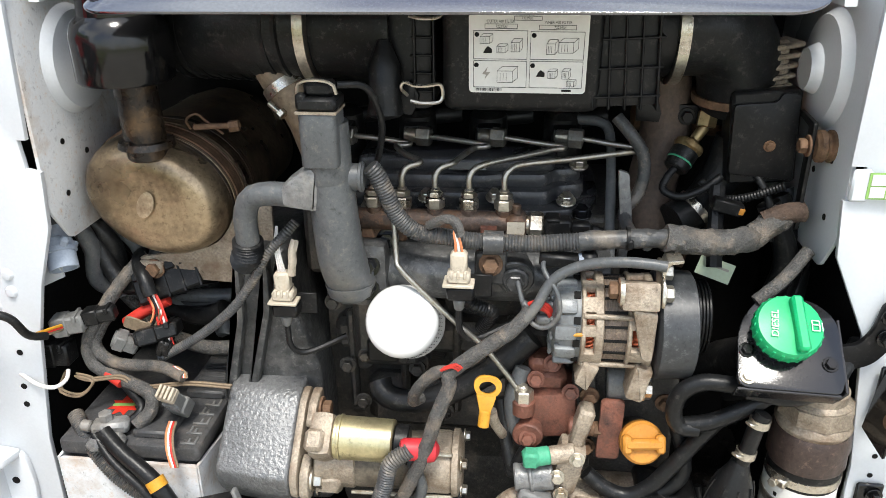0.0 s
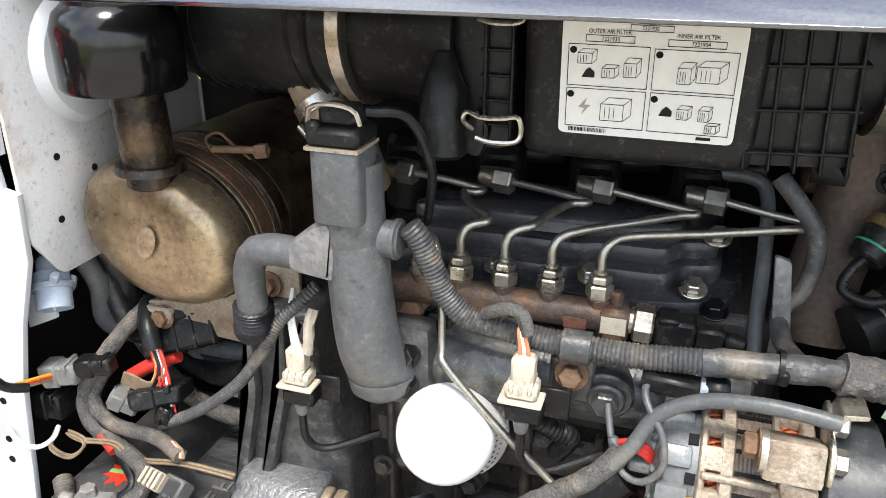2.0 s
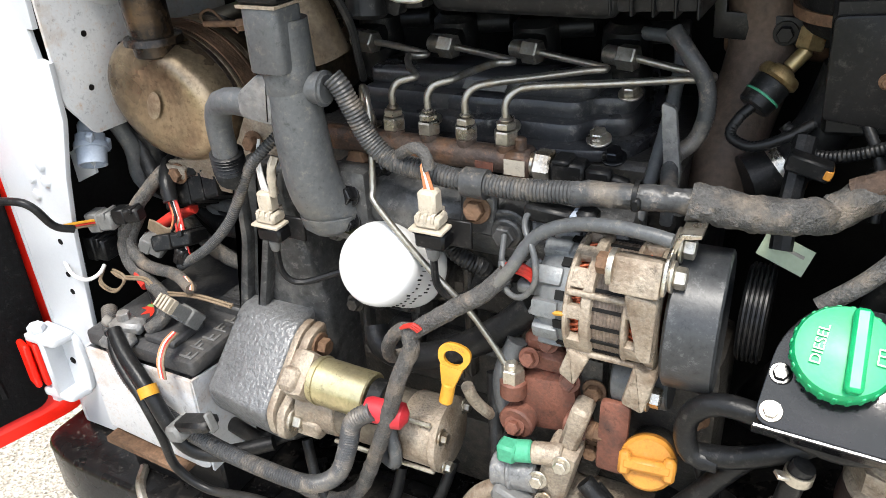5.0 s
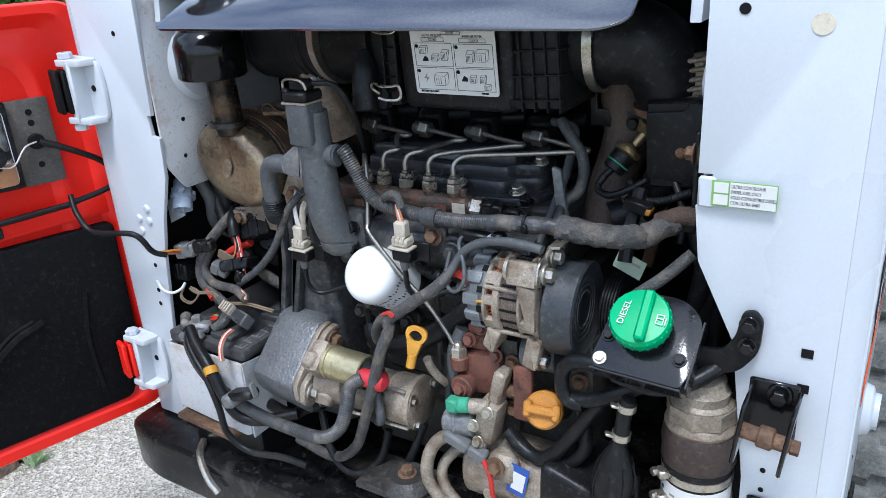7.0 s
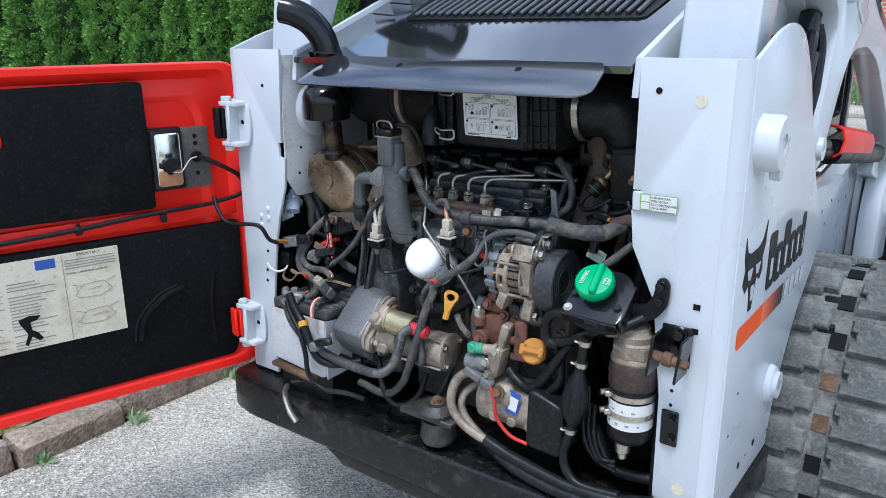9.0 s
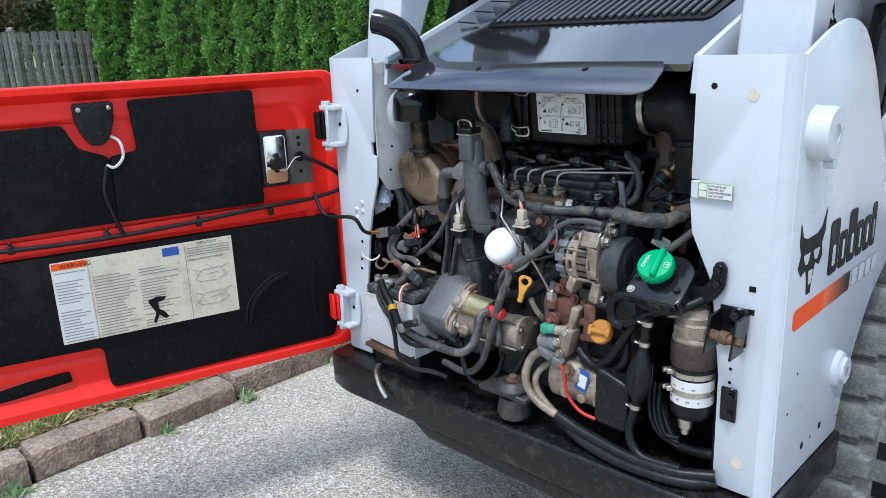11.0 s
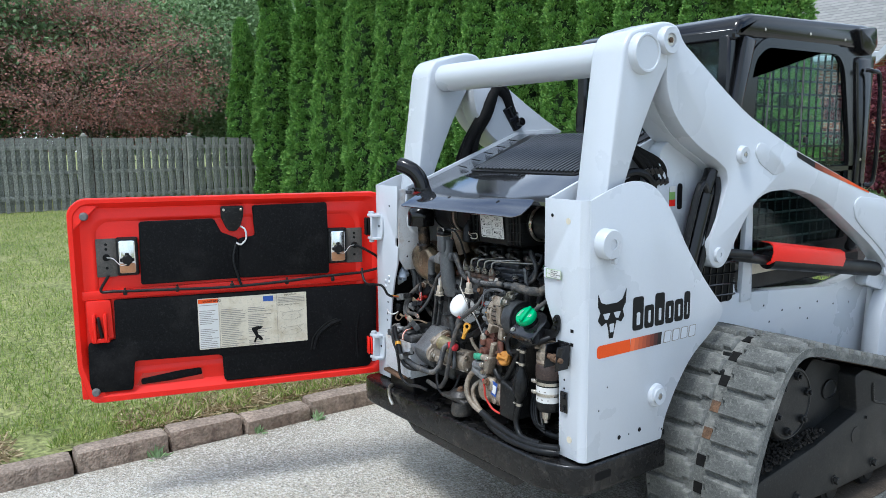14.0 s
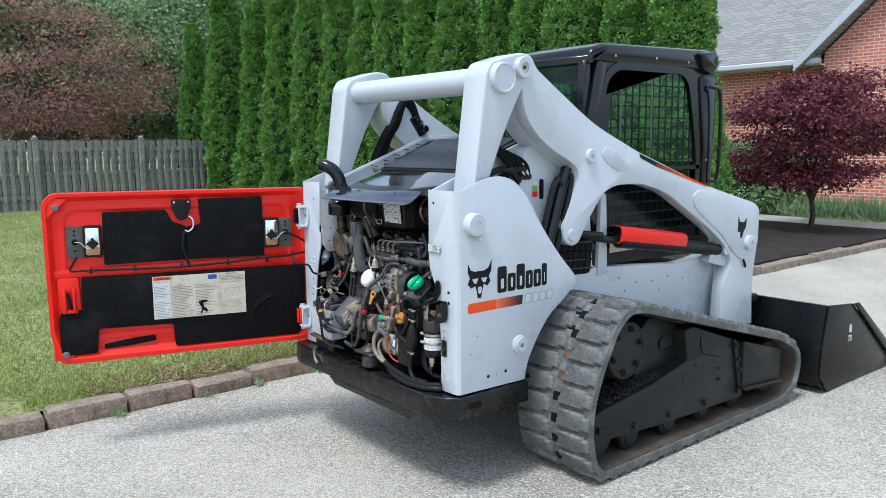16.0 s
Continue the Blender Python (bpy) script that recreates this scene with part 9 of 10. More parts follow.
# ivory relay plugs on black brackets
for n, (x, y, z) in enumerate(((-0.183, 0.002, 0.952), (0.046, -0.022, 1.000))):
    rp = thing("relay_plug", (x, y, z - 0.04), "ivory plug on a black bracket with orange wires", "plug", "ivory plugs")
    part("plug", box((0.020, 0.018, 0.030), (x, y, z + 0.006), bevel=0.003), IVORY, rp)
    part("collar", box((0.028, 0.024, 0.014), (x, y, z - 0.011), bevel=0.003), IVORY, rp)
    part("flange", box((0.038, 0.030, 0.004), (x, y, z - 0.020), bevel=0.001), IVORY, rp)
    for q in range(3):
        part("rib", box((0.004, 0.026, 0.010), (x - 0.008 + 0.008 * q, y, z - 0.006), bevel=0.001), IVORY, rp)
    part("bracket", mix(box((0.034, 0.028, 0.018), (x + 0.002, y + 0.002, z - 0.032), bevel=0.003), box((0.03, 0.004, 0.03), (x + 0.025, y + 0.01, z - 0.028), bevel=0.001)), BLACK_PAINT, rp)
    part("plug_tail", cyl((x, y, z - 0.042), (x, y, z - 0.058), 0.008, 0.006, 12), GREY_PLASTIC, rp)
    for k in range(3):
        part("wire", tube([(x - 0.004 + 0.004 * k, y, z + 0.02), (x - 0.004 + 0.003 * k, y - 0.002, z + 0.032), (x - 0.006 + 0.002 * k, y, z + 0.045 + 0.012 * (1 - n)), (x - 0.004, y + 0.008, z + 0.05 + 0.03 * (1 - n))], 0.0018, 6), (ORANGE_WIRE, WHITE_WIRE, ORANGE_WIRE)[k] if n else WHITE_WIRE, rp)
    part("tail_wire", tube([(x, y, z - 0.056), (x + 0.002, y + 0.002, z - 0.09), (x + 0.02, y + 0.012, z - 0.105), (x + 0.07, y + 0.035, z - 0.09)], 0.0042, 8), RUBBER, rp)
hose("braided_sleeve", [(-0.170, 0.000, 0.971), (-0.166, -0.004, 0.989), (-0.165, -0.002, 1.005), (-0.163, 0.004, 1.017)], 0.0055, IVORY, "frayed pale braided sleeve beside the intake pipe", "sleeve", rough=0.4, step=0.003)
# blue-grey plug and hoses at the left wall
bp_ = thing("blue_plug", (-0.50, 0.03, 0.95), "pale blue-grey round plug on a white tab", "plug")
BD = Vector((0.35, -0.45, -0.82)).normalized()
BP = Vector((-0.508, 0.040, 1.006))
part("body", lathe([(0, 0), (0.013, 0), (0.015, 0.004), (0.015, 0.016), (0.019, 0.018), (0.0195, 0.030), (0.022, 0.031), (0.022, 0.037), (0.0195, 0.038), (0.019, 0.060), (0.0165, 0.060), (0.0165, 0.030), (0, 0.030)], BP, BD, 26), BLUE_CONN, bp_)
for q in (0.6, 2.7, 4.6):
    sx = BD.orthogonal().normalized()
    sy = BD.cross(sx)
    c = BP + BD * 0.030 + (sx * math.cos(q) + sy * math.sin(q)) * 0.021
    part("lock_tab", box((0.010, 0.010, 0.022), c, (25, 25, 20), bevel=0.002), BLUE_CONN, bp_)
part("contact", cyl(BP + BD * 0.030, BP + BD * 0.050, 0.009, seg=16), DARK, bp_)
part("tab", prism([(-0.54, 0.965), (-0.500, 0.985), (-0.497, 0.94), (-0.54, 0.92)], "y", 0.022, 0.026), WHITE, bp_)
part("lead", tube([BP, BP - BD * 0.02, (-0.51, 0.075, 1.04), (-0.48, 0.12, 1.07)], 0.010, 10), GREY_PIPE, bp_)
# cable from the tailgate
hose("gate_lead", [(-0.702, -0.07, 0.985), (-0.670, -0.085, 0.955), (-0.63, -0.085, 0.925)] + [(-0.532, -0.070, 0.930), (-0.515, -0.050, 0.891), (-0.504, -0.030, 0.878)], 0.0055, RUBBER, "black cable from the tailgate into the bay", "cable")
for k in range(3):
    hose("gate_wire", [Vector(p) + Vector((0, 0, 0.003 * k)) for p in [(-0.513, -0.040, 0.880), (-0.505, -0.018, 0.876), (-0.500, 0.006, 0.870)]], 0.0022, (TAN_WIRE, RED_WIRE, YELLOW)[k], "thin coloured wire of the tailgate cable", "wire", seg=6)
hose("white_lead", [(-0.564, -0.020, 0.809), (-0.530, -0.036, 0.804), (-0.509, -0.032, 0.798), (-0.501, -0.016, 0.801), (-0.506, 0.000, 0.807)], 0.0028, WHITE_WIRE, "white lead looped through the corner panel", "wire")
for k in range(2):
    hose("tan_wire", [Vector(p) + Vector((0.002 * (k % 2), 0.002 * k, 0.003 * (k - 0.5))) for p in [(-0.516, 0.004, 0.799), (-0.524, -0.004, 0.774), (-0.494, -0.006, 0.768), (-0.474, 0.000, 0.790), (-0.502, 0.004, 0.795), (-0.480, 0.002, 0.790), (-0.431, 0.000, 0.798), (-0.404, -0.004, 0.786), (-0.333, -0.006, 0.798), (-0.270, -0.006, 0.797)]], 0.0019, TAN_WIRE, "coiled tan wire above the battery", "wire", seg=6)
# hoses low in the bay
hose("floor_hose", [(-0.16, -0.03, 0.63), (-0.135, -0.05, 0.58), (-0.10, -0.056, 0.545), (-0.06, -0.05, 0.548), (-0.03, -0.035, 0.58), (-0.02, -0.02, 0.63)], 0.007, RUBBER, "thin black hose looped under the starter", "hose")
hose("floor_hose", [(0.05, -0.012, 0.66), (0.04, -0.03, 0.62), (0.025, -0.035, 0.585), (0.01, -0.03, 0.555)], 0.007, RUBBER, "thin black hose below the starter", "hose")
hose("floor_hose", [(-0.31, -0.02, 0.60), (-0.24, -0.03, 0.60), (-0.20, -0.03, 0.625), (-0.165, -0.02, 0.64)], 0.011, RUBBER, "black cable end with a steel lug", "cable")

# small fittings on the block below the manifold
sw = thing("block_sensor", (-0.065, 0.07, 0.82), "black plastic sensor bolted to the engine block", "sensor")
part("body", mix(box((0.045, 0.03, 0.035), (-0.065, 0.058, 0.835), bevel=0.004), box((0.03, 0.025, 0.02), (-0.065, 0.05, 0.86), bevel=0.003), cyl((-0.066, 0.05, 0.868), (-0.066, 0.046, 0.888), 0.008, 0.006)), PLASTIC, sw)
for dx in (-0.028, 0.028):
    part("bolt", bolt((-0.065 + dx, 0.055, 0.822), (0, -1, 0), 0.007), BLOCK, sw)
for x, z in ((-0.135, 0.90), (-0.135, 0.955), (-0.045, 0.955), (-0.045, 0.905), (-0.02, 0.80), (-0.12, 0.80), (0.06, 0.95), (0.145, 0.955), (-0.10, 0.74), (0.02, 0.73)):
    part("block_bolt", bolt((x, 0.062, z), (0, -1, 0.1), 0.0085), BLOCK, eng)
for k in range(4):
    part("block_rib", box((0.012, 0.02, 0.16), (-0.115 + 0.075 * k, 0.08, 0.80), bevel=0.004), BLOCK, eng)
hose("bay_hose", [(-0.50, 0.10, 1.0), (-0.47, 0.09, 0.93), (-0.44, 0.08, 0.90), (-0.40, 0.08, 0.93), (-0.385, 0.09, 0.97)], 0.013, RUBBER, "black hose looped behind the blue-grey plug", "hose", seg=14)
hose("bay_hose", [(-0.48, 0.13, 0.93), (-0.42, 0.12, 0.86), (-0.36, 0.11, 0.84), (-0.31, 0.10, 0.86)], 0.014, RUBBER, "black hose behind the battery looms", "hose", seg=14)
hose("bay_hose", [(-0.47, 0.11, 0.88), (-0.41, 0.10, 0.82), (-0.35, 0.09, 0.80), (-0.30, 0.09, 0.80)], 0.011, CLOTH, "taped loom behind the fuse block", "wiring", rough=0.15)


# ---- the surroundings ----
def ground_mat(name, a, b, scale, fine, rough=0.9, bump=0.6, dist=0.01, chips=None, chip_scale=60, blotch=0.5, grain=0.6):
    """Ground: two colours by a broad noise, grains by a Voronoi, and relief."""
    m = bpy.data.materials.new(name)
    m.use_nodes = True
    n, l = m.node_tree.nodes, m.node_tree.links
    p = n["Principled BSDF"]
    co = n.new("ShaderNodeTexCoord")
    big, sml, vor = n.new("ShaderNodeTexNoise"), n.new("ShaderNodeTexNoise"), n.new("ShaderNodeTexVoronoi")
    big.inputs["Scale"].default_value, big.inputs["Detail"].default_value, big.inputs["Roughness"].default_value = scale, 8, 0.6
    sml.inputs["Scale"].default_value, sml.inputs["Detail"].default_value = fine, 5
    vor.inputs["Scale"].default_value = chip_scale
    for t in (big, sml, vor):
        l.new(co.outputs["Object"], t.inputs["Vector"])
    r1 = n.new("ShaderNodeValToRGB")
    r1.color_ramp.elements[0].position, r1.color_ramp.elements[1].position = 0.5 - blotch * 0.3, 0.5 + blotch * 0.3
    r1.color_ramp.elements[0].color, r1.color_ramp.elements[1].color = (*a, 1), (*b, 1)
    l.new(big.outputs["Fac"], r1.inputs[0])
    mr = n.new("ShaderNodeMapRange")
    mr.inputs["From Min"].default_value, mr.inputs["From Max"].default_value, mr.inputs["To Min"].default_value, mr.inputs["To Max"].default_value = 0.3, 0.7, 1 - grain, 1 + grain
    l.new(sml.outputs["Fac"], mr.inputs["Value"])
    mul = n.new("ShaderNodeMixRGB")
    mul.blend_type, mul.inputs[0].default_value = "MULTIPLY", 1
    l.new(r1.outputs[0], mul.inputs[1])
    l.new(mr.outputs[0], mul.inputs[2])
    out = mul.outputs[0]
    if chips:
        hsv = n.new("ShaderNodeSeparateColor")
        l.new(vor.outputs["Color"], hsv.inputs[0])
        cr = n.new("ShaderNodeValToRGB")
        cr.color_ramp.elements[0].position, cr.color_ramp.elements[1].position = 0.6, 0.95
        dr = n.new("ShaderNodeMapRange")
        dr.inputs["From Max"].default_value, dr.inputs["To Min"].default_value, dr.inputs["To Max"].default_value = 0.4, 0.6, 1
        l.new(hsv.outputs[1], dr.inputs["Value"])
        dmul = n.new("ShaderNodeMixRGB")
        dmul.blend_type, dmul.inputs[0].default_value = "MULTIPLY", 1
        l.new(out, dmul.inputs[1])
        l.new(dr.outputs[0], dmul.inputs[2])
        out = dmul.outputs[0]
        l.new(hsv.outputs[0], cr.inputs[0])
        mx = n.new("ShaderNodeMixRGB")
        mx.inputs[2].default_value = (*chips, 1)
        l.new(cr.outputs[0], mx.inputs[0])
        l.new(out, mx.inputs[1])
        out = mx.outputs[0]
    l.new(out, p.inputs["Base Color"])
    p.inputs["Roughness"].default_value = rough
    p.inputs["Specular IOR Level"].default_value = 0.3
    bp = n.new("ShaderNodeBump")
    bp.inputs["Strength"].default_value, bp.inputs["Distance"].default_value = bump, dist
    ad = n.new("ShaderNodeMath")
    ad.operation = "ADD"
    l.new(sml.outputs["Fac"], ad.inputs[0])
    l.new(vor.outputs["Distance"], ad.inputs[1])
    l.new(ad.outputs[0], bp.inputs["Height"])
    l.new(bp.outputs[0], p.inputs["Normal"])
    return m


ASPHALT = ground_mat("weathered_asphalt", (0.255, 0.23, 0.185), (0.56, 0.505, 0.41), 0.55, 150, chips=(0.60, 0.565, 0.50), chip_scale=120, bump=0.8, dist=0.008, grain=0.55, blotch=0.75)
SOIL = ground_mat("lawn_soil", (0.13, 0.155, 0.045), (0.25, 0.25, 0.10), 1.5, 30)
MULCH = ground_mat("dark_mulch", (0.02, 0.016, 0.013), (0.045, 0.036, 0.03), 5, 60, dist=0.03)
CONCRETE = ground_mat("pale_concrete", (0.38, 0.34, 0.29), (0.46, 0.42, 0.36), 2, 80)
KERB_STONE = ground_mat("kerb_block", (0.14, 0.105, 0.08), (0.33, 0.26, 0.20), 8, 60, chip_scale=90, dist=0.008, blotch=0.8, grain=0.35)
WOOD_GREY = ground_mat("weathered_fence_wood", (0.10, 0.105, 0.09), (0.36, 0.355, 0.315), 7, 35, blotch=0.9, grain=0.35)
BARK = ground_mat("bark", (0.05, 0.038, 0.028), (0.10, 0.08, 0.06), 9, 60, dist=0.02)


def leaf_mat(name, a, b, c, trans=0.25, clump=0.0, clump_scale=5.0):
    m = bpy.data.materials.new(name)
    m.use_nodes = True
    n, l = m.node_tree.nodes, m.node_tree.links
    p = n["Principled BSDF"]
    geo, ramp = n.new("ShaderNodeNewGeometry"), n.new("ShaderNodeValToRGB")
    ramp.color_ramp.elements[0].color, ramp.color_ramp.elements[1].color = (*a, 1), (*c, 1)
    e = ramp.color_ramp.elements.new(0.55)
    e.color = (*b, 1)
    fac = geo.outputs["Random Per Island"]
    if clump:
        co, nz, mr, fm = n.new("ShaderNodeTexCoord"), n.new("ShaderNodeTexNoise"), n.new("ShaderNodeMapRange"), n.new("ShaderNodeMix")
        nz.inputs["Scale"].default_value, nz.inputs["Detail"].default_value = clump_scale, 3
        mr.inputs["From Min"].default_value, mr.inputs["From Max"].default_value = 0.35, 0.65
        fm.inputs["Factor"].default_value = clump
        l.new(co.outputs["Object"], nz.inputs["Vector"])
        l.new(nz.outputs["Fac"], mr.inputs["Value"])
        l.new(fac, fm.inputs["A"])
        l.new(mr.outputs[0], fm.inputs["B"])
        fac = fm.outputs["Result"]
    l.new(fac, ramp.inputs[0])
    l.new(ramp.outputs[0], p.inputs["Base Color"])
    p.inputs["Roughness"].default_value = 0.6
    p.inputs["Specular IOR Level"].default_value = 0.3
    tr, mx = n.new("ShaderNodeBsdfTranslucent"), n.new("ShaderNodeMixShader")
    l.new(ramp.outputs[0], tr.inputs["Color"])
    mx.inputs[0].default_value = trans
    l.new(p.outputs[0], mx.inputs[1])
    l.new(tr.outputs[0], mx.inputs[2])
    l.new(mx.outputs[0], n["Material Output"].inputs[0])
    return m


ARBOR = leaf_mat("arborvitae_sprays", (0.045, 0.115, 0.024), (0.14, 0.29, 0.055), (0.32, 0.51, 0.12), 0.12, 0.45, 7.0)
# near-black green for foliage cores: the shade between sprays put into the colour
LEAF_SHADE = mat("foliage_inner_shade", (0.02, 0.042, 0.012), 0.9, 0, 0.4, 12, 0.5, 60)
RED_LEAF = leaf_mat("red_maple_leaves", (0.035, 0.010, 0.016), (0.14, 0.030, 0.045), (0.36, 0.12, 0.12), 0.25, 0.4, 3.0)
BRONZE_LEAF = leaf_mat("bronze_maple_leaves", (0.13, 0.12, 0.08), (0.34, 0.18, 0.15), (0.62, 0.29, 0.22), 0.4, 0.5, 0.9)
GREEN_LEAF = leaf_mat("broad_green_leaves", (0.13, 0.21, 0.10), (0.29, 0.42, 0.20), (0.54, 0.64, 0.42), 0.45, 0.4, 0.8)
GRASS = leaf_mat("grass_blades", (0.15, 0.22, 0.045), (0.28, 0.36, 0.08), (0.50, 0.50, 0.20), 0.35)


def leaves(name, pos, way, length, width, material, seed=1, droop=0.5):
    """Small folded leaves at pos, pointing along way; one mesh from arrays."""
    rng = np.random.default_rng(seed)
    k = len(pos)
    way = way + rng.normal(0, droop, (k, 3))
    way /= np.linalg.norm(way, axis=1)[:, None] + 1e-9
    side = np.cross(way, rng.normal(0, 1, (k, 3)))
    side /= np.linalg.norm(side, axis=1)[:, None] + 1e-9
    L = length * rng.uniform(0.6, 1.35, (k, 1))
    W = width * rng.uniform(0.6, 1.35, (k, 1))
    v = np.stack([pos, pos + way * L * 0.55 + side * W * 0.5, pos + way * L, pos + way * L * 0.55 - side * W * 0.5], 1).reshape(-1, 3)
    me = bpy.data.meshes.new(name)
    me.vertices.add(k * 4)
    me.vertices.foreach_set("co", v.astype(np.float32).ravel())
    me.loops.add(k * 4)
    me.loops.foreach_set("vertex_index", np.arange(k * 4, dtype=np.int32))
    me.polygons.add(k)
    me.polygons.foreach_set("loop_start", np.arange(0, k * 4, 4, dtype=np.int32))
    me.update(calc_edges=True)
    me.materials.append(material)
    return me


def under(ob, parent, label=""):
    ob.parent = parent
    return tagged(ob, label)


# ground, driveway, kerb, lawn
solo("ground", box((400, 400, 0.2), (0, 0, -0.14), bevel=0), SOIL, "flat grassy ground reaching to the distance", "ground", kind="structure")
drive = bmesh.new()
bmesh.ops.create_grid(drive, x_segments=60, y_segments=120, size=1)
for v in drive.verts:
    v.co = Vector((v.co.x * 8 + 6.5, v.co.y * 22 + 9, 0))
    v.co.z = 0.006 * noise.noise(v.co * 0.8)
solo("driveway", drive, ASPHALT, "weathered grey asphalt driveway with fine stones", "driveway", kind="structure")
crack = tube([(-0.76, -0.385, 0.0005), (-0.6, -0.36, 0.0015), (-0.46, -0.342, 0.0015), (-0.33, -0.32, 0.0015), (-0.2, -0.30, 0.0005)], 0.005, seg=6, rough=0.5)
solo("paint_mark", moved(crack, Matrix.Diagonal((1, 1, 0.5, 1))), CONCRETE, "short scuffed white line on the driveway", "road mark", kind="structure")

lawn = bmesh.new()
bmesh.ops.create_grid(lawn, x_segments=80, y_segments=60, size=1)
for v in lawn.verts:
    v.co = Vector((v.co.x * 19.2 - 20.85, v.co.y * 13 - 6.4, 0))
    v.co.z = 0.085 + 0.03 * noise.noise(v.co * 0.35)
solo("lawn", lawn, SOIL, "mown lawn with some dry yellow patches", "lawn", kind="structure")
rng = np.random.default_rng(4)
gx = -1.68 - 15.0 * rng.uniform(0, 1, 200000) ** 1.7
gy = rng.uniform(-6, 6.2, 200000)
keep = np.array([noise.noise(Vector((x * 0.9, y * 0.9, 0))) + 0.5 * noise.noise(Vector((x * 4, y * 4, 3))) > (-0.5 if x < -1.95 else 0.05) for x, y in zip(gx, gy)])
gp = np.stack([gx, gy, np.full(gx.shape, 0.082)], 1)[keep]
tagged(new("grass", leaves("grass", gp, np.tile([0.0, 0, 1.0], (len(gp), 1)), 0.05, 0.0065, GRASS, 5, 0.45)), "short mown grass, green with straw-coloured blades", "grass", "", "stuff")

dx = -1.66 - np.abs(rng.normal(0, 0.20, 24000))
dy = rng.uniform(-5, 4.5, 24000)
dkeep = np.array([noise.noise(Vector((y * 1.3, 7, 0))) > -0.15 for y in dy])
dp = np.stack([dx, dy, np.full(dx.shape, 0.092)], 1)[dkeep]
DRY = leaf_mat("dry_grass_blades", (0.20, 0.15, 0.08), (0.36, 0.28, 0.15), (0.52, 0.43, 0.26), 0.2)
tagged(new("dry_grass", leaves("dry_grass", dp, np.random.default_rng(9).normal(0, 1, (len(dp), 3)) * np.array([1, 1, 0.25]), 0.055, 0.008, DRY, 6, 0.3)), "strip of dry straw-coloured grass along the kerb", "grass", "", "stuff")

kerb = thing("kerb", (-1.57, 3, 0), "row of weathered brown concrete kerb blocks beside the driveway", "kerb")
tagged(kerb, kind="structure")
kerb_meshes = []
for k in range(4):
    b = box((0.15, (0.34, 0.44, 0.50, 0.39)[k], 0.2), (0, 0, 0), bevel=0.028, seg=2)
    bmesh.ops.subdivide_edges(b, edges=[e for e in b.edges if e.calc_length() > 0.1], cuts=2)
    for v in b.verts:
        v.co += Vector((noise.noise(v.co * 14 + Vector((k * 9, 0, 0))), noise.noise(v.co * 14 + Vector((0, k * 7, 5))), noise.noise(v.co * 12 + Vector((3, 0, k * 5))))) * 0.009
    kerb_meshes.append(mesh_of("kerb_block", b, KERB_STONE, 50))
rr = random.Random(3)
ky = -5.4
for i in range(42):
    kk = rr.randrange(4)
    ky += (0.34, 0.44, 0.50, 0.39)[kk] / 2 + 0.004
    o = new("kerb_block", kerb_meshes[kk])
    o.parent, o.matrix_parent_inverse = kerb, Matrix.Translation(-kerb.location)
    o.matrix_basis = pose(-1.57 + rr.uniform(-0.014, 0.014), ky, -0.008 + rr.uniform(-0.012, 0.010), rr.uniform(-1, 1), rr.uniform(-4, 4), rr.uniform(-2.5, 2.5) + (180 if i % 3 == 0 else 0))
    ky += (0.34, 0.44, 0.50, 0.39)[kk] / 2 + 0.004
# weeds in the kerb joints
for x, y, s in ((-1.47, -0.85, 1), (-1.46, 0.05, 0.8), (-1.47, -0.3, 0.6), (-1.46, 0.5, 0.7)):
    wp = np.random.default_rng(int(y * 100) + 500).normal(0, 0.02, (26, 3)) * s + np.array([x, y, 0.012])
    wp[:, 2] = 0.004
    tagged(new("weed", leaves("weed", wp, np.tile([0.25, 0, 0.8], (26, 1)), 0.06 * s, 0.016, GREEN_LEAF, 7, 0.5)), "small green weed growing out of a kerb joint", "weed", "weeds along the kerb")

solo("mulch_bed", prism(rounded([(-8, 6.0), (-1.66, 6.0), (-1.66, 11.6), (-8, 11.6)], 0.4), "z", 0.0, 0.1), MULCH, "dark bark mulch bed behind the kerb", "mulch bed", kind="structure")
solo("garden_path", prism([(-12, 11.7), (4, 11.7), (4, 13.0), (-12, 13.0)], "z", 0.0, 0.07, 0.01), CONCRETE, "pale concrete garden path", "path", kind="structure")


# fence of weathered boards on rails
fence = thing("board_fence", (-16.8, 0, 0.08), "weathered grey wooden board fence with capped posts", "fence")
picket = mesh_of("picket", box((0.02, 0.088, 1.62), (0, 0, 0.81), bevel=0.004), WOOD_GREY)
post = mesh_of("post", mix(box((0.11, 0.11, 1.70), (0, 0, 0.85), bevel=0.006), box((0.14, 0.14, 0.035), (0, 0, 1.71), bevel=0.008), lathe([(0.05, 0), (0.055, 0.03), (0.03, 0.06), (0.0, 0.07)], (0, 0, 1.72), (0, 0, 1), 12)), WOOD_GREY)
rail = mesh_of("rail", box((0.04, 2.4, 0.09), (0, 0, 0), bevel=0.004), WOOD_GREY)
rr = random.Random(8)
for i in range(166):
    y = -9.0 + i * 0.0925
    o = new("picket", picket)
    o.parent, o.matrix_parent_inverse = fence, Matrix.Translation(-fence.location)
    o.matrix_basis = pose(-16.8 + (0.035 if i % 2 else -0.035), y, 0.1 + rr.uniform(-0.015, 0.015), rr.uniform(-0.6, 0.6), 0, 0)
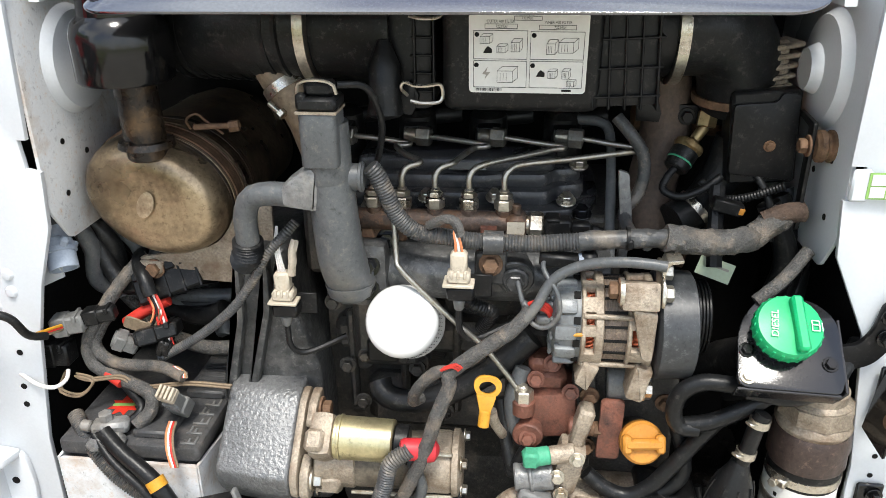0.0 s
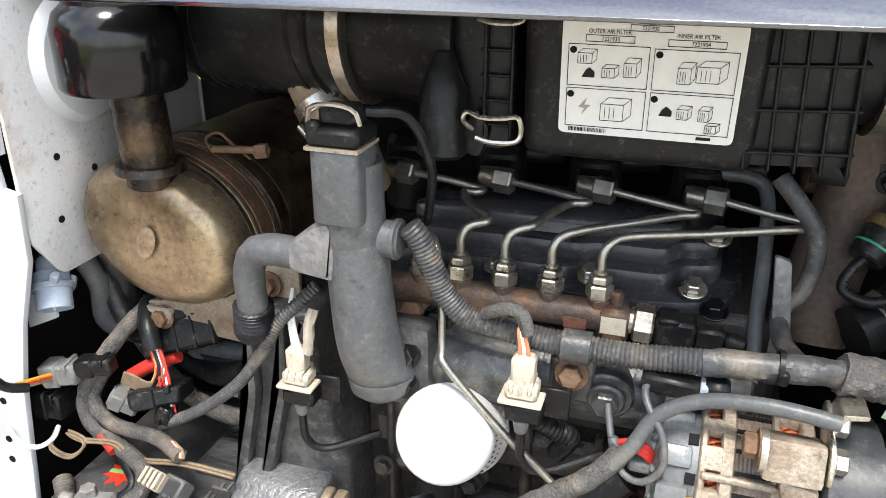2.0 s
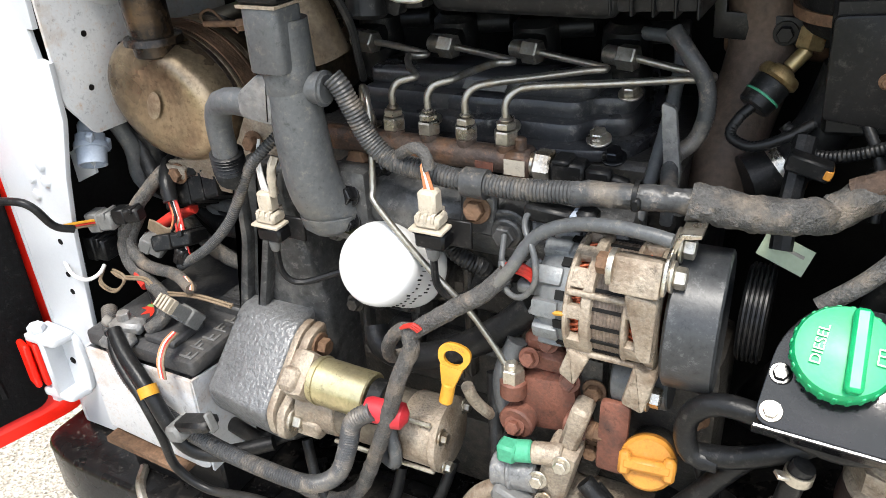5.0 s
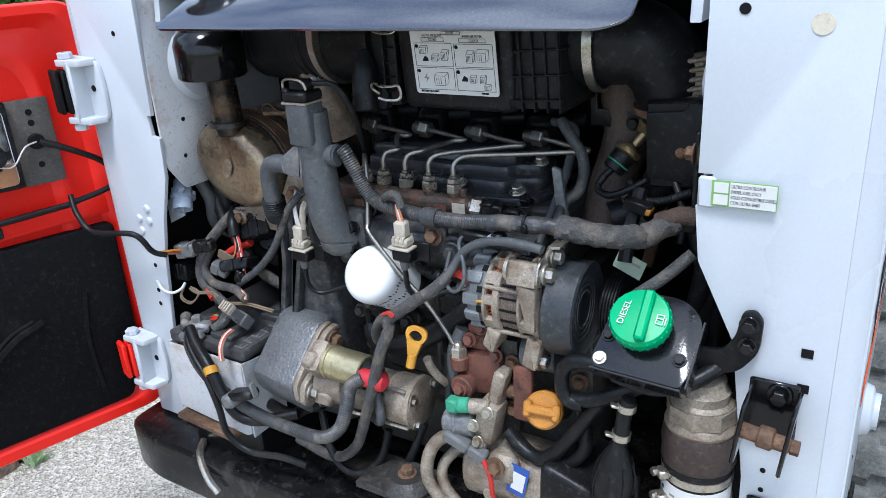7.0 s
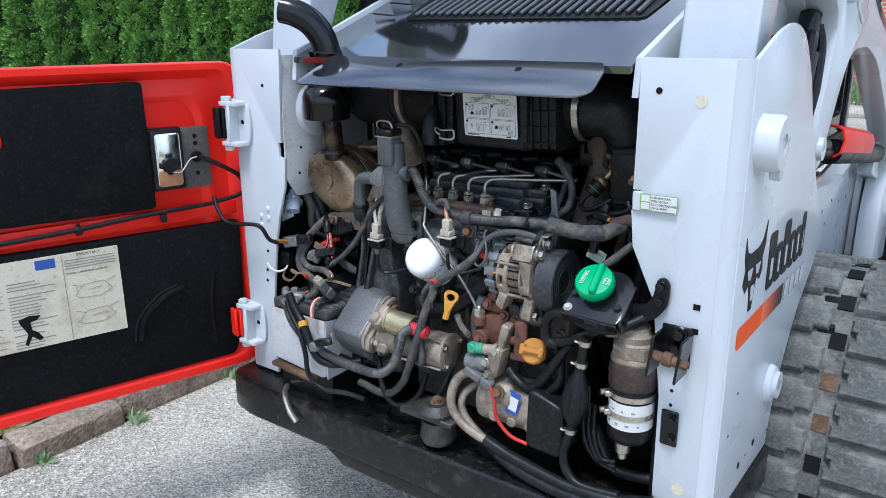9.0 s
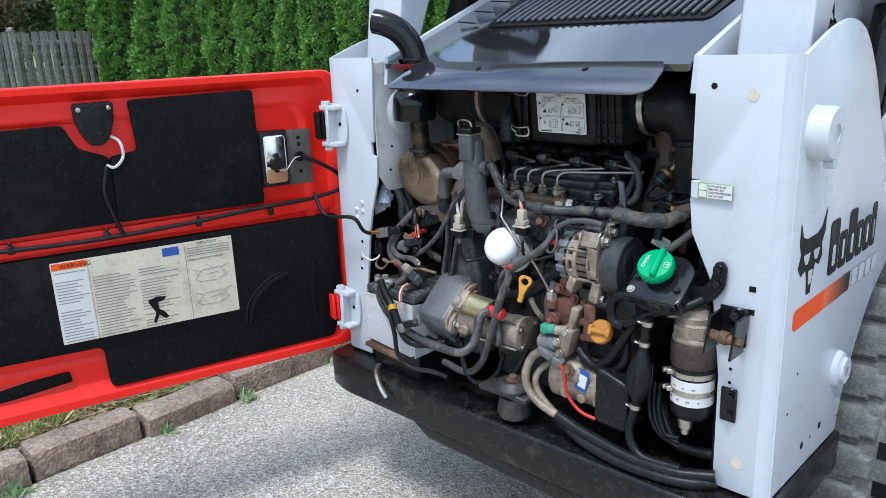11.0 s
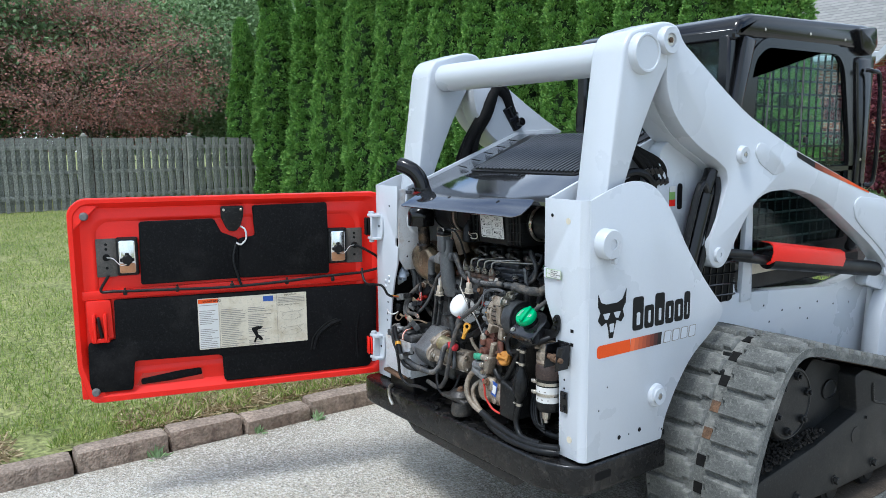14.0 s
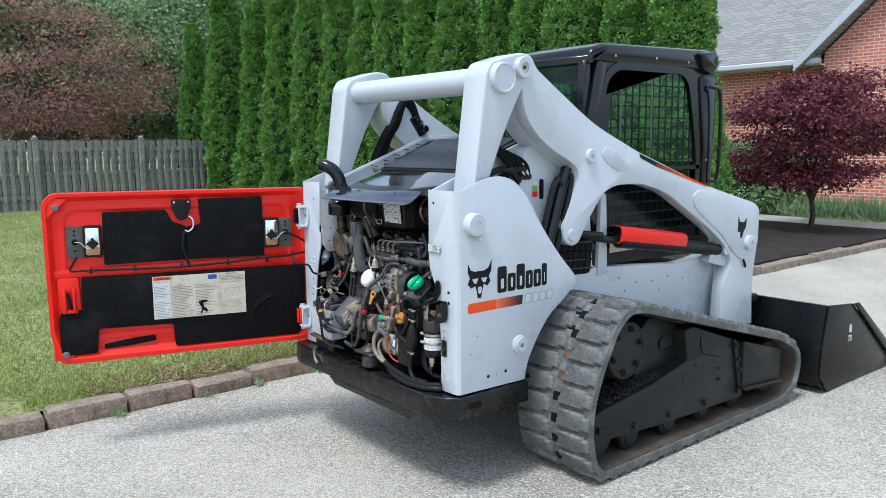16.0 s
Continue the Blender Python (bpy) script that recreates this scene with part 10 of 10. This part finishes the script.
for i in range(7):
    y = -9.0 + i * 2.4
    o = new("post", post)
    o.parent, o.matrix_parent_inverse = fence, Matrix.Translation(-fence.location)
    o.matrix_basis = pose(-16.73, y + 1.35, 0.05)
    for z in (0.4, 0.95, 1.5):
        if i < 6:
            o = new("rail", rail)
            o.parent, o.matrix_parent_inverse = fence, Matrix.Translation(-fence.location)
            o.matrix_basis = pose(-16.8, y + 2.55, z)


# arborvitae hedge
def arborvitae(seed, height, radius):
    """A slim cone of clumps, each clump a fan of upturned sprays, round a core coloured dark as shade in the gaps."""
    rng = np.random.default_rng(seed)
    t = thing("arborvitae", (0, 0, 0), "tall narrow green arborvitae with dense upright sprays", "conifer", "arborvitae hedge")
    part("trunk", cyl((0, 0, 0), (0, 0, height * 0.5), 0.07, 0.03, 10), BARK, t)
    shape = lambda h: radius * np.clip(1.005 - h, 0, 1) ** 0.45 * np.clip(0.88 + 0.8 * h, 0, 1)
    n = 2600
    h = rng.uniform(0, 1, n) ** 1.1
    a = rng.uniform(0, 2 * np.pi, n)
    base = shape(h)
    lump = np.array([noise.noise(Vector((b * math.cos(q) * 4.6, b * math.sin(q) * 4.6 + seed, w * height * 3.4))) + 0.8 * noise.noise(Vector((b * math.cos(q) * 1.7, b * math.sin(q) * 1.7 + seed, w * height * 1.2))) for b, q, w in zip(base, a, h)])
    r = np.maximum(0.02, base * (0.94 + 0.16 * lump) + 0.055 * lump) * rng.uniform(0.93, 1.02, n)
    cen = np.stack([r * np.cos(a), r * np.sin(a), 0.05 + h * height], 1)
    out = np.stack([np.cos(a), np.sin(a), np.zeros(n)], 1)
    m = 30
    idx = np.repeat(np.arange(n), m)
    k = n * m
    fan = rng.normal(0, 1, (k, 3)) * np.array([1, 1, 1.25])
    fan /= np.linalg.norm(fan, axis=1)[:, None]
    fan += out[idx] * 0.75 + np.array([0, 0, 0.45])
    fan /= np.linalg.norm(fan, axis=1)[:, None]
    size = rng.uniform(0.6, 1.2, n)[idx][:, None]
    pos = cen[idx] + fan * size * rng.uniform(0.005, 0.065, (k, 1))
    way = fan + np.array([0, 0, 0.5])
    under(new("crown", leaves("crown", pos, way, 0.046, 0.024, ARBOR, seed, 0.3)), t)
    # added solid core, its dark colour painting the shade seen through the gaps
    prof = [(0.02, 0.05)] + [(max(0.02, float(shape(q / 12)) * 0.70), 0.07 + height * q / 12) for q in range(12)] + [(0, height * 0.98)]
    part("core", lathe(prof, (0, 0, 0), (0, 0, 1), 14), LEAF_SHADE, t)
    return t


kinds = [arborvitae(11, 5.0, 0.54), arborvitae(12, 5.3, 0.50), arborvitae(13, 4.9, 0.56)]
rr = random.Random(21)
STANDS = (-17.5, -15.55, -13.95, -12.8, -11.7, -10.7, -9.8, -8.95, -8.1, -7.3, -6.45, -5.6, -4.8, -4.0, -3.1)
TALL = (0.93, 1.07, 1.02, 1.05, 1.07, 1.03, 1.06, 1.05, 0.92, 0.98, 0.94, 1.0, 1.02, 0.98, 1.03)
for i, (x, up) in enumerate(zip(STANDS, TALL)):
    wide = (1.0, 1.22, 1.2, 1.06, 1.0)[min(i, 4)] * rr.uniform(0.97, 1.06)
    m = pose(x, 6.07 + (x + 17.5) * 0.072 + rr.uniform(-0.12, 0.12), 0.06, 0, 0, rr.uniform(0, 360)) @ Matrix.Diagonal((wide, wide, up, 1))
    src = kinds[i % 3]
    o = copy_thing(src, m) if i > 2 else src
    o.matrix_basis = m
for i in range(11):
    f = i / 10
    m = pose(-16.6 + 12.7 * f, 7.0 + 1.1 * f, 0.06, 0, 0, rr.uniform(0, 360)) @ Matrix.Diagonal((1.1, 1.1, rr.uniform(0.90, 1.0) - (0.1 if i in (6, 7) else 0), 1))
    copy_thing(kinds[(i + 1) % 3], m).matrix_basis = m


# broadleaved trees
def broadleaf(name, label, seed, height, spread, trunk_r, fork, material, k, leaf, flat=1.0, clumps=60):
    rng = np.random.default_rng(seed)
    t = thing(name, (0, 0, 0), label, "tree")
    limbs = [tube([(0, 0, 0), (0.03, 0.02, fork * 0.5), (0, 0, fork)], trunk_r, 10, step=0.12, r2=trunk_r * 0.75)]
    for i in range(7):
        a = 2 * math.pi * i / 7 + rng.uniform(-0.3, 0.3)
        d = spread * rng.uniform(0.55, 0.85)
        z = fork + (height - fork) * rng.uniform(0.45, 0.8)
        limbs.append(tube([(0, 0, fork * 0.9), (math.cos(a) * d * 0.35, math.sin(a) * d * 0.35, fork + (z - fork) * 0.55), (math.cos(a) * d, math.sin(a) * d, z)], trunk_r * 0.5, 7, step=0.15, r2=trunk_r * 0.1))
        for q in range(2):
            b = a + rng.uniform(-0.7, 0.7)
            limbs.append(tube([(math.cos(a) * d * 0.35, math.sin(a) * d * 0.35, fork + (z - fork) * 0.55), (math.cos(b) * d * 0.8, math.sin(b) * d * 0.8, z * 0.85), (math.cos(b) * d * 1.2, math.sin(b) * d * 1.2, z * 0.9)], trunk_r * 0.22, 6, step=0.15, r2=trunk_r * 0.05))
    part("trunk", mix(*limbs), BARK, t)
    u = rng.normal(0, 1, (clumps, 3))
    u /= np.linalg.norm(u, axis=1)[:, None]
    rad = rng.uniform(0.35, 1, (clumps, 1)) ** 0.5
    mid = fork * 0.85 + (height - fork * 0.85) * 0.5
    cen = u * rad * np.array([spread, spread, (height - fork * 0.85) * 0.5]) + np.array([0, 0, mid])
    idx = rng.integers(0, clumps, k)
    off = rng.normal(0, 1, (k, 3)) * np.array([1, 1, 0.45 * flat]) * spread * 0.17
    pos = cen[idx] + off
    way = off + np.array([0, 0, -0.1])
    way /= np.linalg.norm(way, axis=1)[:, None] + 1e-6
    under(new("crown", leaves("crown", pos, way, leaf, leaf * 0.55, material, seed, 0.6)), t)
    return t


maple = broadleaf("red_maple", "small dark red Japanese maple in the mulch bed", 31, 2.75, 1.35, 0.05, 0.5, RED_LEAF, 30000, 0.07, 0.6, 80)
maple.matrix_basis = pose(-3.02, 10.9, 0.08)
bronze = broadleaf("bronze_maple", "spreading bronze-red maple behind the board fence", 32, 5.9, 3.1, 0.12, 1.5, BRONZE_LEAF, 24000, 0.085, 0.55, 70)
bronze.matrix_basis = pose(-20.6, 3.0, 0)
b2 = copy_thing(bronze, pose(-21.2, -2.6, 0, 0, 0, 130))
tagged(b2, "wide bronze-red maple standing behind the fence")
big = broadleaf("broadleaved_tree", "large dark green broadleaved tree in the distance", 33, 12, 4.6, 0.25, 2.2, GREEN_LEAF, 42000, 0.22, 1.0, 150)
big.matrix_basis = pose(-30, 6, 0)
for i, (x, y, s) in enumerate(((-33, -3, 1.1), (-29, 15, 0.95), (-36, -12, 1.2), (-27, -20, 1.0), (-24, 22, 1.0), (-40, 8, 1.3), (-14, 30, 1.0), (-2, 36, 1.1), (-24, -6, 0.8), (-25, 1.5, 0.85), (-23, -13, 0.8), (-22, 11, 0.7), (6, 34, 1.0), (-40, -25, 1.3), (-25, 8.5, 0.7), (-23.5, 6.2, 0.62), (-26, 4, 0.75), (-24, -2, 0.6))):
    m = pose(x, y, 0, 0, 0, i * 67) @ Matrix.Scale(s, 4)
    copy_thing(big, m).matrix_basis = m
# a bare dead branch in front of the bronze maple
twigs = [tube([(-17.4, 0.6, 5.0), (-17.3, 1.7, 4.5), (-17.2, 2.3, 4.23), (-17.15, 2.9, 3.95), (-17.1, 3.35, 3.6), (-17.1, 3.75, 3.42)], 0.035, 6, step=0.1, r2=0.006)]
for k in range(13):
    y = 1.2 + k * 0.17
    z = 4.72 - 0.085 * k
    up = 0.35 if k % 3 == 0 else -0.15
    twigs.append(tube([(-17.25, y, z), (-17.15, y + 0.4, z - 0.05 + up * 0.5), (-17.1, y + 0.85, z - 0.25 + up)], 0.014, 5, step=0.1, r2=0.003))
part("dead_branch", mix(*twigs), WOOD_GREY, b2, "bare grey dead branch")

rng = np.random.default_rng(44)
sp = rng.normal(0, 1, (14000, 3))
sp /= np.linalg.norm(sp, axis=1)[:, None]
sp = np.sign(sp) * np.abs(sp) ** 0.6 * np.array([1.5, 0.8, 0.75]) * rng.uniform(0.85, 1, (14000, 1))
hedge = thing("clipped_hedge", (-5.9, 13.6, 0.05), "clipped green hedge in front of the brick house", "hedge")
o = under(new("crown", leaves("crown", sp + np.array([0, 0, 0.75]), sp, 0.09, 0.05, GREEN_LEAF, 9, 0.5)), hedge)
# added dark filler; its colour stands for shade deep in the hedge
part("core", moved(lathe([(0.01, -0.7), (0.75, -0.6), (0.8, 0.4), (0.5, 0.62), (0, 0.66)], (0, 0, 0), (0, 0, 1), 16), Matrix.Translation((-5.9, 13.6, 0.85)) @ Matrix.Diagonal((1.7, 0.85, 1, 1))), LEAF_SHADE, hedge)
lilies = rng.uniform(-1, 1, (2500, 3)) * np.array([3.0, 0.5, 0.0]) + np.array([-2.5, 13.4, 0.05])
tagged(new("border_plants", leaves("border_plants", lilies, np.tile([0.0, 0, 1.0], (2500, 1)), 0.4, 0.04, GREEN_LEAF, 12, 0.4)), "leafy green border plants beside the path", "plants", "", "stuff")


# brick house
def brick_mat(name, c1, c2, joint, width, row, gap):
    m = bpy.data.materials.new(name)
    m.use_nodes = True
    n, l = m.node_tree.nodes, m.node_tree.links
    p = n["Principled BSDF"]
    co, mp, br = n.new("ShaderNodeTexCoord"), n.new("ShaderNodeMapping"), n.new("ShaderNodeTexBrick")
    mp.inputs["Rotation"].default_value = (radians(90), 0, 0)
    l.new(co.outputs["Object"], mp.inputs["Vector"])
    l.new(mp.outputs[0], br.inputs["Vector"])
    br.inputs["Color1"].default_value, br.inputs["Color2"].default_value, br.inputs["Mortar"].default_value = (*c1, 1), (*c2, 1), (*joint, 1)
    br.inputs["Scale"].default_value, br.inputs["Brick Width"].default_value, br.inputs["Row Height"].default_value, br.inputs["Mortar Size"].default_value = 1, width, row, gap
    l.new(br.outputs["Color"], p.inputs["Base Color"])
    p.inputs["Roughness"].default_value = 0.85
    bp = n.new("ShaderNodeBump")
    bp.inputs["Strength"].default_value, bp.inputs["Distance"].default_value, bp.invert = 0.8, 0.008, True
    l.new(br.outputs["Fac"], bp.inputs["Height"])
    l.new(bp.outputs[0], p.inputs["Normal"])
    return m


BRICK = brick_mat("red_brickwork", (0.46, 0.13, 0.082), (0.60, 0.20, 0.125), (0.62, 0.54, 0.47), 0.215, 0.075, 0.009)
SHINGLE = brick_mat("grey_shingles", (0.20, 0.195, 0.18), (0.27, 0.26, 0.24), (0.12, 0.12, 0.115), 0.3, 0.085, 0.006)
house = thing("brick_house", (-9, 20, 0), "red brick house with a grey shingled roof and white trim", "house")
part("wall", box((9.4, 8, 3.5), (-10.3, 21.0, 1.75), bevel=0), BRICK, house, "red brick wall")
part("wall", prism([(-5.6, 0), (2.4, 0), (2.4, 3.6), (-1.6, 7.4), (-5.6, 3.6)], "y", 16.6, 25), BRICK, house, "red brick gable wall")
part("roof", prism([(16.45, 3.42), (16.45, 3.52), (21.0, 6.9), (25.5, 3.52), (25.5, 3.42), (21, 6.75)], "x", -15.4, -5.7), SHINGLE, house, "grey shingled roof")
part("roof", prism([(-6.0, 3.3), (-6.0, 3.42), (-1.6, 7.62), (2.9, 3.42), (2.9, 3.3), (-1.6, 7.45)], "y", 16.3, 25.2), SHINGLE, house)
part("gutter", mix(box((9.8, 0.14, 0.13), (-10.5, 16.42, 3.42), bevel=0.02), box((9.8, 0.5, 0.03), (-10.5, 16.7, 3.34), bevel=0)), WHITE, house, "white gutter and soffit")
part("bargeboard", prism([(-6.15, 3.2), (-6.15, 3.42), (-1.6, 7.66), (3.0, 3.42), (3.0, 3.2), (-1.6, 7.4)], "y", 16.22, 16.3), WHITE, house, "white painted gable trim")
far_house = thing("far_house", (-31, -2, 0), "low grey house far behind the board fence", "house")
part("wall", box((5, 12, 2.6), (-31, -4, 1.3), bevel=0), CONCRETE, far_house)
part("roof", prism([(-34, 2.5), (-31, 4.0), (-28, 2.5)], "y", -10.5, 2.5), SHINGLE, far_house)
